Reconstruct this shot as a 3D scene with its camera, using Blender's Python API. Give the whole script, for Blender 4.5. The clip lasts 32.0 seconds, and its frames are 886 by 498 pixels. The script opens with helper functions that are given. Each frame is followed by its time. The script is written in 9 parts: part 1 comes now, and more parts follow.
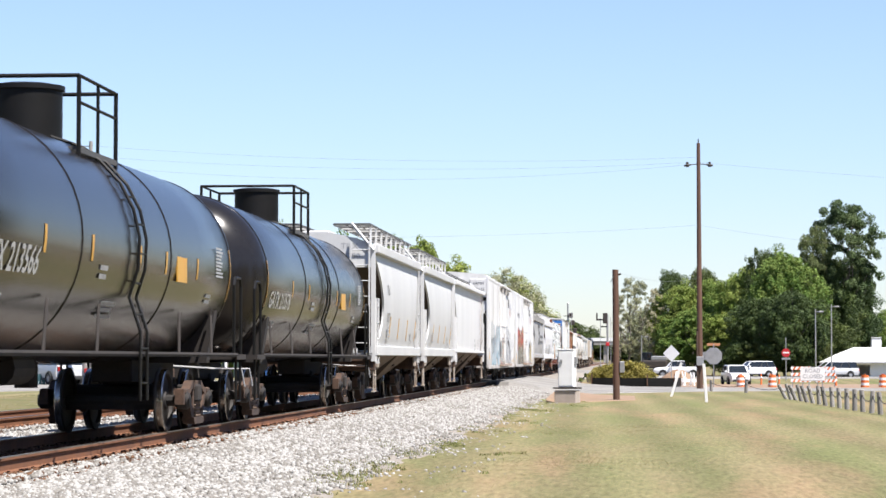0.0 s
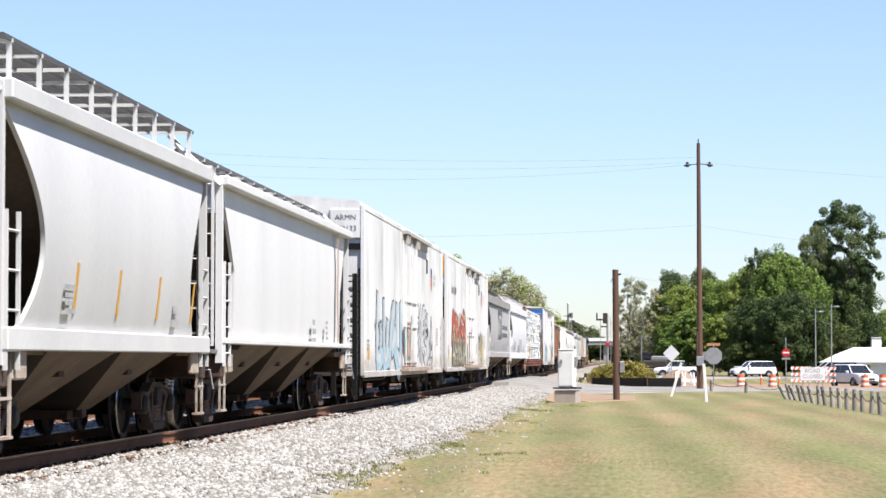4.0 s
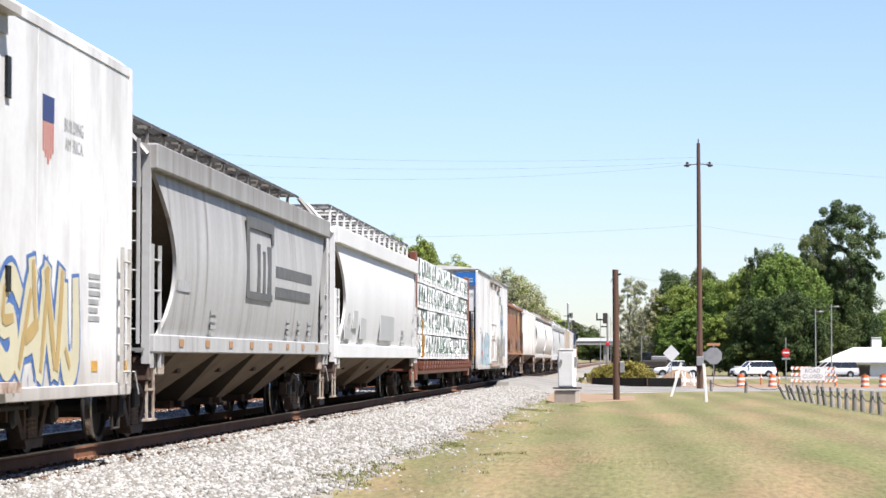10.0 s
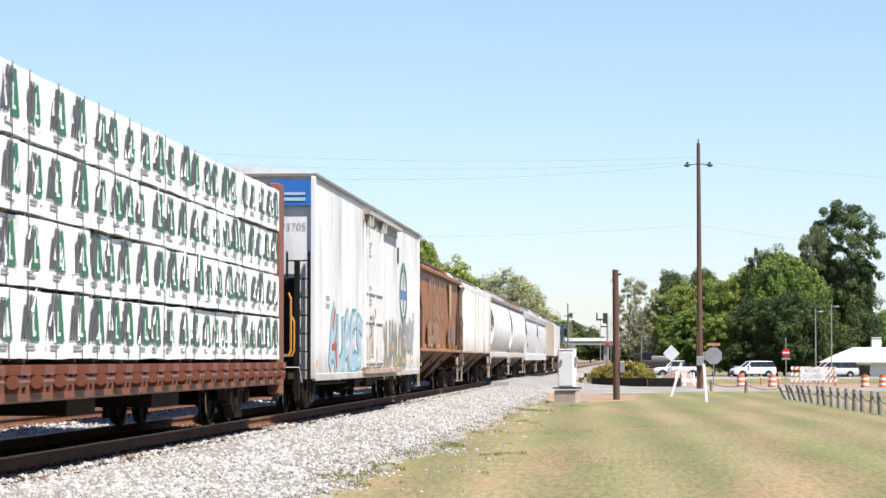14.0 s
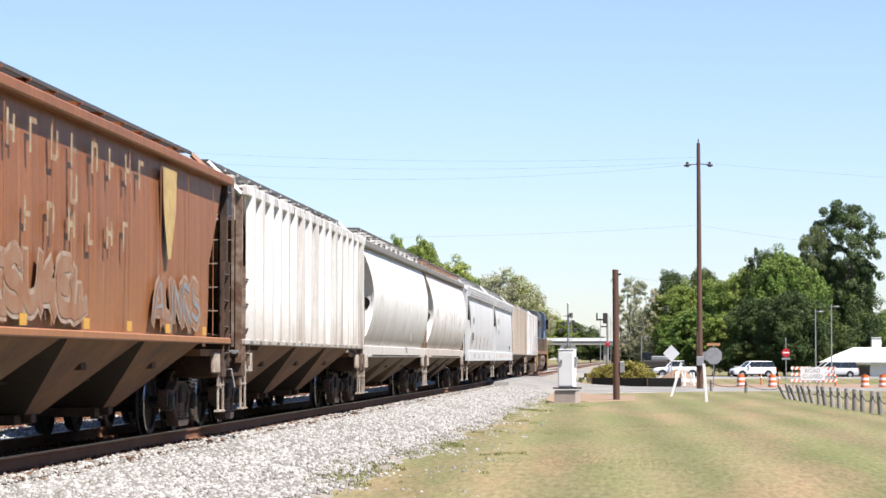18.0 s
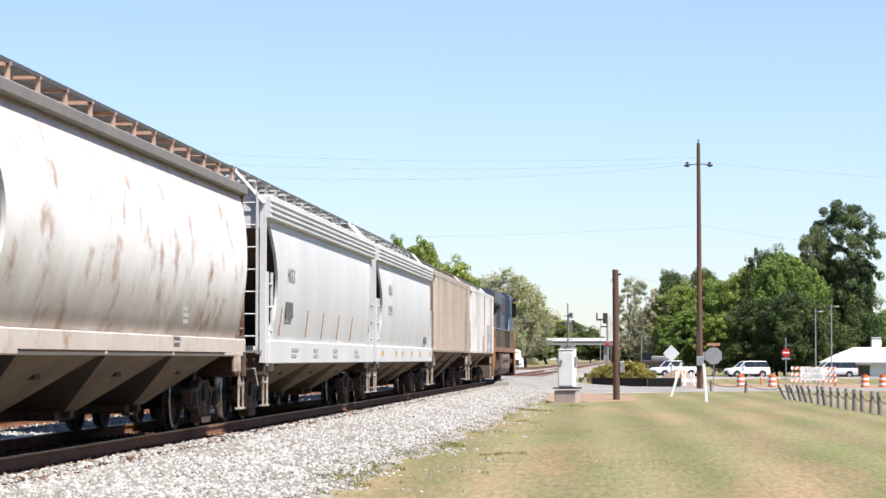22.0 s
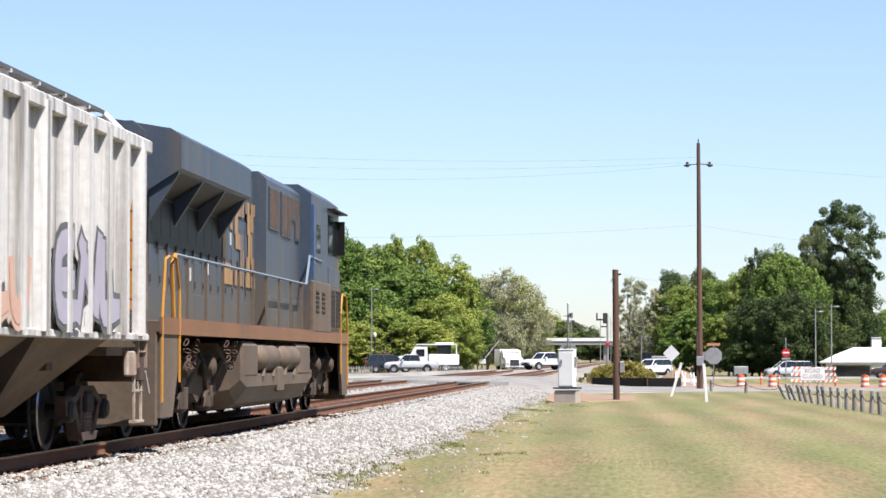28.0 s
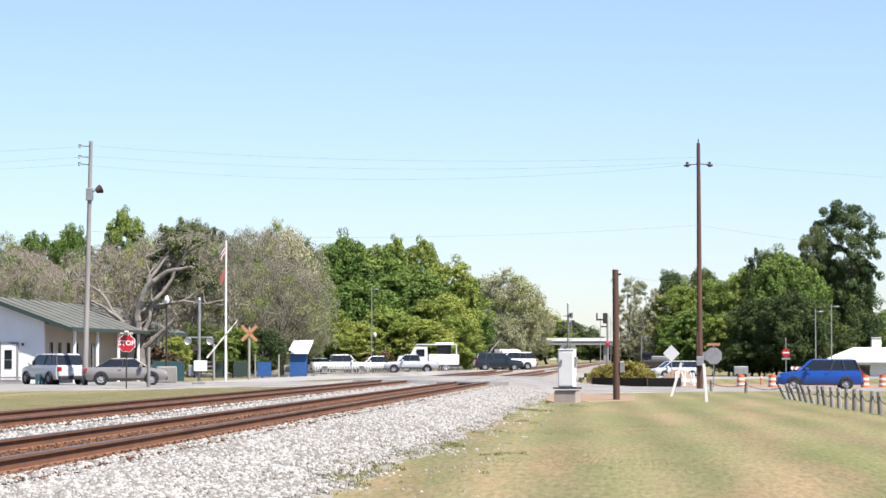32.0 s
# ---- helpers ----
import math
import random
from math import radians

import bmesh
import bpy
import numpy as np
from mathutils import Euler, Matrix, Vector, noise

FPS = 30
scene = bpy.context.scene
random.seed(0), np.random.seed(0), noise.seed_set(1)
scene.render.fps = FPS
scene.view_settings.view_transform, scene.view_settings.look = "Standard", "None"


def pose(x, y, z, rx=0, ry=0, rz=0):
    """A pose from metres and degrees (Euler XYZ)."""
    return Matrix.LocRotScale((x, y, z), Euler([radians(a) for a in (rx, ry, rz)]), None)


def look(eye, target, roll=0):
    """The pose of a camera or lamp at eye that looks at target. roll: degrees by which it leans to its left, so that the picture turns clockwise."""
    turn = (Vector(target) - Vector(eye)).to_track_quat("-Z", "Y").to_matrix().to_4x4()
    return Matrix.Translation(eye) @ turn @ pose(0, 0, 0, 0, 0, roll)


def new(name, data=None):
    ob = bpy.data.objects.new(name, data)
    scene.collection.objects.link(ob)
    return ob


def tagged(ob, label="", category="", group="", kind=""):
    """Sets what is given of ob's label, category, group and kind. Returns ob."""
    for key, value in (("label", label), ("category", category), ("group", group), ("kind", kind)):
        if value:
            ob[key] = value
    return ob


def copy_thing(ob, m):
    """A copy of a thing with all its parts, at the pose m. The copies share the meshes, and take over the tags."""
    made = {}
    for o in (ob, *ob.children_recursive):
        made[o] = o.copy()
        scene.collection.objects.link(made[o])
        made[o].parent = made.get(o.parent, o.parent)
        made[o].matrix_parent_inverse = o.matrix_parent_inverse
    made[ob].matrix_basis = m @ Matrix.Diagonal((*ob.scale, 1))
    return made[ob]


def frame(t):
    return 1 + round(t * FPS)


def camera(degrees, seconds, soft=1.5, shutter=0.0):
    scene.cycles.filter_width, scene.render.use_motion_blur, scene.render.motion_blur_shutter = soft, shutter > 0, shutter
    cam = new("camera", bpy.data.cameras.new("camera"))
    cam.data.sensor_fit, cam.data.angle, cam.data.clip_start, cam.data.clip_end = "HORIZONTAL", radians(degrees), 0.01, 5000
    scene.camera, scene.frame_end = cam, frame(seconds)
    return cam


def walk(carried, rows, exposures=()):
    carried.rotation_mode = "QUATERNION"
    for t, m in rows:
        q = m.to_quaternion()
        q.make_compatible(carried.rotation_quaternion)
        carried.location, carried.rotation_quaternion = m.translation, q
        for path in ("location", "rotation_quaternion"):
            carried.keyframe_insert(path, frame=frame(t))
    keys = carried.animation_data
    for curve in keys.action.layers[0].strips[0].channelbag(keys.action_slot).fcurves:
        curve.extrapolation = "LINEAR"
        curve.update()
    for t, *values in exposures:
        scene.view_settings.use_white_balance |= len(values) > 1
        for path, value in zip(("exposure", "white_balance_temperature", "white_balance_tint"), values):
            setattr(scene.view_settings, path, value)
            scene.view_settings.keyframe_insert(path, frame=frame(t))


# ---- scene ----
# ---- camera on a tripod beside the line; the track runs along +Y ----
EYE = (0.0, 0.0, 1.65)
ALPHA, PITCH = 4.4018, 2.5889
cam = camera(20.666, 32.0, soft=1.5, shutter=0.12)
AIM = Vector((-math.sin(radians(ALPHA)) * math.cos(radians(PITCH)), math.cos(radians(ALPHA)) * math.cos(radians(PITCH)), math.sin(radians(PITCH))))
walk(cam, [(0, look(EYE, Vector(EYE) + AIM * 50)), (32, look(EYE, Vector(EYE) + AIM * 50))], [(0, 1.37, 6350, 12), (32, 1.37, 6350, 12)])

# ---- daylight: high spring sun from behind the right shoulder, thin pale sky ----
SUN = Vector((0.43, -0.34, 1.0)).normalized()
world = bpy.data.worlds.new("sky")
world.use_nodes = True
scene.world = world
wt = world.node_tree
sky = wt.nodes.new("ShaderNodeTexSky")
sky.sky_type, sky.sun_disc = "NISHITA", False
sky.sun_elevation, sky.sun_rotation = math.asin(SUN.z), math.atan2(SUN.x, SUN.y)
sky.air_density, sky.dust_density, sky.ozone_density = 1.0, 0.2, 2.4
wt.nodes["Background"].inputs[1].default_value = 0.065
haze = wt.nodes.new("ShaderNodeMix")          # thin spring haze cools the low sky
haze.data_type, haze.blend_type = "RGBA", "MULTIPLY"
haze.inputs[0].default_value, haze.inputs[7].default_value = 1.0, (0.95, 0.945, 1.07, 1)
wt.links.new(sky.outputs[0], haze.inputs[6])
up, rise, low = wt.nodes.new("ShaderNodeTexCoord"), wt.nodes.new("ShaderNodeSeparateXYZ"), wt.nodes.new("ShaderNodeMapRange")
wt.links.new(up.outputs["Generated"], rise.inputs[0])
low.interpolation_type = "SMOOTHSTEP"
low.inputs[1].default_value, low.inputs[2].default_value = -0.02, 0.17
wt.links.new(rise.outputs[2], low.inputs[0])
dull = wt.nodes.new("ShaderNodeMix")           # and dulls it towards the horizon
dull.data_type = "RGBA"
dull.inputs[6].default_value = (0.815, 0.855, 0.88, 1)
dull.inputs[7].default_value = (1, 1, 1, 1)
wt.links.new(low.outputs[0], dull.inputs[0])
both = wt.nodes.new("ShaderNodeMix")
both.data_type, both.blend_type = "RGBA", "MULTIPLY"
both.inputs[0].default_value = 1.0
wt.links.new(haze.outputs[2], both.inputs[6])
wt.links.new(dull.outputs[2], both.inputs[7])
wt.links.new(both.outputs[2], wt.nodes["Background"].inputs[0])
sun = new("sun", bpy.data.lights.new("sun", "SUN"))
sun.data.energy, sun.data.angle, sun.data.color = 5.0, radians(0.53), (1.0, 0.95, 0.87)
sun.matrix_world = look((0, 0, 60), Vector((0, 0, 60)) - SUN)

# ---- plan ----
TX, TX2, ZR = -7.5, -11.95, 0.59      # near track, far track, rail-head height


def run(t):
    """Metres that the train has rolled, towards the camera's side, after t seconds; it slowly gathers speed."""
    return 11.87 * t + 0.0155 * t * t



# ---- materials ----
def mat(name, col, rough=0.6, metal=0.0, col2=None, scale=3.0, fine=40.0, amount=0.5, bump=0.0, island=False, dirt=None, dirt_scale=1.2, dirt_amount=0.0, streak=False, spec=0.5, rand=0.0, emit=0.0):
    m = bpy.data.materials.new(name)
    m.use_nodes = True
    nt = m.node_tree
    n, l = nt.nodes, nt.links
    b = n["Principled BSDF"]
    b.inputs["Roughness"].default_value = rough
    b.inputs["Metallic"].default_value = metal
    b.inputs["Specular IOR Level"].default_value = spec
    c1 = (*col, 1)
    c2 = (*(col2 or [c * 0.78 for c in col]), 1)
    tc = n.new("ShaderNodeTexCoord")
    big = n.new("ShaderNodeTexNoise")
    big.inputs["Scale"].default_value, big.inputs["Detail"].default_value = scale, 5
    small = n.new("ShaderNodeTexNoise")
    small.inputs["Scale"].default_value, small.inputs["Detail"].default_value = fine, 3
    src = tc.outputs["Object"]
    if streak:
        mp = n.new("ShaderNodeMapping")
        mp.inputs["Scale"].default_value = streak if isinstance(streak, tuple) else (1, float(streak), 0.12)
        l.new(src, mp.inputs[0])
        l.new(mp.outputs[0], big.inputs["Vector"])
    else:
        l.new(src, big.inputs["Vector"])
    l.new(src, small.inputs["Vector"])
    mx = n.new("ShaderNodeMath")
    mx.operation = "MULTIPLY_ADD"
    mx.inputs[1].default_value, mx.inputs[2].default_value = 0.35, 0.0
    l.new(small.outputs[0], mx.inputs[0])
    ad = n.new("ShaderNodeMath")
    ad.operation = "MULTIPLY_ADD"
    ad.inputs[1].default_value = 0.65
    l.new(big.outputs[0], ad.inputs[0])
    l.new(mx.outputs[0], ad.inputs[2])
    ramp = n.new("ShaderNodeMapRange")
    ramp.inputs[1].default_value, ramp.inputs[2].default_value = 0.5 - 0.25 / max(amount, 0.05) * 0.5, 0.5 + 0.25 / max(amount, 0.05) * 0.5
    fac = ad.outputs[0]
    if island or rand:
        src2 = n.new("ShaderNodeNewGeometry").outputs["Random Per Island"] if island else n.new("ShaderNodeObjectInfo").outputs["Random"]
        isl = n.new("ShaderNodeMath")
        isl.operation = "MULTIPLY_ADD"
        k = rand or 0.5
        isl.inputs[1].default_value, isl.inputs[2].default_value = k, -k / 2
        l.new(src2, isl.inputs[0])
        ad2 = n.new("ShaderNodeMath")
        l.new(fac, ad2.inputs[0])
        l.new(isl.outputs[0], ad2.inputs[1])
        fac = ad2.outputs[0]
    l.new(fac, ramp.inputs[0])
    mix = n.new("ShaderNodeMix")
    mix.data_type = "RGBA"
    mix.inputs[6].default_value, mix.inputs[7].default_value = c1, c2
    l.new(ramp.outputs[0], mix.inputs[0])
    out = mix.outputs[2]
    if dirt:
        dn = n.new("ShaderNodeTexNoise")
        dn.inputs["Scale"].default_value, dn.inputs["Detail"].default_value = dirt_scale, 8
        dn.inputs["Roughness"].default_value = 0.65
        mp2 = n.new("ShaderNodeMapping")
        mp2.inputs["Scale"].default_value = streak if isinstance(streak, tuple) else (1, float(streak), 0.25 if streak < 2 else 0.12) if streak else (1, 1, 1)
        mp2.inputs["Location"].default_value = (3.1, 7.7, 1.3)
        l.new(tc.outputs["Object"], mp2.inputs[0])
        l.new(mp2.outputs[0], dn.inputs["Vector"])
        dr = n.new("ShaderNodeMapRange")
        dr.inputs[1].default_value, dr.inputs[2].default_value = 0.72 - dirt_amount * 0.4, 0.82 - dirt_amount * 0.25
        l.new(dn.outputs[0], dr.inputs[0])
        m2 = n.new("ShaderNodeMix")
        m2.data_type = "RGBA"
        m2.inputs[7].default_value = (*dirt, 1)
        l.new(dr.outputs[0], m2.inputs[0])
        l.new(out, m2.inputs[6])
        out = m2.outputs[2]
    l.new(out, b.inputs["Base Color"])
    if bump:
        bp = n.new("ShaderNodeBump")
        bp.inputs["Strength"].default_value, bp.inputs["Distance"].default_value = bump, 0.02
        l.new(fac, bp.inputs["Height"])
        l.new(bp.outputs[0], b.inputs["Normal"])
    if emit:
        b.inputs["Emission Color"].default_value = c1
        b.inputs["Emission Strength"].default_value = emit
    return m


def glass_mat(name, tint, rough=0.03):
    m = bpy.data.materials.new(name)
    m.use_nodes = True
    b = m.node_tree.nodes["Principled BSDF"]
    b.inputs["Base Color"].default_value = (*tint, 1)
    b.inputs["Roughness"].default_value = rough
    b.inputs["Transmission Weight"].default_value = 0.35
    b.inputs["IOR"].default_value = 1.5
    return m


M = {}
M["grass"] = mat("lawn_grass", (0.112, 0.118, 0.052), 0.95, col2=(0.165, 0.138, 0.078), scale=0.7, fine=13, amount=0.95, bump=0.5, dirt=(0.2, 0.142, 0.085), dirt_scale=0.42, dirt_amount=0.52, streak=(1.0, 0.12, 1.0), spec=0.05)
M["blade"] = mat("grass_blades", (0.215, 0.208, 0.095), 0.9, col2=(0.3, 0.255, 0.155), scale=0.35, fine=9, amount=0.9, island=True, rand=0.5, spec=0.05)


def mown(m):
    """Soft mowing bands and fine grain on a lawn material."""
    nt = m.node_tree
    b = nt.nodes["Principled BSDF"]
    src = b.inputs["Base Color"].links[0].from_socket
    tc, mp, wv = nt.nodes.new("ShaderNodeTexCoord"), nt.nodes.new("ShaderNodeMapping"), nt.nodes.new("ShaderNodeTexWave")
    mp.inputs["Rotation"].default_value = (0, 0, radians(-1.5))
    nt.links.new(tc.outputs["Object"], mp.inputs[0])
    nt.links.new(mp.outputs[0], wv.inputs["Vector"])
    wv.inputs["Scale"].default_value, wv.inputs["Distortion"].default_value, wv.inputs["Detail"].default_value, wv.inputs["Detail Scale"].default_value = 0.16, 0.1, 1, 0.2
    rg = nt.nodes.new("ShaderNodeMapRange")
    rg.inputs[3].default_value, rg.inputs[4].default_value = 0.88, 1.08
    nt.links.new(wv.outputs["Fac"], rg.inputs[0])
    mx = nt.nodes.new("ShaderNodeMix")
    mx.data_type, mx.blend_type = "RGBA", "MULTIPLY"
    mx.inputs[0].default_value = 1
    nt.links.new(src, mx.inputs[6])
    nt.links.new(rg.outputs[0], mx.inputs[7])
    # fine grain of cut stems and thatch
    ns, gr, mg = nt.nodes.new("ShaderNodeTexNoise"), nt.nodes.new("ShaderNodeMapRange"), nt.nodes.new("ShaderNodeMix")
    ns.inputs["Scale"].default_value, ns.inputs["Detail"].default_value, ns.inputs["Roughness"].default_value = 5.0, 6, 0.72
    mp2 = nt.nodes.new("ShaderNodeMapping")
    mp2.inputs["Scale"].default_value = (2.4, 0.3, 1)
    nt.links.new(tc.outputs["Object"], mp2.inputs[0])
    nt.links.new(mp2.outputs[0], ns.inputs["Vector"])
    gr.inputs[1].default_value, gr.inputs[2].default_value, gr.inputs[3].default_value, gr.inputs[4].default_value = 0.3, 0.7, 0.62, 1.32
    nt.links.new(ns.outputs[0], gr.inputs[0])
    mg.data_type, mg.blend_type = "RGBA", "MULTIPLY"
    mg.inputs[0].default_value = 1
    nt.links.new(mx.outputs[2], mg.inputs[6])
    nt.links.new(gr.outputs[0], mg.inputs[7])
    nt.links.new(mg.outputs[2], b.inputs["Base Color"])


mown(M["grass"])
mown(M["blade"])
M["verge"] = mat("verge_grass", (0.0774, 0.0819, 0.0273), 0.9, col2=(0.137, 0.114, 0.0637), scale=0.8, fine=14, amount=1.0, bump=0.4, spec=0.1)
M["ballast"] = mat("ballast_bed", (0.221, 0.202, 0.176), 0.95, col2=(0.163, 0.143, 0.124), scale=4, fine=30, amount=1.2, bump=0.8, spec=0.1)
M["stone"] = mat("ballast_stone", (0.286, 0.28, 0.267), 0.9, col2=(0.15, 0.14, 0.127), scale=0.6, fine=25, amount=0.7, island=True, rand=0.8, spec=0.15)
# rust-brown stones, their colour lowered further for the shade under the train
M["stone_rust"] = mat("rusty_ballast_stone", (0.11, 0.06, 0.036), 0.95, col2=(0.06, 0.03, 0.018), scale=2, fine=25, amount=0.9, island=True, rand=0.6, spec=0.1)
M["rail"] = mat("rusted_rail", (0.17, 0.066, 0.026), 0.85, col2=(0.1, 0.042, 0.02), scale=2, fine=40, amount=0.9, bump=0.1)
M["railhead"] = mat("worn_rail_head", (0.273, 0.247, 0.227), 0.35, 0.9, col2=(0.163, 0.111, 0.078), scale=1, fine=20, amount=0.8)
M["tie"] = mat("creosoted_tie", (0.062, 0.034, 0.021), 0.9, col2=(0.036, 0.021, 0.014), scale=3, fine=30, amount=1, bump=0.4, rand=0.4)
M["asphalt"] = mat("worn_asphalt", (0.22, 0.21, 0.195), 0.9, col2=(0.13, 0.124, 0.115), scale=0.35, fine=12, amount=1.3, bump=0.2, spec=0.2)
M["concrete"] = mat("weathered_concrete", (0.244, 0.234, 0.215), 0.85, col2=(0.176, 0.166, 0.146), scale=1.5, fine=30, amount=0.9, bump=0.15)
M["dirt"] = mat("red_dirt", (0.172, 0.103, 0.0601), 0.95, col2=(0.198, 0.142, 0.0943), scale=0.5, fine=9, amount=1, bump=0.3)
M["pale_base"] = mat("pale_cast_base", (0.358, 0.299, 0.26), 0.85, col2=(0.286, 0.24, 0.208), scale=2, amount=1, bump=0.1)
M["gear_rust"] = mat("rusty_painted_ironwork", (0.2, 0.15, 0.112), 0.8, col2=(0.085, 0.04, 0.022), scale=2.5, fine=12, amount=1.4)
M["wood"] = mat("weathered_wood", (0.095, 0.045, 0.026), 0.85, col2=(0.06, 0.032, 0.02), scale=2, fine=30, amount=1, bump=0.3, streak=True)
M["greywood"] = mat("grey_weathered_wood", (0.26, 0.245, 0.225), 0.85, col2=(0.15, 0.14, 0.13), scale=3, fine=30, amount=1, bump=0.3, streak=True, rand=0.3)
M["steel"] = mat("dark_steel", (0.0292, 0.0273, 0.026), 0.6, 0.3, col2=(0.052, 0.039, 0.0325), scale=4, fine=30, amount=0.9)
M["rusty"] = mat("rusty_steel", (0.075, 0.04, 0.024), 0.9, 0.0, col2=(0.028, 0.017, 0.0125), scale=3, fine=25, amount=1, bump=0.2)
# grime and wheel colours set near black to deepen shade under the cars
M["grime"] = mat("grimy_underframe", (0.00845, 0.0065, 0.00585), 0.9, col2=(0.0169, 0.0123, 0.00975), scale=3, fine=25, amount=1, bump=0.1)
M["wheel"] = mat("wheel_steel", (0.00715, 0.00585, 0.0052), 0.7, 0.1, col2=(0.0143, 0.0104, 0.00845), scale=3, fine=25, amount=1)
M["tread"] = mat("polished_wheel_tread", (0.39, 0.37, 0.351), 0.25, 1.0)
M["galv"] = mat("galvanised_steel", (0.325, 0.325, 0.325), 0.45, 0.5, col2=(0.247, 0.247, 0.247), scale=4, fine=30, amount=0.8)
M["white"] = mat("white_paint", (0.66, 0.66, 0.65), 0.5, col2=(0.58, 0.575, 0.56), scale=1.5, fine=20, amount=0.7)
M["orange"] = mat("orange_plastic", (0.552, 0.13, 0.026), 0.5, col2=(0.488, 0.104, 0.0195))
M["red"] = mat("red_sign_sheeting", (0.39, 0.013, 0.0195), 0.45, col2=(0.325, 0.013, 0.0163))
M["black"] = mat("black_paint", (0.00455, 0.00455, 0.00455), 0.5, col2=(0.00845, 0.0078, 0.00715), spec=0.2)
M["yellow"] = mat("safety_yellow", (0.42, 0.2, 0.024), 0.5, col2=(0.3, 0.13, 0.02), scale=4)
M["tyre"] = mat("tyre_rubber", (0.013, 0.013, 0.013), 0.85)
M["glass"] = glass_mat("tinted_car_glass", (0.02, 0.025, 0.03))
M["window"] = glass_mat("window_glass", (0.05, 0.07, 0.08))
M["chrome"] = mat("chrome", (0.488, 0.488, 0.488), 0.15, 1.0)
M["bark"] = mat("bark", (0.078, 0.0618, 0.0488), 0.95, col2=(0.143, 0.124, 0.107), scale=3, fine=20, amount=1, bump=0.5)
M["leaf"] = mat("fresh_leaves", (0.085, 0.14, 0.02), 0.7, col2=(0.2, 0.235, 0.05), scale=0.25, fine=2, amount=1.1, island=True, rand=0.28, spec=0.2)
M["leaf_dark"] = mat("oak_leaves", (0.024, 0.039, 0.009), 0.65, col2=(0.07, 0.098, 0.022), scale=0.25, fine=2, amount=1.1, island=True, rand=0.28, spec=0.25)
M["leaf_pine"] = mat("pine_needles", (0.04, 0.064, 0.021), 0.7, col2=(0.11, 0.138, 0.052), scale=0.25, fine=2, amount=1.1, island=True, rand=0.28, spec=0.2)
M["leaf_pale"] = mat("new_pale_leaves", (0.215, 0.217, 0.113), 0.75, col2=(0.29, 0.283, 0.18), scale=0.25, fine=2, amount=1.1, island=True, rand=0.28, spec=0.15)
M["moss"] = mat("grey_moss_and_twigs", (0.145, 0.13, 0.095), 0.9, col2=(0.255, 0.235, 0.178), scale=0.3, fine=2, amount=1.1, island=True, rand=0.28, spec=0.1)
M["bush"] = mat("clipped_yellow_green_shrub", (0.145, 0.128, 0.022), 0.8, col2=(0.21, 0.175, 0.048), scale=1, fine=8, amount=1.1, island=True, rand=0.6, spec=0.15)
M["bush_brown"] = mat("brown_shrub", (0.0845, 0.0553, 0.0325), 0.9, col2=(0.13, 0.091, 0.0585), scale=1, fine=8, amount=1, island=True, rand=0.6, spec=0.1)



def varied(m, spread=0.3, hue=0.03):
    """Each object on this material a little lighter, darker, yellower or bluer than the next."""
    nt = m.node_tree
    b = nt.nodes["Principled BSDF"]
    src = b.inputs["Base Color"].links[0].from_socket
    info, hsv = nt.nodes.new("ShaderNodeObjectInfo"), nt.nodes.new("ShaderNodeHueSaturation")
    for sock, mid, q in (("Hue", 0.5, hue), ("Value", 1.0, spread)):
        rg = nt.nodes.new("ShaderNodeMapRange")
        rg.inputs[3].default_value, rg.inputs[4].default_value = mid + q * (1 if sock == "Hue" else -1), mid - q * (1 if sock == "Hue" else -1)
        nt.links.new(info.outputs["Random"], rg.inputs[0])
        nt.links.new(rg.outputs[0], hsv.inputs[sock])
    nt.links.new(src, hsv.inputs["Color"])
    nt.links.new(hsv.outputs[0], b.inputs["Base Color"])


for key in ("leaf", "leaf_dark", "leaf_pine", "leaf_pale", "moss"):
    varied(M[key])


def dusty(m, z0, z1, col, stretch=(1, 1, 1), most=0.85):
    """Dust, soot or a painted tint that thins out from height z0 to z1, with a ragged edge."""
    nt = m.node_tree
    b = nt.nodes["Principled BSDF"]
    src = b.inputs["Base Color"].links[0].from_socket
    tc, sep, ns = nt.nodes.new("ShaderNodeTexCoord"), nt.nodes.new("ShaderNodeSeparateXYZ"), nt.nodes.new("ShaderNodeTexNoise")
    ns.inputs["Scale"].default_value, ns.inputs["Detail"].default_value = 1.3, 6
    nt.links.new(tc.outputs["Object"], sep.inputs[0])
    mp = nt.nodes.new("ShaderNodeMapping")
    mp.inputs["Scale"].default_value = stretch
    nt.links.new(tc.outputs["Object"], mp.inputs[0])
    nt.links.new(mp.outputs[0], ns.inputs["Vector"])
    ad = nt.nodes.new("ShaderNodeMath")
    ad.operation = "MULTIPLY_ADD"
    ad.inputs[1].default_value = (z1 - z0) * 1.2
    nt.links.new(ns.outputs[0], ad.inputs[0])
    nt.links.new(sep.outputs[2], ad.inputs[2])
    rg = nt.nodes.new("ShaderNodeMapRange")
    h = (z1 - z0) * 0.6
    rg.inputs[1].default_value, rg.inputs[2].default_value, rg.inputs[3].default_value, rg.inputs[4].default_value = z0 + h, z1 + h, most, 0.0
    nt.links.new(ad.outputs[0], rg.inputs[0])
    mx = nt.nodes.new("ShaderNodeMix")
    mx.data_type = "RGBA"
    mx.inputs[7].default_value = (*col, 1)
    nt.links.new(rg.outputs[0], mx.inputs[0])
    nt.links.new(src, mx.inputs[6])
    nt.links.new(mx.outputs[2], b.inputs["Base Color"])


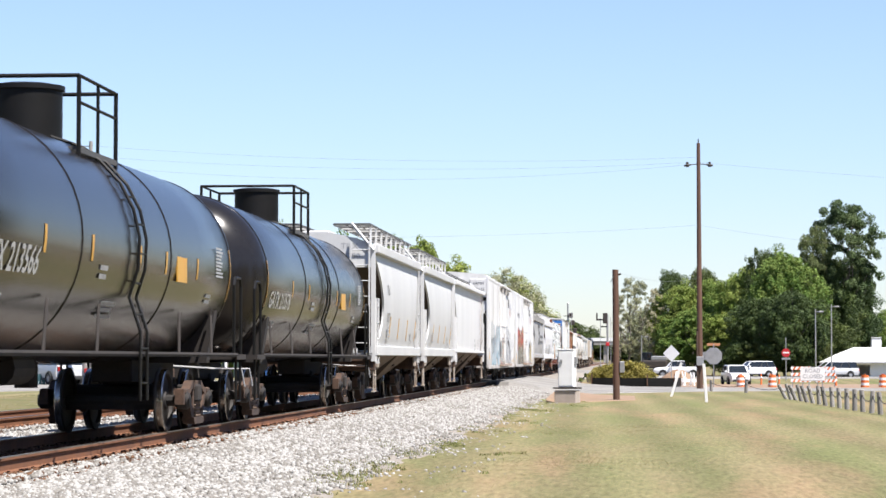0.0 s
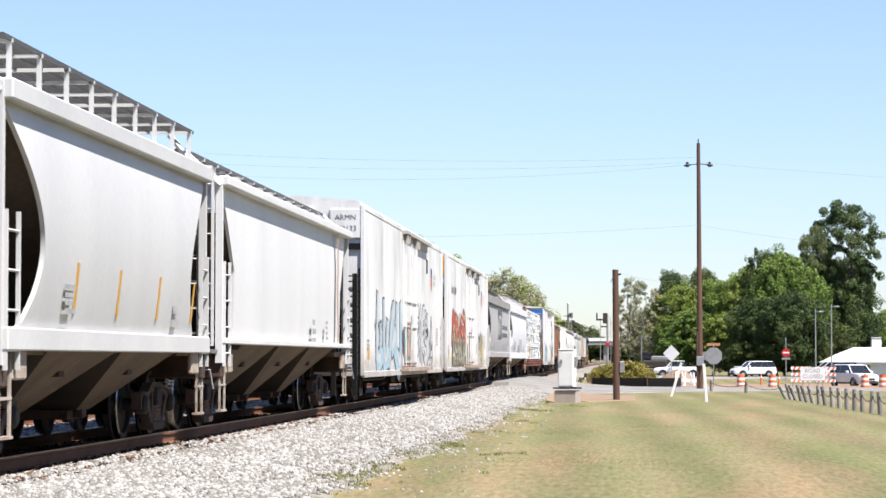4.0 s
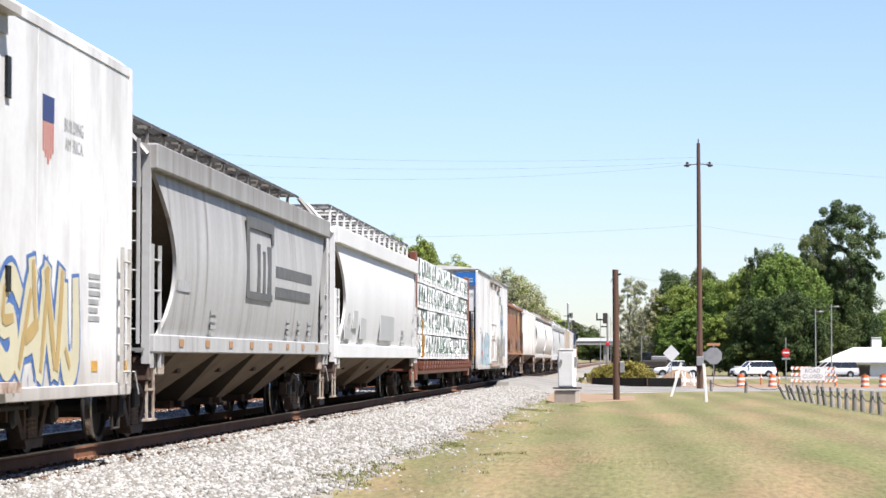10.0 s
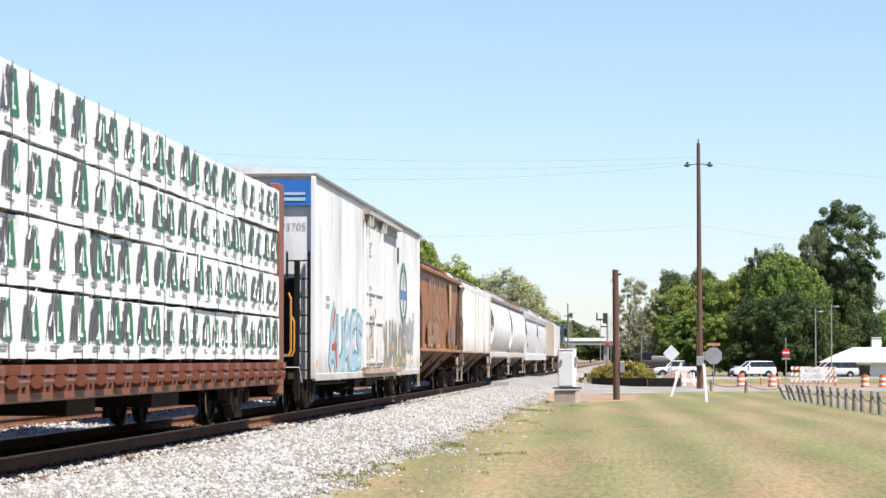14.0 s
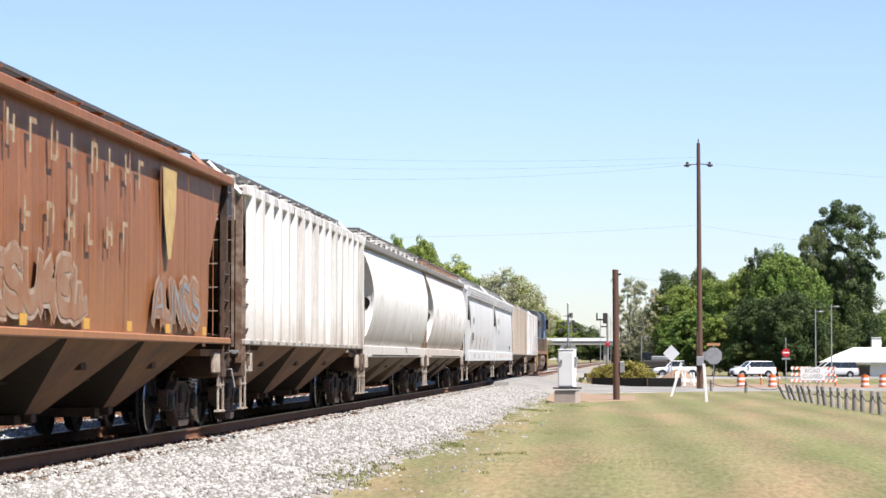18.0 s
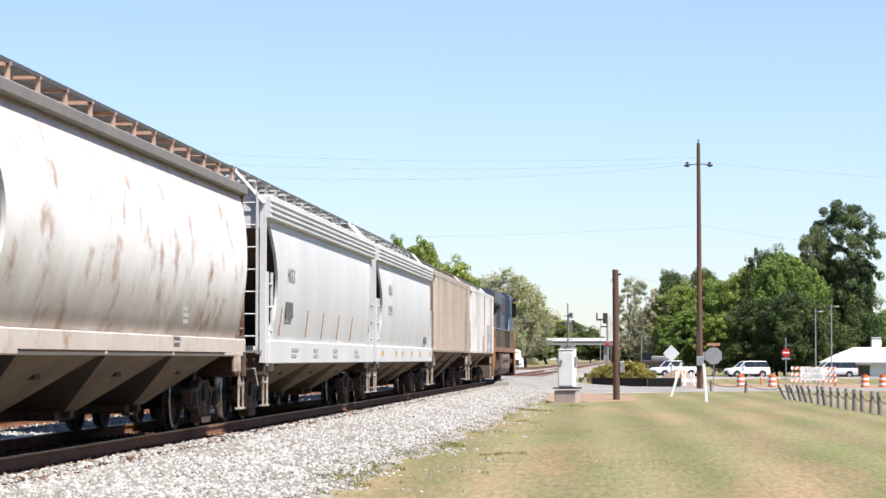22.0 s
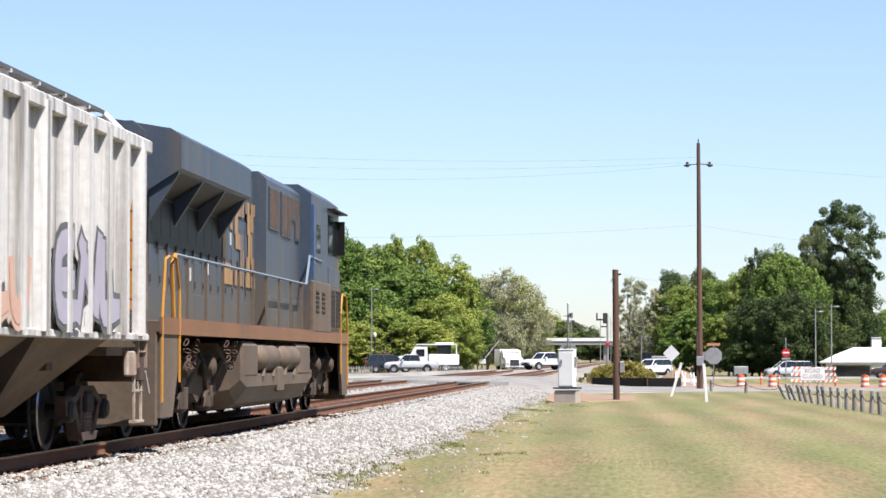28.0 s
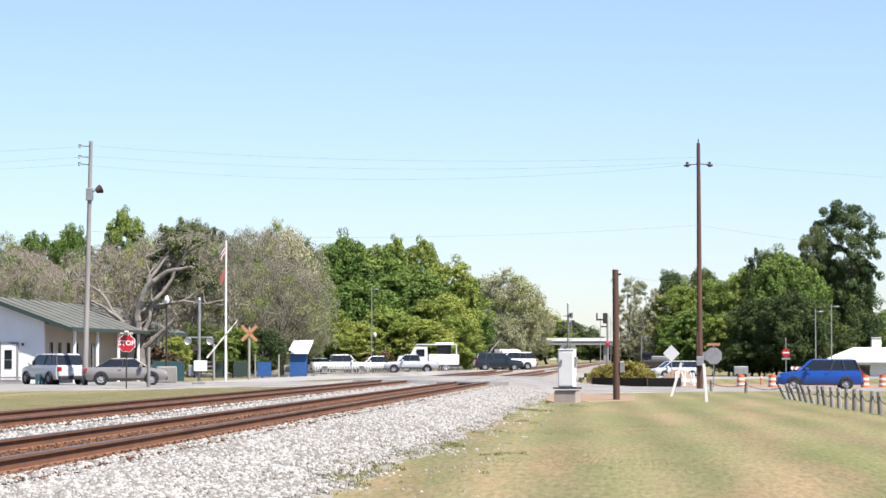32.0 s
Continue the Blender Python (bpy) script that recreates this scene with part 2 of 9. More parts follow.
# ---- mesh helpers ----
def part(name, bm, material, parent=None, label="", smooth=False):
    me = bpy.data.meshes.new(name)
    bm.to_mesh(me)
    bm.free()
    me.materials.append(material)
    if smooth:
        me.polygons.foreach_set("use_smooth", [True] * len(me.polygons))
        me.set_sharp_from_angle(angle=radians(32))
    ob = new(name, me)
    if parent:
        ob.parent = parent
    if label:
        tagged(ob, label)
    return ob


def share(ob, m, parent=None):
    """Another object on the same mesh."""
    o = new(ob.name.split(".")[0], ob.data)
    o.matrix_basis = m
    o.parent = parent or ob.parent
    return o


def thing(name, m, label, category, group="", kind=""):
    ob = new(name)
    ob.matrix_basis = m
    ob.empty_display_size = 0.2
    return tagged(ob, label, category, group, kind)


def box(bm, x0, x1, y0, y1, z0, z1, bev=0.0, m=None):
    geo = bmesh.ops.create_cube(bm, size=1)["verts"]
    for v in geo:
        v.co = Vector(((x0 + x1) / 2 + v.co.x * (x1 - x0), (y0 + y1) / 2 + v.co.y * (y1 - y0), (z0 + z1) / 2 + v.co.z * (z1 - z0)))
    if m:
        for v in geo:
            v.co = m @ v.co
    if bev:
        es = list({e for v in geo for e in v.link_edges})
        bmesh.ops.bevel(bm, geom=es, offset=bev, segments=1, affect="EDGES")
    return bm


def B():
    return bmesh.new()


def boxes(*rows, bev=0.0):
    bm = bmesh.new()
    for r in rows:
        box(bm, *r, bev=bev)
    return bm


def tube(bm, a, b, r, r2=None, n=8, caps=True):
    """A round bar from a to b."""
    a, b = Vector(a), Vector(b)
    r2 = r if r2 is None else r2
    q = (b - a).to_track_quat("Z", "Y").to_matrix()
    ring = []
    for c, rr in ((a, r), (b, r2)):
        ring.append([bm.verts.new(c + q @ Vector((rr * math.cos(2 * math.pi * i / n), rr * math.sin(2 * math.pi * i / n), 0))) for i in range(n)])
    for i in range(n):
        bm.faces.new((ring[0][i], ring[0][(i + 1) % n], ring[1][(i + 1) % n], ring[1][i]))
    if caps:
        bm.faces.new(ring[0][::-1])
        bm.faces.new(ring[1])
    return bm


def pipe(bm, pts, r, n=6):
    """One bent bar through all the points."""
    pts = [Vector(p) for p in pts]
    rings = []
    for k, p in enumerate(pts):
        d = (pts[min(k + 1, len(pts) - 1)] - p).normalized() + (p - pts[max(k - 1, 0)]).normalized()
        q = d.to_track_quat("Z", "Y").to_matrix()
        if k and (q @ Vector((1, 0, 0))).dot(last @ Vector((1, 0, 0))) < 0.7:
            side = last @ Vector((1, 0, 0))
            z = d.normalized()
            x = (side - z * side.dot(z)).normalized()
            q = Matrix((x, z.cross(x), z)).transposed()
        last = q
        rings.append([p + q @ Vector((r * math.cos(2 * math.pi * i / n), r * math.sin(2 * math.pi * i / n), 0)) for i in range(n)])
    vs = [[bm.verts.new(p) for p in ring] for ring in rings]
    for a, b in zip(vs, vs[1:]):
        for i in range(n):
            bm.faces.new((a[i], a[(i + 1) % n], b[(i + 1) % n], b[i]))
    bm.faces.new(vs[0][::-1])
    bm.faces.new(vs[-1])
    return bm


def loft(bm, rings, close=True, caps=True):
    """Skin over rings of equally many points."""
    vs = [[bm.verts.new(p) for p in ring] for ring in rings]
    n = len(vs[0])
    for r0, r1 in zip(vs, vs[1:]):
        for i in range(n if close else n - 1):
            bm.faces.new((r0[i], r0[(i + 1) % n], r1[(i + 1) % n], r1[i]))
    if caps and close:
        bm.faces.new(vs[0][::-1])
        bm.faces.new(vs[-1])
    bmesh.ops.recalc_face_normals(bm, faces=bm.faces)
    return bm


def prism(bm, poly, axis, lo, hi):
    """A polygon of (u, v) pushed along an axis: x -> (y, z), y -> (x, z), z -> (x, y)."""
    put = {"x": lambda u, v, w: (w, u, v), "y": lambda u, v, w: (u, w, v), "z": lambda u, v, w: (u, v, w)}[axis]
    return loft(bm, [[put(u, v, w) for u, v in poly] for w in (lo, hi)])


def lathe(bm, prof, n=24, m=None):
    """Profile of (radius, height) turned about Z, then moved by m."""
    m = m or Matrix()
    rings = [[m @ Vector((r * math.cos(2 * math.pi * i / n), r * math.sin(2 * math.pi * i / n), z)) for i in range(n)] for r, z in prof]
    return loft(bm, rings)


def letters(name, text, size, m, material, parent, label="", bold=0.0):
    """Raised flat lettering as a mesh in its thing's space."""
    cu = bpy.data.curves.new(name, "FONT")
    cu.body, cu.size, cu.align_x, cu.align_y, cu.offset, cu.resolution_u = text, size, "CENTER", "CENTER", bold, 2
    ob = bpy.data.objects.new(name, cu)
    me = bpy.data.meshes.new_from_object(ob)
    me.name = name
    bpy.data.objects.remove(ob)
    me.materials.append(material)
    o = new(name, me)
    o.parent = parent
    o.matrix_basis = m
    if label:
        tagged(o, label)
    return o


SIDE = Matrix(((0, 0, 1, 0), (1, 0, 0, 0), (0, 1, 0, 0), (0, 0, 0, 1)))     # lettering that faces +X
FRONT = Matrix(((1, 0, 0, 0), (0, 0, -1, 0), (0, 1, 0, 0), (0, 0, 0, 1)))   # lettering that faces -Y


def on_side(x, y, z):
    return Matrix.Translation((x, y, z)) @ SIDE


def on_front(x, y, z):
    return Matrix.Translation((x, y, z)) @ FRONT


def scatter_mesh(name, verts, faces, material, smooth=False):
    me = bpy.data.meshes.new(name)
    me.from_pydata(verts, [], faces)
    me.materials.append(material)
    return new(name, me)


# ---- ground: one sheet to the horizon ----
def mixed(a, b, q):
    q = max(0.0, min(1.0, q))
    return a + (b - a) * q * q * (3 - 2 * q)


def ground_z(x, y):
    """Lawn at 0, a low bank beside the line, the lot beyond the tracks a little higher, and the works site dipping away."""
    dip = mixed(0, -0.78, (y - 132) / 60) if y < 215 else mixed(-0.78, -0.4, (y - 215) / 35)
    right = mixed(0, dip, (x + 1) / 6)
    left = mixed(0.18, -0.05, (y - 170) / 60)
    bank = mixed(0.0, 0.2, (-3.0 - x) / 2.5) if x > -5.5 else 0.2
    if x > -3:
        return right
    if x > -15.5:
        return bank
    return mixed(left, 0.2, (x + 20) / 4.5)


def ground():
    xs = [-4000, -1500, -600, -300, -150, -80, -50, -35, -25, -22, -20, -18, -17, -15.5, -12, -9, -7, -6, -5.5, -5, -4.5, -4, -3.5, -3, -2, -1, 0, 1, 2, 3, 4, 5, 7, 10, 15, 20, 40, 80, 150, 300, 700, 1800, 4000]
    ys = [-4000, -1000, -200, -50, -10, 0, 10, 18, 25, 32, 40, 50, 60, 70, 80, 95, 110, 130, 140, 150, 160, 170, 180, 190, 200, 215, 230, 245, 260, 280, 300, 450, 700, 1200, 2200, 4800]
    verts = [(x, y, ground_z(x, y) + (noise.noise(Vector((x * 0.15, y * 0.08, 0))) * 0.03 if -3 < x < 40 and 15 < y < 95 else 0)) for y in ys for x in xs]
    n = len(xs)
    faces = [(j * n + i, j * n + i + 1, (j + 1) * n + i + 1, (j + 1) * n + i) for j in range(len(ys) - 1) for i in range(n - 1)]
    tagged(scatter_mesh("ground", verts, faces, M["grass"]), "dry mown lawn with brown and green patches", "ground", kind="structure")


ground()


# ---- tracks, ballast, roads ----
def track(cx, y0, y1, label):
    """Two rails on ties."""
    tr = thing("railway_track", pose(cx, 0, 0), label, "railway track", kind="structure")
    prof = [(-0.07, 0), (0.07, 0), (0.07, 0.015), (0.012, 0.03), (0.01, 0.13), (0.036, 0.14), (0.036, 0.165), (-0.036, 0.165), (-0.036, 0.14), (-0.01, 0.13), (-0.012, 0.03), (-0.07, 0.015)]
    for s in (-1, 1):
        bm = B()
        prism(bm, [(s * 0.7525 + u, ZR - 0.175 + v) for u, v in prof], "y", y0, y1)
        rail = part("rail", bm, M["rail"], tr, "rusted steel rail with a worn head")
        part("rail_head", boxes((s * 0.7525 - 0.033, s * 0.7525 + 0.033, y0, y1, ZR - 0.012, ZR)), M["railhead"], rail, "worn running surface")
    rnd = random.Random(int(-cx * 10))
    tie = None
    y, k = 22.0, 0
    while y < 300 and k < 290:
        if tie is None:
            tie = o = part("tie", boxes((-1.28, 1.28, -0.11, 0.11, ZR - 0.40, ZR - 0.185), bev=0.012), M["tie"], tr)
        else:
            o = share(tie, pose(0, 0, 0), tr)
        o.matrix_basis = pose(rnd.uniform(-0.05, 0.05), y, rnd.uniform(-0.012, 0.006), 0, 0, rnd.uniform(-1, 1))
        y += 0.53 if y < 118 or y > 150 else 33
        k += 1
    plate = None
    for k in range(130):
        for s in (-1, 1):
            if plate is None:
                plate = o = part("tie_plate", boxes((-0.18, 0.18, -0.09, 0.09, ZR - 0.186, ZR - 0.17), (0.09, 0.12, -0.05, -0.02, ZR - 0.17, ZR - 0.14), (-0.12, -0.09, 0.02, 0.05, ZR - 0.17, ZR - 0.14)), M["rusty"], tr)
            else:
                o = share(plate, pose(0, 0, 0), tr)
            o.matrix_basis = pose(s * 0.7525, 22.0 + k * 0.53, 0)
    return tr


def ballast_z(x, y):
    top = ZR - 0.205
    if x > -3.4:
        return ground_z(x, y) - 0.02
    if x > -5.9:
        return mixed(ground_z(x, y) - 0.01, top, (-3.4 - x) / 2.5)
    if x > -13.7:
        mid = min(abs(x - TX), abs(x - TX2))
        return top + (0.015 if mid < 1.3 else -0.02)
    return mixed(top, 0.15, (-13.7 - x) / 1.8)


def ballast_bed():
    xs = [-16, -15.5, -15, -14.5, -14, -13.7, -13, -12, -11, -10, -9.5, -9, -8, -7, -6.3, -5.9, -5.4, -5, -4.6, -4.2, -3.8, -3.4]
    ys = [-430, -200, -60, 0, 15] + [20 + k * 1.2 for k in range(85)] + [125, 140, 160, 200, 300, 500, 900]
    verts = [(x + (0.25 * noise.noise(Vector((0, y * 0.5, 3))) if i == len(xs) - 1 else 0), y, ballast_z(x, y) + 0.012 * noise.noise(Vector((x * 3, y * 3, 0)))) for y in ys for i, x in enumerate(xs)]
    n = len(xs)
    faces = [(j * n + i, j * n + i + 1, (j + 1) * n + i + 1, (j + 1) * n + i) for j in range(len(ys) - 1) for i in range(n - 1)]
    tagged(scatter_mesh("ballast_bed", verts, faces, M["ballast"]), "pale crushed stone ballast bank under the tracks", "ballast", kind="structure")


def stones(name, count, place, size, material, label, seed):
    """Loose angular stones, one joined mesh."""
    rs = np.random.RandomState(seed)
    cube = np.array([(-1, -1, -1), (1, -1, -1), (1, 1, -1), (-1, 1, -1), (-1, -1, 1), (1, -1, 1), (1, 1, 1), (-1, 1, 1)], float)
    quads = np.array([(0, 3, 2, 1), (4, 5, 6, 7), (0, 1, 5, 4), (1, 2, 6, 5), (2, 3, 7, 6), (3, 0, 4, 7)])
    pts = place(rs, count)
    n = len(pts)
    v = cube[None] * rs.uniform(0.45, 1.0, (n, 8, 3)) * rs.uniform(0.6, 1.0, (n, 1, 3))
    s = size * rs.uniform(0.55, 1.25, (n, 1, 1))
    ang = rs.uniform(0, 6.28, (n, 3))
    c, q = np.cos(ang), np.sin(ang)
    x, y, z = v[..., 0].copy(), v[..., 1].copy(), v[..., 2].copy()
    x, y = x * c[:, :1] - y * q[:, :1], x * q[:, :1] + y * c[:, :1]
    y, z = y * c[:, 1:2] - z * q[:, 1:2], y * q[:, 1:2] + z * c[:, 1:2]
    v = np.stack((x, y, z), -1) * s + pts[:, None, :]
    me = bpy.data.meshes.new(name)
    f = (quads[None] + (np.arange(n) * 8)[:, None, None]).reshape(-1, 4)
    me.vertices.add(n * 8)
    me.vertices.foreach_set("co", v.reshape(-1))
    me.loops.add(len(f) * 4)
    me.loops.foreach_set("vertex_index", f.reshape(-1))
    me.polygons.add(len(f))
    me.polygons.foreach_set("loop_start", np.arange(len(f)) * 4)
    me.update(calc_edges=True)
    me.materials.append(material)
    tagged(new(name, me), label, "ballast stones", kind="stuff")


def bank_points(x0, x1, y0, y1, power=1.6, fringe=True):
    def place(rs, n):
        y = y0 + (y1 - y0) * rs.uniform(0, 1, n) ** power
        x = rs.uniform(x0, x1, n)
        if fringe:
            edge = np.array([-3.9 + 0.35 * noise.noise(Vector((0, b * 0.3, 1))) + 0.25 * noise.noise(Vector((0, b * 1.1, 5))) for b in y])
            bare = np.array([noise.noise(Vector((a * 0.8, b * 0.35, 9))) for a, b in zip(x, y)])
            keep = (x < edge) | (rs.uniform(0, 1, n) < np.exp(-(x - edge) * 2.6) * np.clip(0.26 + bare * 1.2, 0.008, 0.75))
            x, y = x[keep], y[keep]
        z = np.array([ballast_z(a, b) + 0.012 for a, b in zip(x, y)])
        return np.stack((x, y, z), 1)
    return place


track(TX, -430, 900, "near railway track, rusted rails on wooden ties")
track(TX2, -430, 900, "far railway track, rusted rails on wooden ties")
ballast_bed()
stones("ballast_stones", 98000, bank_points(-6.5, -1.2, 20, 116), 0.036, M["stone"], "loose white and grey crushed stones on the bank", 1)
stones("ballast_stones", 13000, bank_points(-10.9, -8.8, 22, 122, 1.3, False), 0.042, M["stone"], "loose pale crushed stones between the tracks", 2)
stones("ballast_stones", 17000, bank_points(-8.9, -6.05, 21, 116, 1.3, False), 0.036, M["stone_rust"], "rust-stained crushed stones between the rails, darkened for the train's shade", 3)
stones("ballast_stones", 12000, bank_points(-13.2, -10.8, 24, 126, 1.3, False), 0.036, M["stone_rust"], "rust-stained crushed stones between the rails, darkened for the train's shade", 4)
stones("ballast_stones", 6000, bank_points(-15.4, -12.9, 24, 126, 1.3, False), 0.042, M["stone"], "loose pale crushed stones beside the far track", 5)


def strip(name, line, material, label, lift=0.02):
    """A road as a strip: rows of (x left, y left, z left, x right, y right, z right)."""
    verts, faces = [], []
    for r in line:
        for k in range(5):
            q = k / 4
            verts.append(tuple(r[i] + (r[i + 3] - r[i]) * q + (lift if i == 2 else 0) for i in range(3)))
    m = len(line)
    for j in range(m - 1):
        for k in range(4):
            faces.append((j * 5 + k, j * 5 + k + 1, (j + 1) * 5 + k + 1, (j + 1) * 5 + k))
    # sloping shoulders down to the ground on both edges
    for e, (o, sgn) in enumerate(((0, -1), (4, 1))):
        start = len(verts)
        for j in range(m):
            x, y, z = verts[j * 5 + o]
            verts.append((x, y + sgn * 1.2, z - 0.5))
        for j in range(m - 1):
            faces.append((j * 5 + o, (j + 1) * 5 + o, start + j + 1, start + j))
    return tagged(scatter_mesh(name, verts, faces, material), label, "road", kind="structure")


# crossing road, near and far edges from the left lot over the tracks to the works site
ZC = ZR - 0.03
strip("road", [(-60, 96, 0.2, -60, 150, 0.2), (-34, 100, 0.2, -34, 150, 0.2), (-25, 112, 0.2, -25, 150, 0.2), (-17, 126, 0.25, -17, 152, 0.25), (-14.5, 127, ZC, -14.5, 154, ZC), (-5.6, 112.5, ZC, -5.6, 150, ZC), (-4.2, 112.5, ZC - 0.2, -4.2, 147, ZC - 0.2), (-2.6, 114, 0.12, -2.6, 146, 0.14), (0, 118, 0.02, 0, 143, 0.03), (4, 124, 0.0, 4, 143, -0.02), (9, 126, 0.0, 9, 143, -0.06), (60, 124, 0.0, 60, 143, -0.08)], M["asphalt"], "worn pale asphalt crossing road", 0.015)
for tx in (TX, TX2):
    for s, w in ((0, 0.66), (1.2, 0.38), (-1.2, 0.38)):
        tagged(part("crossing_panel", boxes((tx + s - w, tx + s + w, 114 if tx == TX else 124, 150, ZR - 0.09, ZR - 0.004), bev=0.01), M["asphalt"]), "rubber and asphalt panel between the rails", "crossing panel", kind="structure")
strip("road", [(70, 258, -0.32, 70, 270, -0.32), (16, 255, -0.31, 16, 267, -0.3), (10, 253, -0.3, 10, 265, -0.28), (5, 250, -0.28, 5, 262, -0.24), (1, 247, 0.0, 1, 259, 0.0), (-1.5, 244, 0.2, -1.5, 255, 0.2), (-5, 238, 0.48, -5, 251, 0.5), (-14, 230, 0.54, -14, 247, 0.54), (-19, 228, 0.44, -18, 246, 0.44), (-25, 227, 0.22, -24, 246, 0.22), (-32, 226, 0.12, -32, 244, 0.12), (-90, 224, 0.0, -90, 242, 0.0)], M["asphalt"], "pale asphalt street beyond the crossing", 0.03)
# bare red earth of the works site, and gravel lane on the far side
strip("dirt_patch", [(3.5, 146, -0.1, 1.5, 200, -0.5), (12, 146, -0.16, 12, 225, -0.72), (30, 146, -0.16, 30, 225, -0.72), (60, 146, -0.16, 60, 225, -0.72)], M["dirt"], "bare reddish earth of the road works", 0.05)
strip("dirt_patch", [(-3.2, 93, 0.12, -3.4, 112, 0.2), (-1.6, 93.5, 0.02, -1.5, 110, 0.03), (0.2, 97, 0.0, 0.2, 107, 0.01)], M["dirt"], "patch of bare sandy earth round the signal cabinet", 0.02)
strip("gravel_lane", [(-27.5, 150, 0.2, -22, 150, 0.2), (-27.5, 170, 0.18, -21, 170, 0.19), (-30, 205, 0.05, -20, 205, 0.06), (-30, 240, 0.0, -18, 235, 0.02)], M["concrete"], "pale gravel lane beside the far track", 0.02)


def verge():
    """Grass strip beyond the far track."""
    strip("grass_verge", [(-24, 60, 0.2, -15.6, 60, 0.2), (-22.5, 100, 0.2, -15.6, 100, 0.2), (-21.5, 118, 0.2, -16, 122, 0.2), (-20.5, 122, 0.2, -17, 125, 0.2)], M["verge"], "dry green grass verge beside the far track", 0.015)
    strip("grass_verge", [(-22, 153, 0.2, -15.8, 154, 0.2), (-21, 180, 0.16, -15.8, 180, 0.17), (-20, 230, 0.0, -16, 230, 0.03)], M["verge"], "dry green grass verge beside the far track", 0.015)


verge()


def grass_blades(name, count, x0, x1, y0, y1, h, material, label, seed, power=1.5, tufts=False):
    rs = np.random.RandomState(seed)
    y = y0 + (y1 - y0) * rs.uniform(0, 1, count) ** power
    x = rs.uniform(x0, x1, count)
    thin = np.array([noise.noise(Vector((a * 0.5, b * 0.3, 2))) + 0.6 * noise.noise(Vector((a * 1.7, b * 1.2, 4))) for a, b in zip(x, y)])
    keep = (thin > -0.25) & ((x > -3.3 + 0.5 * thin) | (thin > 0.22))
    if tufts:
        patch = np.array([noise.noise(Vector((a * 0.9, b * 0.25, 6))) + 0.7 * noise.noise(Vector((a * 3.1, b * 1.5, 8))) for a, b in zip(x, y)])
        keep = patch > 0.3 + 0.5 * np.abs(x + 3.3) ** 1.5 * 0.5
    x, y = x[keep], y[keep]
    n = len(x)
    z = np.array([max(ground_z(a, b), ballast_z(a, b)) for a, b in zip(x, y)])
    a = rs.uniform(0, 6.28, n)
    w, hh = rs.uniform(0.004, 0.011, n), h * rs.uniform(0.4, 1.2, n)
    lean = rs.uniform(-0.6, 0.6, (n, 2)) * hh[:, None]
    p = np.stack((x, y, z - 0.004), 1)
    d = np.stack((np.cos(a) * w, np.sin(a) * w, np.zeros(n)), 1)
    t = p + np.stack((lean[:, 0], lean[:, 1], hh), 1)
    v = np.stack((p - d, p + d, t), 1).reshape(-1, 3)
    me = bpy.data.meshes.new(name)
    me.vertices.add(n * 3)
    me.vertices.foreach_set("co", v.reshape(-1))
    me.loops.add(n * 3)
    me.loops.foreach_set("vertex_index", np.arange(n * 3))
    me.polygons.add(n)
    me.polygons.foreach_set("loop_start", np.arange(n) * 3)
    me.update(calc_edges=True)
    me.materials.append(material)
    tagged(new(name, me), label, "grass", kind="stuff")


grass_blades("lawn_grass", 90000, -4.2, 6.0, 24.5, 62, 0.011, M["blade"], "short dry lawn grass", 7)
M["tuft"] = mat("green_grass_tufts", (0.125, 0.15, 0.05), 0.85, col2=(0.2, 0.18, 0.085), scale=0.5, fine=6, amount=1.0, island=True, rand=0.5, spec=0.08)
grass_blades("grass_tufts", 120000, -5.0, -1.0, 24.0, 95, 0.06, M["tuft"], "green grass tufts among the stones at the edge of the bank", 9, 1.3, True)
grass_blades("verge_grass", 20000, -24, -15.8, 60, 124, 0.1, M["blade"], "longer dry verge grass", 8, 1.0)


# ---- train: cars in their own space, +X to the lawn, z = 0 on the rail head ----
TRAIN = []          # (car, y at 0 s, wheelsets)
PAINT = {}


def paint(key, col, col2=None, dirt=(0.195, 0.13, 0.0845), amount=0.25, rough=0.5, scale=0.7, ds=0.8, streak=1.0):
    if key not in PAINT:
        PAINT[key] = mat(key, col, rough, col2=col2, scale=scale, fine=12, amount=0.9, dirt=dirt, dirt_scale=ds, dirt_amount=amount, streak=streak, spec=0.4)
    return PAINT[key]


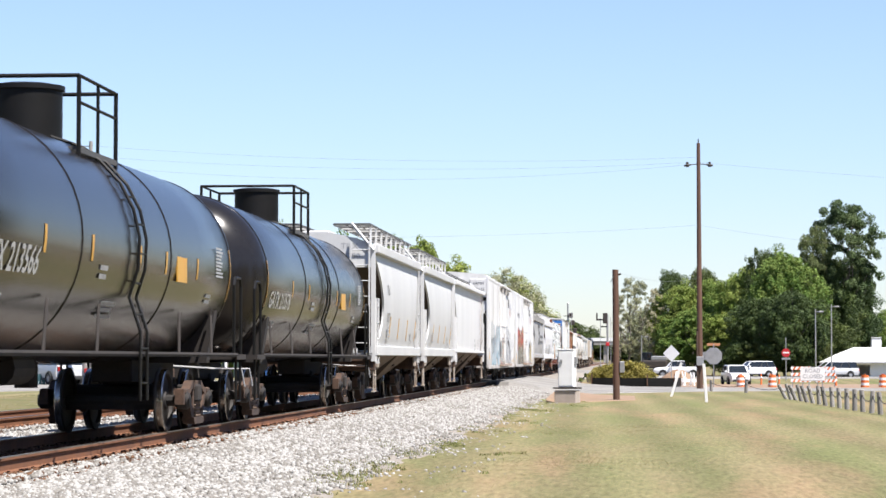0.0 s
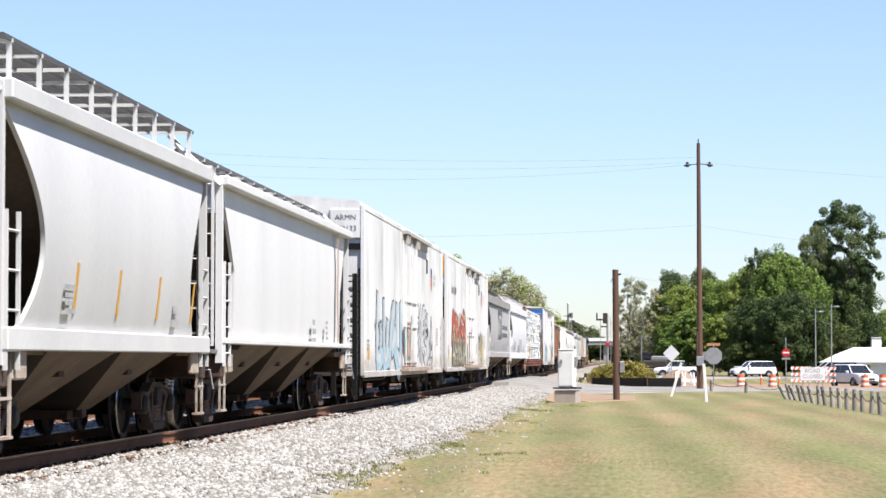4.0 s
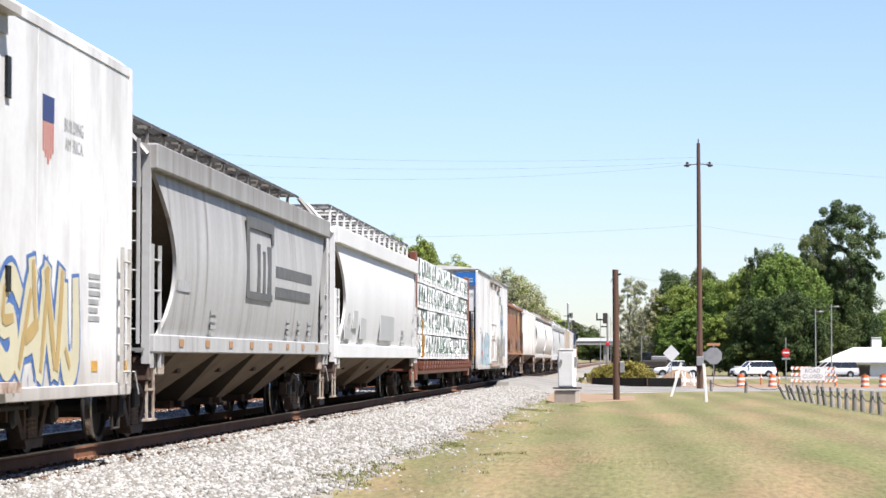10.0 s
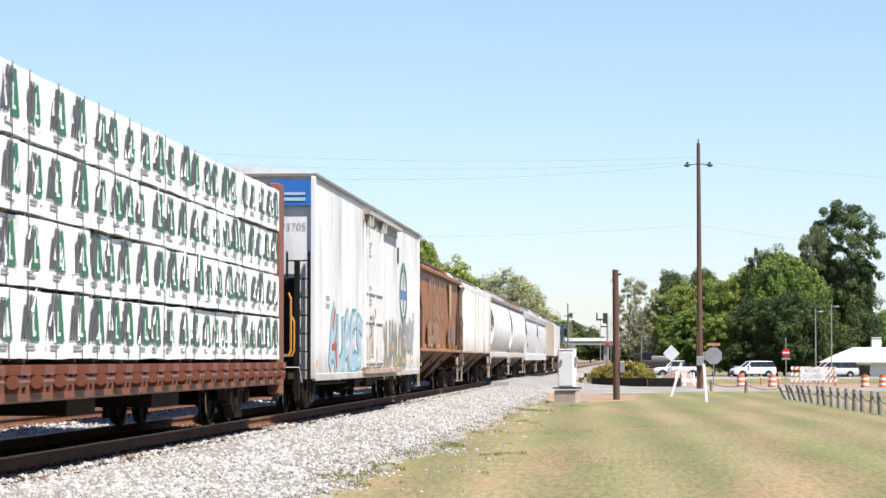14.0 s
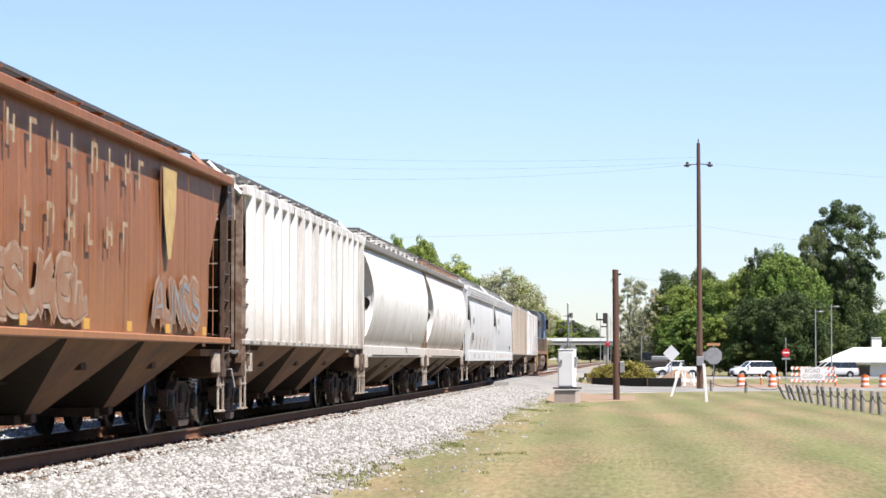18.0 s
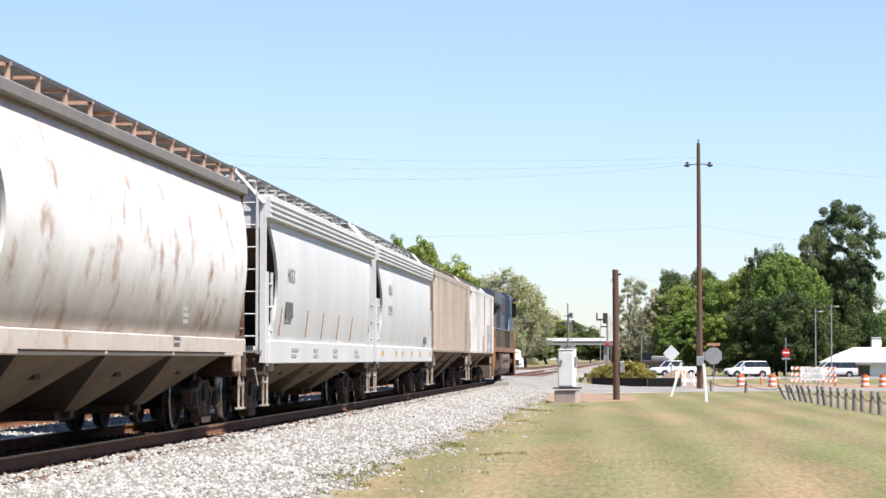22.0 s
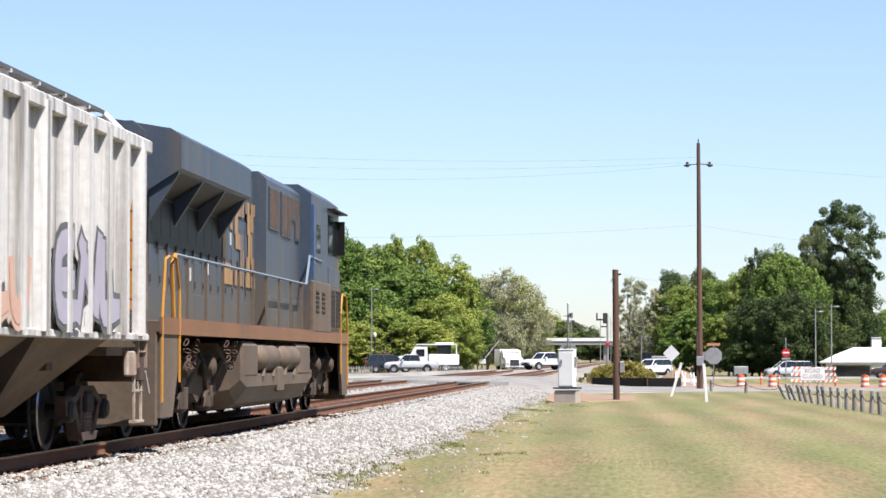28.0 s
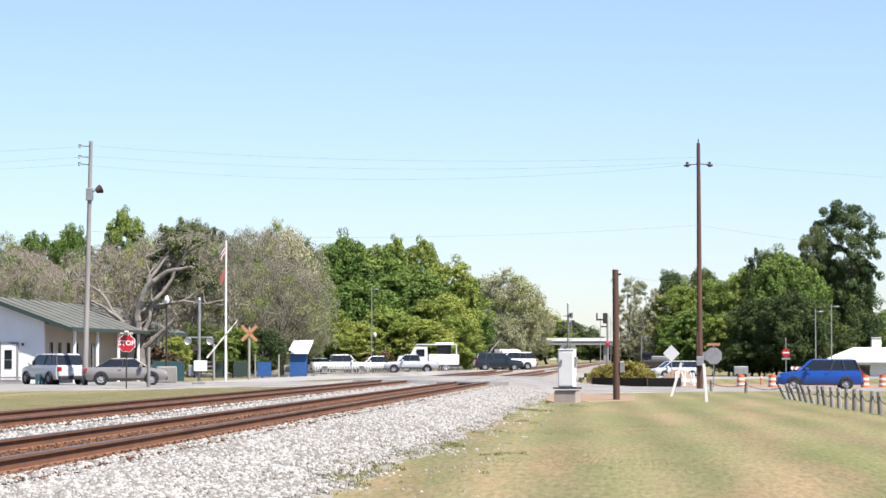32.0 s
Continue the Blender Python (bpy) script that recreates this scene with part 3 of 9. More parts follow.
# wheelset and truck meshes are made once and shared
def wheelset_mesh(r, name="wheelset"):
    bm = B()
    for s in (-1, 1):
        turn = Matrix.Rotation(radians(90), 4, "Y")
        prof = [(0.0, 0.02), (0.12, 0.02), (0.14, -0.01), (r - 0.09, -0.015), (r - 0.07, 0.03), (r - 0.012, 0.035), (r, 0.02), (r, -0.05), (r + 0.025, -0.07), (r + 0.02, -0.095), (r - 0.07, -0.1), (r - 0.09, -0.06), (0.14, -0.05), (0.0, -0.05)]
        lathe(bm, [(q, (h * s) + s * 0.755) for q, h in prof], 28, turn)
        lathe(bm, [(0.0, s * 1.12), (0.09, s * 1.12), (0.13, s * 1.08), (0.13, s * 0.94), (0.0, s * 0.94)], 14, turn)
    tube(bm, (-1.05, 0, 0), (1.05, 0, 0), 0.085, n=10)
    for f in bm.faces:
        f.smooth = True
        c = f.calc_center_median()
        rad = math.hypot(c.y, c.z)
        if rad > r - 0.012 and abs(c.x) > 0.7:
            f.material_index = 1
    me = bpy.data.meshes.new(name)
    bm.to_mesh(me)
    bm.free()
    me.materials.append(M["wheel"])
    me.materials.append(M["tread"])
    me.set_sharp_from_angle(angle=radians(30))
    return me


def mesh_of(name, bm, material, smooth=False):
    o = part(name, bm, material, None, smooth=smooth)
    me = o.data
    bpy.data.objects.remove(o)
    return me


def sideframe_bm():
    """Cast side frame, in its own place beside the wheels, for s = +1."""
    bm = B()
    x0, x1 = 0.93, 1.06
    prism(bm, [(-1.08, 0.62), (-0.62, 0.62), (-0.36, 0.74), (0.36, 0.74), (0.62, 0.62), (1.08, 0.62), (1.08, 0.54), (0.66, 0.52), (0.4, 0.62), (-0.4, 0.62), (-0.66, 0.52), (-1.08, 0.54)], "x", x0, x1)
    for s in (-1, 1):
        prism(bm, [(s * 0.74, 0.54), (s * 0.58, 0.53), (s * 0.24, 0.17), (s * 0.42, 0.17)], "x", x0, x1)
        box(bm, x0 + 0.01, x1 - 0.01, s * 0.26 - 0.05, s * 0.26 + 0.05, 0.2, 0.68)
        box(bm, x0, x1, s * 1.05 - 0.05, s * 1.05 + 0.05, 0.4, 0.6)
        box(bm, x0 - 0.01, x1 + 0.01, s * 0.89 - 0.13, s * 0.89 + 0.13, 0.55, 0.63, 0.02)
    prism(bm, [(-0.44, 0.2), (0.44, 0.2), (0.34, 0.1), (-0.34, 0.1)], "x", x0 - 0.02, x1 + 0.03)
    return bm


def spring_bm():
    bm = B()
    for y in (-0.13, 0, 0.13):
        prof = []
        for k in range(6):
            prof += [(0.045, 0.2 + k * 0.05), (0.06, 0.215 + k * 0.05), (0.06, 0.23 + k * 0.05), (0.045, 0.245 + k * 0.05)]
        lathe(bm, prof, 8, Matrix.Translation((1.03, y, 0)))
    return bm


M["spring"] = mat("dusty_coil_spring", (0.13, 0.085, 0.055), 0.8, col2=(0.07, 0.045, 0.03), scale=6, amount=1)
WHEELSET = wheelset_mesh(0.457)
SIDEFRAME = mesh_of("sideframe", sideframe_bm(), M["rusty"])
SPRING = mesh_of("spring", spring_bm(), M["spring"], True)
bolster = boxes((-1.1, 1.1, -0.2, 0.2, 0.42, 0.68), (-0.35, 0.35, -0.22, 0.22, 0.68, 0.8), bev=0.03)
box(bolster, -0.7, 0.7, -0.95, -0.87, 0.32, 0.42)
box(bolster, -0.7, 0.7, 0.87, 0.95, 0.32, 0.42)
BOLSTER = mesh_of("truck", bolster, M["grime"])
shoe = boxes((0.68, 0.8, -0.06, 0.06, -0.2, 0.2), bev=0.03)
BRAKE = mesh_of("brake_shoe", shoe, M["rusty"])


def child(name, me, parent, m=None):
    o = new(name, me)
    o.parent = parent
    if m is not None:
        o.matrix_basis = m
    return o


def truck(car, y, wheels, base=1.778):
    t = child("truck", BOLSTER, car, pose(0, y, 0))
    tagged(t, "two-axle rusty freight truck")
    for s in (1, -1):
        turn = pose(0, 0, 0, 0, 0, 0 if s > 0 else 180)
        child("sideframe", SIDEFRAME, t, turn)
        child("spring", SPRING, t, turn)
        for e in (-1, 1):
            child("brake_shoe", BRAKE, t, pose(0 if s > 0 else 0, e * 0.36, 0.46) if s > 0 else pose(-1.48, e * 0.36, 0.46))
    for e in (-1, 1):
        w = child("wheelset", WHEELSET, t, pose(0, e * base / 2, 0.457))
        wheels.append((w, pose(0, e * base / 2, 0.457), 0.457))


def coupler(car, y):
    """Knuckle coupler with its shank, hose and uncoupling lever at the end y."""
    s = 1 if y > 0 else -1
    bm = boxes((-0.09, 0.09, min(y, y + s * 0.45), max(y, y + s * 0.45), 0.74, 0.92), (-0.17, 0.13, min(y + s * 0.45, y + s * 0.68), max(y + s * 0.45, y + s * 0.68), 0.68, 0.98), bev=0.03)
    c = part("coupler", bm, M["rusty"], car)
    bm = B()
    pipe(bm, [(0.3, y, 0.75), (0.34, y + s * 0.25, 0.5), (0.3, y + s * 0.5, 0.35), (0.15, y + s * 0.7, 0.45)], 0.025)
    part("air_hose", bm, M["black"], c)
    bm = B()
    pipe(bm, [(0.1, y + s * 0.3, 0.95), (0.9, y + s * 0.25, 0.9), (1.35, y + s * 0.2, 0.9), (1.4, y + s * 0.2, 0.62)], 0.014)
    part("uncoupling_lever", bm, M["galv"], c)


def ladder(car, x, y, z0, z1, w, n, material, along="y", r=0.016, name="ladder", rails=True):
    """Ladder of round rungs between two flat stiles."""
    bm = B()
    dx, dy = (0, w / 2) if along == "y" else (w / 2, 0)
    if rails:
        for s in (-1, 1):
            box(bm, x + s * dx - 0.02, x + s * dx + 0.02, y + s * dy - 0.02, y + s * dy + 0.02, z0, z1)
    o = part(name, bm, material, car) if rails else None
    rung = None
    for k in range(n):
        z = z0 + (k + 0.5) * (z1 - z0) / n
        if rung is None:
            b2 = B()
            tube(b2, (x - dx, y - dy, 0), (x + dx, y + dy, 0), r, n=6)
            rung = part("rung", b2, material, o or car)
            rung.matrix_basis = pose(0, 0, z)
        else:
            share(rung, pose(0, 0, z), o or car)
    return o


def stencil_bars(car, x, y, z, w, h, rows, material, name="stencil_lines"):
    """Unreadable small lettering as thin bars on a +X face."""
    bm = B()
    for k in range(rows):
        zz = z - k * h * 1.7
        ww = w * random.uniform(0.6, 1.0)
        box(bm, x, x + 0.004, y, y + ww, zz - h, zz)
    return part(name, bm, material, car)


def reflectors(car, x, ys, z, w, h, material):
    first = None
    for y in ys:
        if first is None:
            first = part("reflective_strip", boxes((x, x + 0.005, -w / 2, w / 2, -h / 2, h / 2)), material, car)
            first.matrix_basis = pose(0, y, z)
        else:
            share(first, pose(0, y, z), car)


M["reflect"] = mat("yellow_reflective_strip", (0.52, 0.273, 0.0325), 0.4)
M["ink"] = mat("dark_stencil_paint", (0.0455, 0.0488, 0.052), 0.6, col2=(0.104, 0.104, 0.104), scale=6, amount=0.8)
M["ink_pale"] = mat("faded_stencil_paint", (0.195, 0.202, 0.208), 0.6, col2=(0.325, 0.325, 0.325), scale=6, amount=0.8)
M["ink_white"] = mat("white_stencil_paint", (0.468, 0.468, 0.455), 0.6)
M["worn_step"] = mat("worn_dusty_ironwork", (0.36, 0.32, 0.27), 0.75, col2=(0.2, 0.14, 0.1), scale=3, fine=14, amount=1.1)
M["grating"] = mat("dark_grating_steel", (0.078, 0.078, 0.078), 0.7, 0.3)


def start_car(name, y0, label, category, group="cars of the freight train"):
    car = thing(name, pose(TX, y0, ZR), label, category, group)
    wheels = []
    TRAIN.append((car, y0, wheels))
    return car, wheels


def end_gear(car, half, white, platform=True):
    """Couplers, end sills, cross-over platforms, grab irons and a brake wheel."""
    for s in (-1, 1):
        coupler(car, s * (half - 0.05))
        e = part("end_sill", boxes((-1.5, 1.5, min(s * half, s * (half - 0.25)), max(s * half, s * (half - 0.25)), 0.78, 1.18), bev=0.02), M["rusty"], car)
        for x in (1.46, -1.46):
            bm = boxes(*[(x - 0.012, x + 0.012, s * half - s * q - 0.03, s * half - s * q + 0.03, 0.3, 1.2) for q in (0.05, 0.47)], (x - 0.05, x + 0.03, min(s * half, s * (half - 0.52)), max(s * half, s * (half - 0.52)), 0.28, 0.31), (x - 0.015, x + 0.015, min(s * half, s * (half - 0.52)), max(s * half, s * (half - 0.52)), 0.66, 0.69))
            part("sill_step", bm, M["worn_step"], car)
            part("end_bracket", boxes((x - 0.03, x + 0.04, min(s * (half - 0.5), s * (half - 1.0)), max(s * (half - 0.5), s * (half - 1.0)), 0.85, 1.16), bev=0.02), M["worn_step"], car)
        if platform:
            bm = B()
            for k in range(6):
                box(bm, -1.45, 1.45, s * (half + 0.02 + k * 0.05) - 0.008, s * (half + 0.02 + k * 0.05) + 0.008, 1.16, 1.2)
            for x in (-1.4, -0.5, 0.5, 1.4):
                box(bm, x - 0.02, x + 0.02, min(s * half, s * (half + 0.3)), max(s * half, s * (half + 0.3)), 1.14, 1.18)
            part("crossover_platform", bm, M["galv"], car)
    bm = B()
    m = Matrix.Translation((-0.9, -half + 0.1, 2.4)) @ Matrix.Rotation(radians(90), 4, "X")
    for k in range(16):
        a, b = 2 * math.pi * k / 16, 2 * math.pi * (k + 1) / 16
        tube(bm, m @ Vector((0.27 * math.cos(a), 0.27 * math.sin(a), 0)), m @ Vector((0.27 * math.cos(b), 0.27 * math.sin(b), 0)), 0.016, n=5, caps=False)
    for k in range(4):
        a = math.pi / 2 * k
        tube(bm, m @ Vector((0, 0, -0.05)), m @ Vector((0.27 * math.cos(a), 0.27 * math.sin(a), 0)), 0.012, n=5)
    part("brake_wheel", bm, white, car)


def running_board(car, x0, x1, y0, y1, z, white, post_x, roof_z, step=1.25, rail=False):
    """Roof walkway of open grating on posts."""
    bm = B()
    n = int((y1 - y0) / 0.075)
    for k in range(n):
        y = y0 + (y1 - y0) * (k + 0.5) / n
        box(bm, x0, x1, y - 0.012, y + 0.012, z - 0.02, z + 0.01)
    for x in (x0, (x0 * 2 + x1) / 3, (x0 + 2 * x1) / 3, x1):
        box(bm, x - 0.012, x + 0.012, y0, y1, z - 0.045, z)
    b = part("running_board", bm, M["grating"], car, "open steel grating walkway")
    post = None
    y = y0 + 0.3
    while y < y1:
        if post is None:
            bm = boxes((post_x - 0.025, post_x + 0.025, -0.02, 0.02, roof_z, z), (x0, x1 + 0.02, -0.02, 0.02, z - 0.06, z - 0.02))
            post = part("bracket", bm, white, b)
            post.matrix_basis = pose(0, y, 0)
        else:
            share(post, pose(0, y, 0), b)
        y += step
    return b


def bays(car, n, y0, y1, z0, z1, material, wx=1.52, gap=0.12, bottom=0.75):
    """Hopper bays under the body, each with a sliding outlet gate."""
    pitch = (y1 - y0) / n
    for k in range(n):
        a, b = y0 + k * pitch + gap / 2, y0 + (k + 1) * pitch - gap / 2
        c = (a + b) / 2
        rings = []
        for z, f, w in ((z1, 1.0, wx), (z0, 0.0, 0.6)):
            hl = bottom / 2 * (1 - f) + (b - a) / 2 * f
            rings.append([(-w, c - hl, z), (w, c - hl, z), (w, c + hl, z), (-w, c + hl, z)])
        bm = B()
        loft(bm, rings)
        # faces along the track take a darker copy of the bay colour as shade
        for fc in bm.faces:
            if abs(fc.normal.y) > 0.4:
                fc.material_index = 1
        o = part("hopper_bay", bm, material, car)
        o.data.materials.append(M["bay_shade"])
        part("outlet_gate", boxes((-0.5, 0.5, c - bottom / 2 - 0.05, c + bottom / 2 + 0.05, z0 - 0.12, z0), (0.5, 0.62, c - 0.12, c + 0.12, z0 - 0.1, z0 + 0.02), bev=0.01), M["rusty"], o)
        rim = boxes((1.1, 1.2, c - 0.13, c + 0.13, (z0 + z1) / 2 + 0.05, (z0 + z1) / 2 + 0.25))
        part("inspection_door", rim, M["rusty"], o)


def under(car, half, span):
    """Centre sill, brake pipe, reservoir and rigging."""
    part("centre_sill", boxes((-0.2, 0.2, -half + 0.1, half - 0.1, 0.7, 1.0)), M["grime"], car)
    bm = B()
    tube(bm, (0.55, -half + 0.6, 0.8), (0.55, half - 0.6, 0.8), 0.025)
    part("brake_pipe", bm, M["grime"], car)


def hopper(name, y0, length, white, label, bulge=0.12, ztop=3.72, zsill=1.34, edge="curve", bay=3, baymat=None, ribs=0, roof=0.34, zboard=4.16, board="open", cut=1.0, round_body=False, sill_h=0.2, chord=0.16, hw=1.5, gusset=False, gear=None, chordmat=None):
    """Covered hopper car. length: over the body; edge: how the side sheets end."""
    car, wheels = start_car(name, y0, label, "hopper car")
    half = length / 2
    baymat = baymat or M["bay"]
    gear = gear or white
    # body shell: rectangular rings stacked in z
    rings = []
    steps = 18
    for k in range(steps + 1):
        q = k / steps
        z = zsill + (ztop - zsill) * q
        w = hw - 0.05 + bulge * math.sin(math.pi * min(1, q * 1.02)) ** 0.8 if bulge else hw
        if edge == "curve":
            ye = half - 0.14 - cut * max(0.0, math.sin(math.pi * min(1, 0.12 + 0.98 * q))) ** 0.9 * (1 - 0.3 * q)
        elif edge == "round":
            ye = half - 0.14 - 0.75 * max(0.0, math.sin(math.pi * min(1, 0.1 + 0.95 * q))) ** 0.9
        else:
            ye = half - 0.12 - cut * min(1, max(0, (1 - q) / 0.55))
        yr = min(ye - 0.02, half - 0.3 - 3.0 * max(0, 1 - q / 0.84)) if edge != "round" else ye - 0.01
        t = 0.05
        rings.append([(-w, -ye, z), (-w + t, -ye, z), (-w + t, -yr, z), (w - t, -yr, z), (w - t, -ye, z), (w, -ye, z), (w, ye, z), (w - t, ye, z), (w - t, yr, z), (-w + t, yr, z), (-w + t, ye, z), (-w, ye, z)])
    re = half - 0.1
    top = []
    for dz, w in ((0.002, hw - 0.02), (roof * 0.55, hw * 0.72), (roof * 0.9, hw * 0.36), (roof, 0.25)):
        top.append([(-w, -re, ztop + dz), (w, -re, ztop + dz), (w, re, ztop + dz), (-w, re, ztop + dz)])
    bm = B()
    loft(bm, rings)
    # slope sheets get a dark colour that holds the shade of the open ends
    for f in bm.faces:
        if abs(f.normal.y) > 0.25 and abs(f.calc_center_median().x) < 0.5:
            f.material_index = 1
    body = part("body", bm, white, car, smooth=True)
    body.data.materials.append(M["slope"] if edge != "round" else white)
    bm = B()
    loft(bm, top)
    part("roof", bm, white, car)
    # end panel under the roof, top cord, side sill, end posts
    for s in (-1, 1):
        bm = B()
        prism(bm, [(-hw, ztop - 0.5), (hw, ztop - 0.5), (hw, ztop + 0.02), (hw * 0.72, ztop + roof * 0.55), (0.3, ztop + roof), (-0.3, ztop + roof), (-hw * 0.72, ztop + roof * 0.55), (-hw, ztop + 0.02)], "y", s * half - 0.04, s * half + 0.04)
        part("end_panel", bm, white, car)
        for x in (hw - 0.04, -hw + 0.04):
            part("corner_post", boxes((x - 0.05, x + 0.05, s * half - 0.05, s * half + 0.05, 1.0, ztop)), gear, car)
            if not gusset:
                continue
            bm = B()
            prism(bm, [(s * (half - 1.7), 1.2), (s * (half - 0.3), 1.2), (s * (half - 0.1), 2.2), (s * (half - 0.22), 2.2)], "x", x - 0.035, x + 0.035)
            part("gusset", bm, white, car)
        for x in (0.5, -0.5):
            part("end_post", boxes((x - 0.06, x + 0.06, s * half - 0.05, s * half + 0.05, 1.15, ztop - 0.4)), gear, car)
        ladder(car, hw + 0.03, s * (half - 0.27), 0.95, 2.5, 0.48, 4, gear)
        ladder(car, hw - 0.35, s * half + s * 0.1, 1.25, ztop + 0.1, 0.45, 7, gear, along="x", r=0.013)
        part("shear_plate", boxes((-hw + 0.05, hw - 0.05, min(s * half, s * (half - 1.9)), max(s * half, s * (half - 1.9)), 1.1, 1.2)), baymat, car)
    if chord:
        for x in (hw + 0.02, -hw - 0.02):
            part("top_chord", boxes((x - 0.08, x + 0.08, -half, half, ztop - chord, ztop + 0.05), bev=0.02), chordmat or white, car)
            if chord > 0.3:
                for dz in (0.04, 0.13, 0.22):
                    part("chord_fold", boxes((x - 0.09, x + 0.1, -half, half, ztop - dz - 0.03, ztop - dz + 0.015), bev=0.01), white, car)
    for x in (hw - 0.02, -hw + 0.02):
        part("side_sill", boxes((x - 0.09, x + 0.09, -half, half, zsill - sill_h, zsill + 0.03), bev=0.015), white, car)
    if ribs:
        for sx in (1, -1):
            for k in range(ribs):
                y = -half + 0.55 + (length - 1.1) * k / (ribs - 1)
                bm = B()
                prism(bm, [(hw - 0.001, y - 0.15), (hw - 0.001, y + 0.15), (hw + 0.119, y + 0.1), (hw + 0.119, y - 0.1)], "z", zsill, ztop - 0.02)
                if sx < 0:
                    for vt in bm.verts:
                        vt.co.x = -vt.co.x
                    bmesh.ops.recalc_face_normals(bm, faces=bm.faces)
                part("rib", bm, white, body)
    bays(car, bay, -half + 1.9, half - 1.9, 0.42, zsill - sill_h + 0.06, baymat)
    under(car, half, length)
    end_gear(car, half, gear)
    # roof: hatch trough and walkways
    part("roof_hatch", boxes((-0.32, 0.32, -half + 0.8, half - 0.8, ztop + roof - 0.06, ztop + roof + 0.08), bev=0.03), white, car)
    zb = zboard
    if board == "wide":
        running_board(car, 0.42, 1.3, -half + 0.75, half + 0.05, zb, white, 1.28, ztop + 0.05)
        running_board(car, -1.3, -0.42, -half + 0.75, half + 0.05, zb, white, -1.28, ztop + 0.05)
    else:
        running_board(car, 0.38, 0.95, -half - 0.05, half + 0.05, zb, white, 0.9, ztop + roof * 0.5)
        running_board(car, -0.95, -0.38, -half - 0.05, half + 0.05, zb, white, -0.9, ztop + roof * 0.5)
    for s in (-1, 1):
        for x in (0.95, -0.95):
            bm = B()
            pipe(bm, [(x * 1.55, s * (half + 0.06), ztop - 0.1), (x, s * (half + 0.1), zb - 0.04)], 0.045)
            part("ladder_brace", bm, white, car)
    truck(car, -half + 1.25, wheels)
    truck(car, half - 1.25, wheels)
    return car


M["bay"] = mat("dusty_hopper_bay", (0.13, 0.085, 0.048), 0.85, col2=(0.07, 0.045, 0.026), scale=1.5, fine=15, amount=1, dirt=(0.065, 0.0455, 0.0325), dirt_amount=0.3)
# grimy brown made dark to carry the shade on the sloping bay faces
M["bay_shade"] = mat("wheel_splashed_sheet", (0.032, 0.0195, 0.0115), 0.9, col2=(0.017, 0.0115, 0.008), scale=1.5, fine=15, amount=1)
# white sheets with the shade of the car ends put into their colour
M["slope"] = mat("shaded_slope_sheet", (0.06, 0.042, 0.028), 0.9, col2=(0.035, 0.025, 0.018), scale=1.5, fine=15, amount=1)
M["bay_brown"] = mat("rust_brown_hopper_bay", (0.17, 0.08, 0.034), 0.85, col2=(0.09, 0.043, 0.021), scale=1.5, fine=15, amount=1, dirt=(0.0455, 0.0325, 0.026), dirt_amount=0.3)


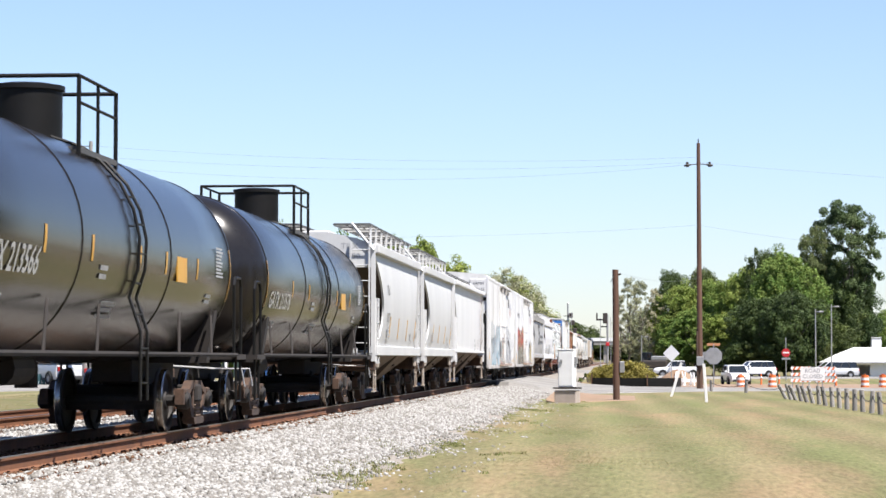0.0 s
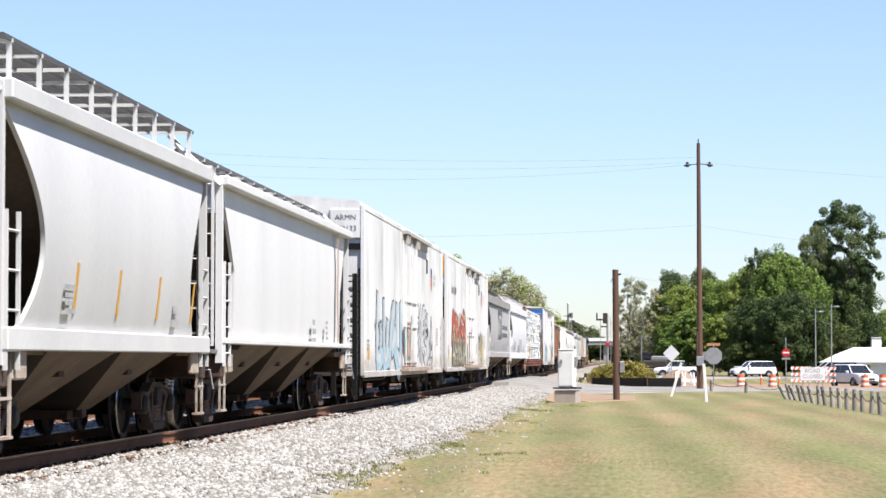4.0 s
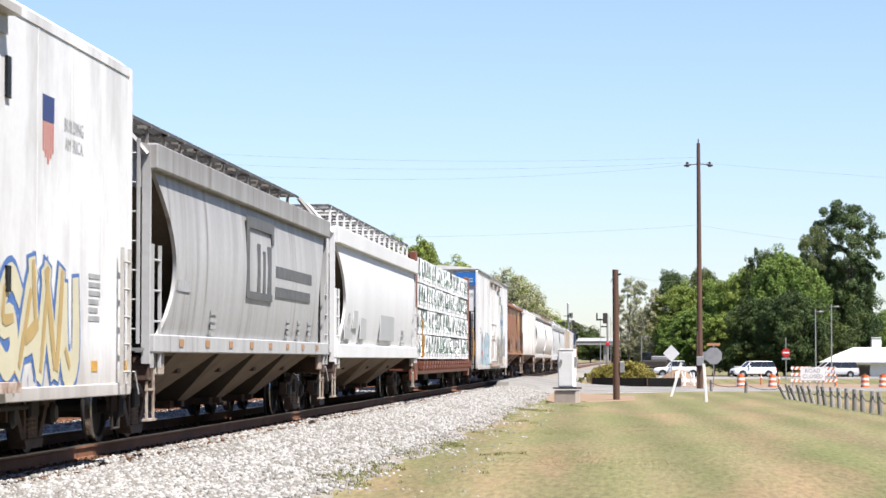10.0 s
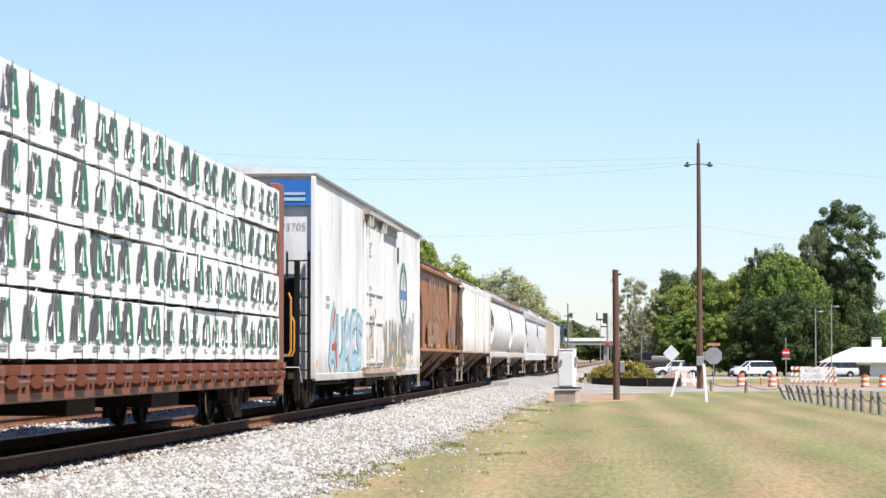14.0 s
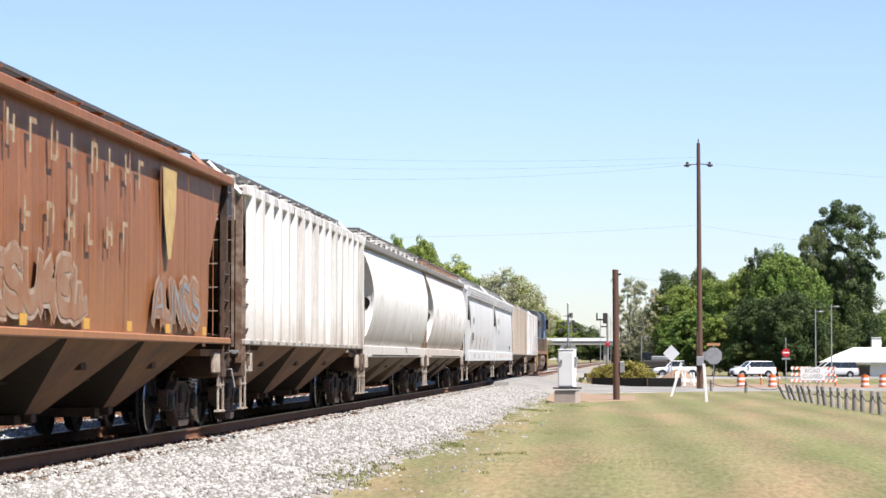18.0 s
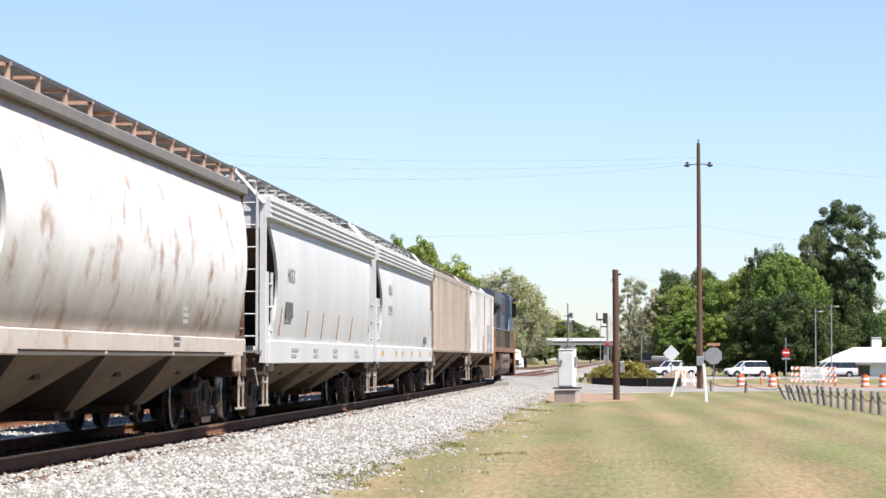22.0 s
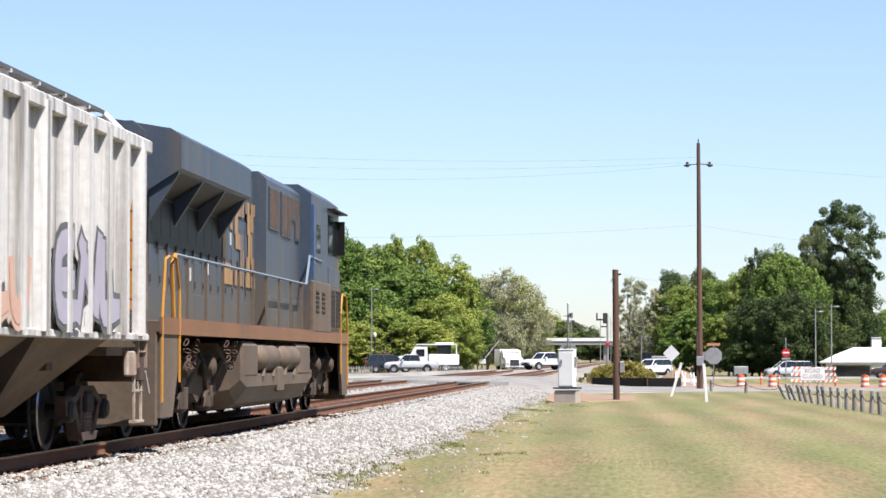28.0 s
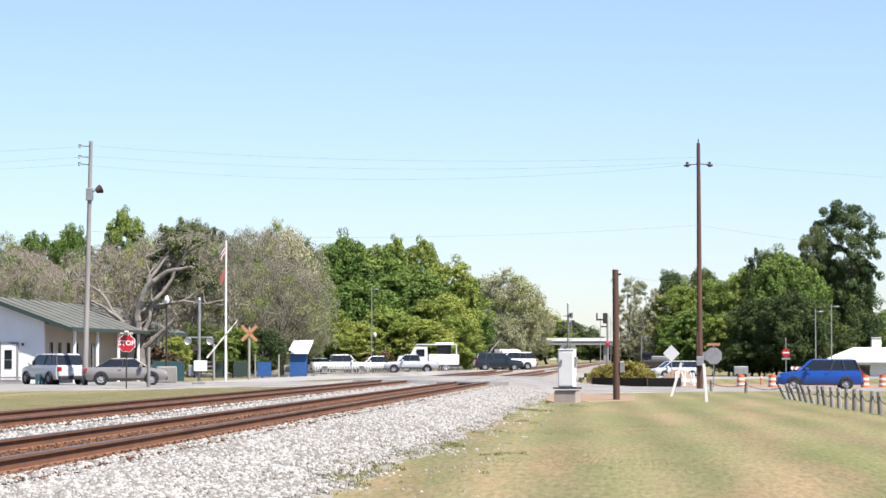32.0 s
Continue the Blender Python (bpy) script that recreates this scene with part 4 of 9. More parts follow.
def tank_car(name, y0, number, label):
    """Black tank car, 118 in. shell, with manway, platform and safety rails."""
    car, wheels = start_car(name, y0, label, "tank car")
    half, R, zc = 8.2, 1.42, 2.42
    black = paint("black_tank_paint", (0.00975, 0.00877, 0.00877), (0.0143, 0.013, 0.0123), dirt=(0.0143, 0.0111, 0.00845), amount=0.22, rough=0.2)
    black.node_tree.nodes["Principled BSDF"].inputs["Specular IOR Level"].default_value = 0.32
    # dusty brown belly that also paints in the ground's tan reflection
    if "tank_belly_brown" not in PAINT:
        PAINT["tank_belly_brown"] = dusty(black, 0.9, 2.3, (0.0195, 0.013, 0.00845))
    prof = [(0.02, -half)]
    for k in range(1, 8):
        a = math.pi / 2 * k / 7
        prof.append((R * math.sin(a), -half + 0.78 * (1 - math.cos(a))))
    for k in range(1, 6):
        prof.append((R, -half + 0.78 + (2 * half - 1.56) * k / 6))
    for k in range(7, 0, -1):
        a = math.pi / 2 * k / 7
        prof.append((R * math.sin(a), half - 0.78 * (1 - math.cos(a))))
    prof.append((0.02, half))
    bm = B()
    lathe(bm, prof, 48, Matrix.Translation((0, 0, zc)) @ Matrix.Rotation(radians(-90), 4, "X"))
    tank = part("tank", bm, black, car, smooth=True)
    for y in (-half + 0.8, -half * 0.32, half * 0.32, half - 0.8):
        bm = B()
        lathe(bm, [(R + 0.001, -0.02), (R + 0.012, -0.015), (R + 0.012, 0.015), (R + 0.001, 0.02)], 48, Matrix.Translation((0, y, zc)) @ Matrix.Rotation(radians(-90), 4, "X"))
        part("weld_seam", bm, black, tank, smooth=True)
    # manway dome, platform, railings
    bm = B()
    lathe(bm, [(0.44, 0), (0.44, 0.6), (0.47, 0.6), (0.47, 0.66), (0.3, 0.69), (0.05, 0.69)], 32, Matrix.Translation((0, 0.45, zc + R - 0.04)))
    part("manway", bm, M["black"], car, smooth=True)
    zt = zc + R
    bm = B()
    for x in (-0.92, 0.92):
        pipe(bm, [(x, -0.7, zt - 0.35), (x, -0.7, zt + 0.62), (x, 1.4, zt + 0.62), (x, 1.4, zt - 0.35)], 0.028)
        pipe(bm, [(x, -0.7, zt + 0.3), (x, 1.4, zt + 0.3)], 0.02)
        pipe(bm, [(x, 0.35, zt - 0.25), (x, 0.35, zt + 0.62)], 0.022)
    for y in (-0.7, 1.4):
        pipe(bm, [(-0.92, y, zt + 0.62), (0.92, y, zt + 0.62)], 0.028)
    part("safety_railing", bm, M["black"], car)
    bm = B()
    for k in range(24):
        y = -0.65 + 2.0 * k / 23
        box(bm, 0.52, 0.92, y - 0.012, y + 0.012, zt - 0.27, zt - 0.23)
    for x in (0.52, 0.92):
        box(bm, x - 0.02, x + 0.02, -0.7, 1.4, zt - 0.31, zt - 0.24)
    pf = part("platform", bm, M["grating"], car)
    share(pf, pose(-1.44, 0, 0), car)
    # side ladder following the shell, steps below
    bm = B()
    pts = [(R * math.cos(a) + 0.07, zc + R * math.sin(a)) for a in [radians(d) for d in (78, 65, 50, 35, 20, 5, -10, -25)]] + [(1.5, 1.4), (1.5, 0.55)]
    for y in (0.2, 0.62):
        pipe(bm, [(x, y, z) for x, z in pts], 0.022)
    part("ladder", bm, M["black"], car)
    for a, b in zip(pts, pts[1:]):
        n = max(1, int(math.dist(a, b) / 0.32))
        for k in range(n):
            q = (k + 0.5) / n
            x, z = a[0] + (b[0] - a[0]) * q, a[1] + (b[1] - a[1]) * q
            part("rung", tube(B(), (x, 0.2, z), (x, 0.62, z), 0.014, n=5), M["black"], car)
    # running board pipe along the sill, cradles, stub sills
    for x in (1.42, -1.42):
        bm = B()
        pipe(bm, [(x, -half + 0.2, 1.12), (x, half - 0.2, 1.12)], 0.035)
        k = -half + 1.2
        while k < half - 1:
            pipe(bm, [(x, k, 1.12), (x * 0.9, k + 0.75, 1.7)], 0.02)
            k += 2.55
        part("side_rail", bm, M["grime"], car)
    for s in (-1, 1):
        bm = B()
        prism(bm, [(-1.2, 1.0), (1.2, 1.0), (1.32, 1.78), (1.0, 1.5), (0.4, 1.2), (-0.4, 1.2), (-1.0, 1.5), (-1.32, 1.78)], "y", s * 6.7 - 0.12, s * 6.7 + 0.12)
        part("saddle", bm, M["grime"], car)
        part("stub_sill", boxes((-0.3, 0.3, min(s * 5.5, s * 8.7), max(s * 5.5, s * 8.7), 0.72, 1.2), bev=0.02), M["grime"], car)
        part("end_platform", boxes((-1.45, 1.45, min(s * 7.9, s * 8.75), max(s * 7.9, s * 8.75), 1.05, 1.13)), M["grime"], car)
        for x in (1.38, -1.38):
            bm = B()
            pipe(bm, [(x, s * 8.0, 1.1), (x, s * 8.0, 2.2), (x, s * 8.1, 2.32), (x, s * 8.55, 2.32), (x, s * 8.66, 2.2), (x, s * 8.66, 1.1)], 0.025)
            part("end_handrail", bm, M["black"], car)
            bm = B()
            pipe(bm, [(x, s * 8.2, 1.1), (x, s * 8.2, 0.4), (x, s * 8.6, 0.4), (x, s * 8.6, 1.1)], 0.02)
            part("sill_step", bm, M["black"], car)
        coupler(car, s * 8.75)
    bm = B()
    tube(bm, (0, 0.5, 1.25), (0, 0.5, 0.7), 0.15, n=12)
    part("bottom_outlet", bm, M["grime"], car)
    part("air_reservoir", tube(B(), (0.2, -1.6, 0.95), (0.2, -0.6, 0.95), 0.2, n=12), M["grime"], car)
    # marks
    for y in (-7.4, -4.35, -2.1, 0.6, 2.3, 4.6, 7.4):
        bm = B()
        pts = [radians(d) for d in (range(-20, 13, 4) if abs(y) > 7 else range(-10, 5, 3))]
        loft(bm, [[(R * 1.004 * math.cos(a), y - 0.05, zc + R * 1.004 * math.sin(a)), (R * 1.004 * math.cos(a), y + 0.05, zc + R * 1.004 * math.sin(a))] for a in pts], close=False)
        part("reflective_strip", bm, M["reflect"], tank, "yellow reflective strip")
    tilt = Matrix.Rotation(radians(-8), 4, "Y")
    letters("car_number", number, 0.42, Matrix.Translation((R * 0.975, -5.75, zc - 0.36)) @ Matrix.Rotation(radians(14), 4, "Y") @ SIDE, M["ink_white"], car, "white stencilled car number", 0.006)
    for y, z, w, h, r in ((-6.6, 1.72, 1.2, 0.05, 2), (-1.6, 2.15, 0.5, 0.06, 2), (-0.9, 1.75, 0.9, 0.05, 3), (5.6, 2.0, 0.5, 0.05, 2)):
        a = math.asin((z - zc) / R)
        o = stencil_bars(car, 0.01, 0, 0, w, h, r, M["ink_pale"])
        o.matrix_basis = Matrix.Translation((R * math.cos(a) - 0.002, y, z)) @ Matrix.Rotation(-a, 4, "Y")
    o = part("yellow_placard", boxes((R - 0.012, R + 0.004, 3.05, 3.75, zc - 0.32, zc + 0.02)), M["reflect"], car)
    o = stencil_bars(car, R + 0.002, 6.1, zc + 0.28, 0.6, 0.03, 9, M["ink_pale"])
    truck(car, -6.6, wheels)
    truck(car, 6.6, wheels)
    return car


def boxcar_base(name, y0, half, white, label, ztop=4.5, zbot=0.68, hw=1.58, category="refrigerator car", ridge=0.22):
    """Smooth-sided car body with roof, sills and running gear."""
    car, wheels = start_car(name, y0, label, category)
    bm = B()
    prism(bm, [(-hw, zbot), (hw, zbot), (hw, ztop), (hw - 0.12, ztop + 0.1), (0.1, ztop + ridge), (-0.1, ztop + ridge), (-hw + 0.12, ztop + 0.1), (-hw, ztop)], "y", -half, half)
    body = part("body", bm, white, car, smooth=False)
    for s in (-1, 1):
        part("eave", boxes((s * hw - 0.04, s * hw + 0.012, -half - 0.01, half + 0.01, ztop - 0.1, ztop + 0.01), bev=0.005), white, body)
        part("side_sill", boxes((s * hw - 0.05, s * hw + 0.03, -half, half, zbot - 0.04, zbot + 0.1), bev=0.01), white, body)
        for e in (-1, 1):
            part("corner_post", boxes((s * hw - 0.07, s * hw + 0.03, e * half - 0.07, e * half + 0.03, zbot, ztop), bev=0.01), white, body)
    k = -half + 1.5
    seam = None
    while k < half - 1:
        if seam is None:
            bm = boxes((hw, hw + 0.006, -0.012, 0.012, zbot + 0.1, ztop - 0.1))
            seam = part("panel_seam", bm, white, body)
            seam.matrix_basis = pose(0, k, 0)
        else:
            share(seam, pose(0, k, 0), body)
        k += 1.5
    part("underframe", boxes((-0.25, 0.25, -half - 0.3, half + 0.3, 0.62, 1.0), (-1.3, 1.3, -2.2, -1.2, 0.45, 0.75), (-1.2, 1.2, 1.0, 2.6, 0.42, 0.75)), M["grime"], car)
    bm = B()
    tube(bm, (1.1, -half + 3, 0.55), (1.1, half - 3, 0.55), 0.03)
    tube(bm, (0.8, -1.0, 0.55), (0.8, 0.2, 0.55), 0.2, n=12)
    part("brake_gear", bm, M["grime"], car)
    for s in (-1, 1):
        coupler(car, s * (half + 0.3))
        ladder(car, hw - 0.3, s * (half + 0.1), zbot, zbot + 2.4, 0.42, 7, M["black"], along="x")
        for x in (hw - 0.1, -hw + 0.1):
            bm = B()
            pipe(bm, [(x, s * (half - 0.5), zbot), (x, s * (half - 0.45), 0.25), (x, s * (half - 0.1), 0.25), (x, s * (half - 0.05), zbot)], 0.022)
            part("sill_step", bm, M["grime"], car)
        bm = B()
        for k in range(6):
            box(bm, -1.2, 1.2, s * (half + 0.08 + k * 0.06) - 0.01, s * (half + 0.08 + k * 0.06) + 0.01, 1.1, 1.15)
        part("crossover_platform", bm, M["galv"], car)
    truck(car, -half + 2.6, wheels)
    truck(car, half - 2.6, wheels)
    return car, body, wheels


def plug_door(car, x, y0, y1, z0, z1, white, hard):
    """Sliding plug door with its track, locking bars, hand wheel and hinges."""
    d = part("plug_door", boxes((x, x + 0.06, y0, y1, z0, z1), bev=0.015), white, car)
    for y in (y0 + 0.35, (y0 + y1) / 2, y1 - 0.35):
        part("locking_bar", boxes((x + 0.06, x + 0.1, y - 0.014, y + 0.014, z0 + 0.02, z1 - 0.02)), white, d)
    for z in (z0 + 0.12, z0 + (z1 - z0) * 0.32, z0 + (z1 - z0) * 0.52):
        part("crossbar", boxes((x + 0.06, x + 0.09, y0 + 0.2, y1 - 0.2, z - 0.022, z + 0.022)), white, d)
    for y in (y0 + 0.2, y0 + 0.75, y1 - 0.75, y1 - 0.2):
        part("roller_hanger", boxes((x + 0.06, x + 0.16, y - 0.06, y + 0.06, z1 - 0.1, z1 + 0.16), bev=0.01), hard, d)
    for y, z, w2, h2 in ((y0 + 0.3, z0 + 0.2, 0.55, 0.5), (y0 + 1.1, z0 + 0.25, 0.5, 0.9), (y0 + 2.1, z0 + 0.15, 0.35, 0.3)):
        part("latch_plate", boxes((x + 0.06, x + 0.075, y, y + w2, z, z + h2), bev=0.005), M["door_rust"], d, "rust-stained latch plate")
    bm = B()
    m = Matrix.Translation((x + 0.16, y0 + 1.0, z0 + 1.15)) @ Matrix.Rotation(radians(90), 4, "Y")
    for k in range(14):
        a, b = 2 * math.pi * k / 14, 2 * math.pi * (k + 1) / 14
        tube(bm, m @ Vector((0.2 * math.cos(a), 0.2 * math.sin(a), 0)), m @ Vector((0.2 * math.cos(b), 0.2 * math.sin(b), 0)), 0.014, n=5, caps=False)
    tube(bm, m @ Vector((0, 0, -0.1)), m @ Vector((0, 0, 0.02)), 0.03)
    part("hand_wheel", bm, hard, d)
    part("upper_track", boxes((x, x + 0.17, y0 - 0.05, y1 + (y1 - y0) * 0.95, z1 + 0.16, z1 + 0.24), (x, x + 0.04, y0 - 0.05, y1 + (y1 - y0) * 0.95, z1 - 0.02, z1 + 0.16)), hard, car)
    part("lower_track", boxes((x, x + 0.2, y0 - 0.3, y1 + (y1 - y0) * 0.95, z0 - 0.12, z0 - 0.02)), M["door_rust"], car)
    return d


STROKES = [
    [[(0.9, 0.85), (0.5, 1), (0.12, 0.8), (0.3, 0.55), (0.72, 0.45), (0.88, 0.18), (0.5, 0), (0.05, 0.14)]],
    [[(0.1, 0), (0.15, 1), (0.8, 0.92), (0.85, 0.6), (0.25, 0.48)], [(0.32, 0.5), (0.95, 0)]],
    [[(0.9, 1), (0.2, 0.93), (0.15, 0.06), (0.95, 0)], [(0.22, 0.5), (0.78, 0.56)]],
    [[(0.08, 0), (0.15, 1)], [(0.15, 0.95), (0.82, 0.05)], [(0.85, 0), (0.92, 1)]],
    [[(0.05, 0), (0.35, 0.7), (0.55, 1)], [(0.55, 1), (0.7, 0.5), (0.95, 0)], [(0.28, 0.34), (0.76, 0.4)]],
    [[(0.1, 1), (0.15, 0.2), (0.5, 0), (0.85, 0.2), (0.9, 1)]],
    [[(0.5, 1), (0.14, 0.78), (0.1, 0.25), (0.5, 0), (0.88, 0.25), (0.85, 0.75), (0.6, 0.97)]],
    [[(0.15, 1), (0.12, 0.05), (0.5, 0.0), (0.95, 0.1)], [(0.5, 0.1), (0.55, 0.6)]],
]


def ribbon(bm, x, pts, w):
    """A flat brush stroke on a +X face, through (y, z) points, fuller in its middle."""
    fine = []
    for k in range(len(pts) - 1):
        p0, p1, p2, p3 = pts[max(k - 1, 0)], pts[k], pts[k + 1], pts[min(k + 2, len(pts) - 1)]
        for j in range(4):
            t = j / 4
            fine.append(tuple(0.5 * (2 * b + (c - a) * t + (2 * a - 5 * b + 4 * c - d) * t * t + (3 * b - a - 3 * c + d) * t ** 3) for a, b, c, d in zip(p0, p1, p2, p3)))
    fine.append(pts[-1])
    n, rows = len(fine), []
    for k, (y, z) in enumerate(fine):
        a, b = fine[max(k - 1, 0)], fine[min(k + 1, n - 1)]
        dy, dz = b[0] - a[0], b[1] - a[1]
        ln = math.hypot(dy, dz) or 1
        h = w * (0.82 + 0.3 * math.sin(math.pi * k / (n - 1))) / 2
        if k in (0, n - 1):
            s = -1 if k == 0 else 1
            y, z = y + s * dy / ln * w * 0.3, z + s * dz / ln * w * 0.3
        rows.append((bm.verts.new((x, y + dz / ln * h, z - dy / ln * h)), bm.verts.new((x, y - dz / ln * h, z + dy / ln * h))))
    for a, b in zip(rows, rows[1:]):
        bm.faces.new((a[0], b[0], b[1], a[1]))


def graffiti(car, x, y0, y1, z0, z1, fill, line, seed, n=5, accents=()):
    """Sprayed interlocked letter-like strokes: dark outlines under coloured fills, lights and drips."""
    rnd = random.Random(seed)
    w, h = (y1 - y0) / n, z1 - z0
    for k in range(n):
        bl, bf, ba = B(), B(), B()
        lean, big = rnd.uniform(-0.22, 0.22), rnd.uniform(0.9, 1.12)
        for s, way in enumerate(rnd.choice(STROKES)):
            pts = []
            for u, v in way:
                u, v = u + rnd.uniform(-0.1, 0.1), v + rnd.uniform(-0.08, 0.08)
                pts.append((y0 + (k + 0.02 + u * 0.98 + lean * (v - 0.5)) * w, z0 + h * (0.12 + v * 0.78 * big)))
            th = min(w * 0.4, h * 0.3) * rnd.uniform(0.85, 1.15)
            lift = s * 0.0009 + (k % 2) * 0.0004
            ribbon(bl, x + 0.003 + lift, pts, th + min(0.16, w * 0.16))
            ribbon(bf, x + 0.008 + lift, pts, th)
            cut = sorted(rnd.sample(range(len(pts)), 2)) if len(pts) > 2 else (0, len(pts) - 1)
            ribbon(ba, x + 0.013 + lift, [(a + th * 0.12, b + th * 0.1) for a, b in pts[cut[0]:cut[1] + 1]], th * rnd.uniform(0.25, 0.5))
        for j in range(2):
            a, b = y0 + (k + rnd.random()) * w, z0 + h * rnd.uniform(0.02, 0.25)
            ribbon(bl, x + 0.0022 + 0.0003 * j, [(a, b), (a, b - rnd.uniform(0.05, 0.16))], 0.02)
        g = part("graffiti_letter", bl, line, car, "sprayed graffiti lettering")
        part("fill", bf, fill, g)
        if accents:
            part("accent", ba, rnd.choice(accents), g)


# ---- the consist, nearest first ----
WHITE = paint("white_hopper_paint", (0.558, 0.558, 0.558), (0.49, 0.49, 0.49), dirt=(0.325, 0.286, 0.24), amount=0.08)
GREY = paint("faded_grey_paint", (0.379, 0.379, 0.379), (0.302, 0.302, 0.302), dirt=(0.13, 0.107, 0.0878), amount=0.42, streak=4.0)
PALE = paint("pale_grey_paint", (0.487, 0.487, 0.478), (0.417, 0.417, 0.417), dirt=(0.273, 0.221, 0.169), amount=0.1)
RUSTY_WHITE = paint("rust_stained_white_paint", (0.608, 0.599, 0.582), (0.49, 0.473, 0.448), dirt=(0.13, 0.091, 0.065), amount=0.62, ds=0.9, scale=1.2, streak=9.0)
PATCHED = paint("white_paint_with_rust_patches", (0.64, 0.63, 0.61), (0.54, 0.525, 0.5), dirt=(0.24, 0.12, 0.065), amount=0.45, ds=1.5, scale=1.1, streak=0)
STAINED = paint("brown_stained_white_paint", (0.6, 0.595, 0.58), (0.53, 0.515, 0.49), dirt=(0.25, 0.2, 0.16), amount=0.36, ds=1.5, scale=0.9, streak=0)
BROWN = paint("oxide_brown_paint", (0.24, 0.088, 0.03), (0.15, 0.054, 0.022), dirt=(0.33, 0.15, 0.06), amount=0.42, ds=1.1, streak=7.0)
TAN = paint("dusty_tan_paint", (0.36, 0.318, 0.27), (0.25, 0.2, 0.152), dirt=(0.14, 0.085, 0.052), amount=0.5, ds=0.9, streak=6.0)
DIRTY = paint("grimy_white_paint", (0.546, 0.538, 0.528), (0.382, 0.364, 0.346), dirt=(0.13, 0.117, 0.104), amount=0.6, ds=0.9, scale=1.2, streak=7.0)
REEFER = paint("reefer_white_paint", (0.59, 0.59, 0.585), (0.52, 0.517, 0.51), dirt=(0.36, 0.35, 0.335), amount=0.55, ds=1.1, scale=0.9, streak=0.7)
OXIDE = paint("red_oxide_paint", (0.17, 0.055, 0.03), (0.11, 0.04, 0.025), dirt=(0.13, 0.052, 0.0325), amount=0.2)
HARD = paint("dirty_white_hardware", (0.39, 0.377, 0.351), (0.293, 0.273, 0.247), dirt=(0.163, 0.117, 0.078), amount=0.4)
dusty(REEFER, 0.55, 1.25, (0.2, 0.15, 0.11), (1, 2.5, 0.5), 0.6)
dusty(GREY, 4.0, 2.5, (0.13, 0.115, 0.1), (1, 2.2, 0.15), 0.8)
dusty(STAINED, 1.1, 2.4, (0.26, 0.215, 0.17), (1, 1.2, 0.7), 0.55)
dusty(PATCHED, 4.0, 2.9, (0.3, 0.15, 0.075), (1, 0.9, 0.8), 0.75)
dusty(PATCHED, 1.3, 2.2, (0.24, 0.16, 0.1), (1, 1.6, 0.9), 0.55)
dusty(RUSTY_WHITE, 1.2, 2.0, (0.2, 0.155, 0.115), (1, 6.0, 0.3), 0.6)
dusty(BROWN, 1.2, 2.4, (0.3, 0.14, 0.062), (1, 4.0, 0.3), 0.5)
M["door_rust"] = mat("rust_stained_white_metal", (0.42, 0.36, 0.3), 0.75, col2=(0.17, 0.09, 0.055), scale=3.5, fine=14, amount=1.0)
M["sign_pale"] = mat("faded_band_paint", (0.42, 0.3, 0.26), 0.6, col2=(0.5, 0.44, 0.4), scale=6)
M["sign_tan"] = mat("weathered_orange_sign", (0.403, 0.195, 0.091), 0.6, col2=(0.325, 0.143, 0.065), scale=4)
M["navy"] = mat("navy_blue_paint", (0.0195, 0.0325, 0.13), 0.5)
M["skyblue"] = mat("pale_blue_spray", (0.3, 0.42, 0.49), 0.6, scale=4, amount=1)
M["spray_grey"] = mat("grey_spray", (0.13, 0.137, 0.15), 0.6, col2=(0.195, 0.202, 0.215), scale=4, amount=1)
M["spray_white"] = mat("white_spray", (0.488, 0.488, 0.494), 0.6)
M["spray_red"] = mat("red_spray", (0.39, 0.0455, 0.026), 0.6)
M["spray_green"] = mat("green_spray", (0.0455, 0.176, 0.111), 0.6)
M["spray_peach"] = mat("peach_spray", (0.488, 0.305, 0.234), 0.6)
M["spray_lilac"] = mat("lilac_spray", (0.325, 0.305, 0.37), 0.6)
M["spray_gold"] = mat("gold_spray", (0.39, 0.273, 0.104), 0.6)
M["spray_dark"] = mat("charcoal_spray", (0.06, 0.064, 0.072), 0.6, col2=(0.13, 0.135, 0.15), scale=2.5, amount=1.2)
M["spray_cream"] = mat("cream_spray", (0.5, 0.46, 0.32), 0.6)
M["spray_teal"] = mat("teal_spray", (0.078, 0.26, 0.273), 0.6)
M["blue"] = mat("bright_blue_paint", (0.013, 0.117, 0.39), 0.5)


def shield(car, x, y, z, w, h):
    """Plain shield: dark blue cap over striped field."""
    o = part("shield_emblem", boxes((x, x + 0.004, y - w / 2, y + w / 2, z + h * 0.12, z + h / 2)), M["navy"], car)
    for k in range(5):
        part("stripe", boxes((x, x + 0.004, y - w / 2 + w * (k + 0.15) / 5, y - w / 2 + w * (k + 0.75) / 5, z - h / 2 + 0.06 * abs(k - 2), z + h * 0.11)), M["red_faded"], o)


M["red_faded"] = mat("faded_red_paint", (0.358, 0.104, 0.078), 0.6)
M["green_print"] = mat("green_print", (0.0195, 0.13, 0.065), 0.55)
M["wrap"] = mat("white_lumber_wrap", (0.74, 0.745, 0.745), 0.42, col2=(0.6, 0.61, 0.615), scale=2.2, fine=14, amount=1.1, bump=0.6)
M["ledge"] = mat("grey_roof_metal", (0.13, 0.124, 0.117), 0.6, 0.2, col2=(0.195, 0.182, 0.163))


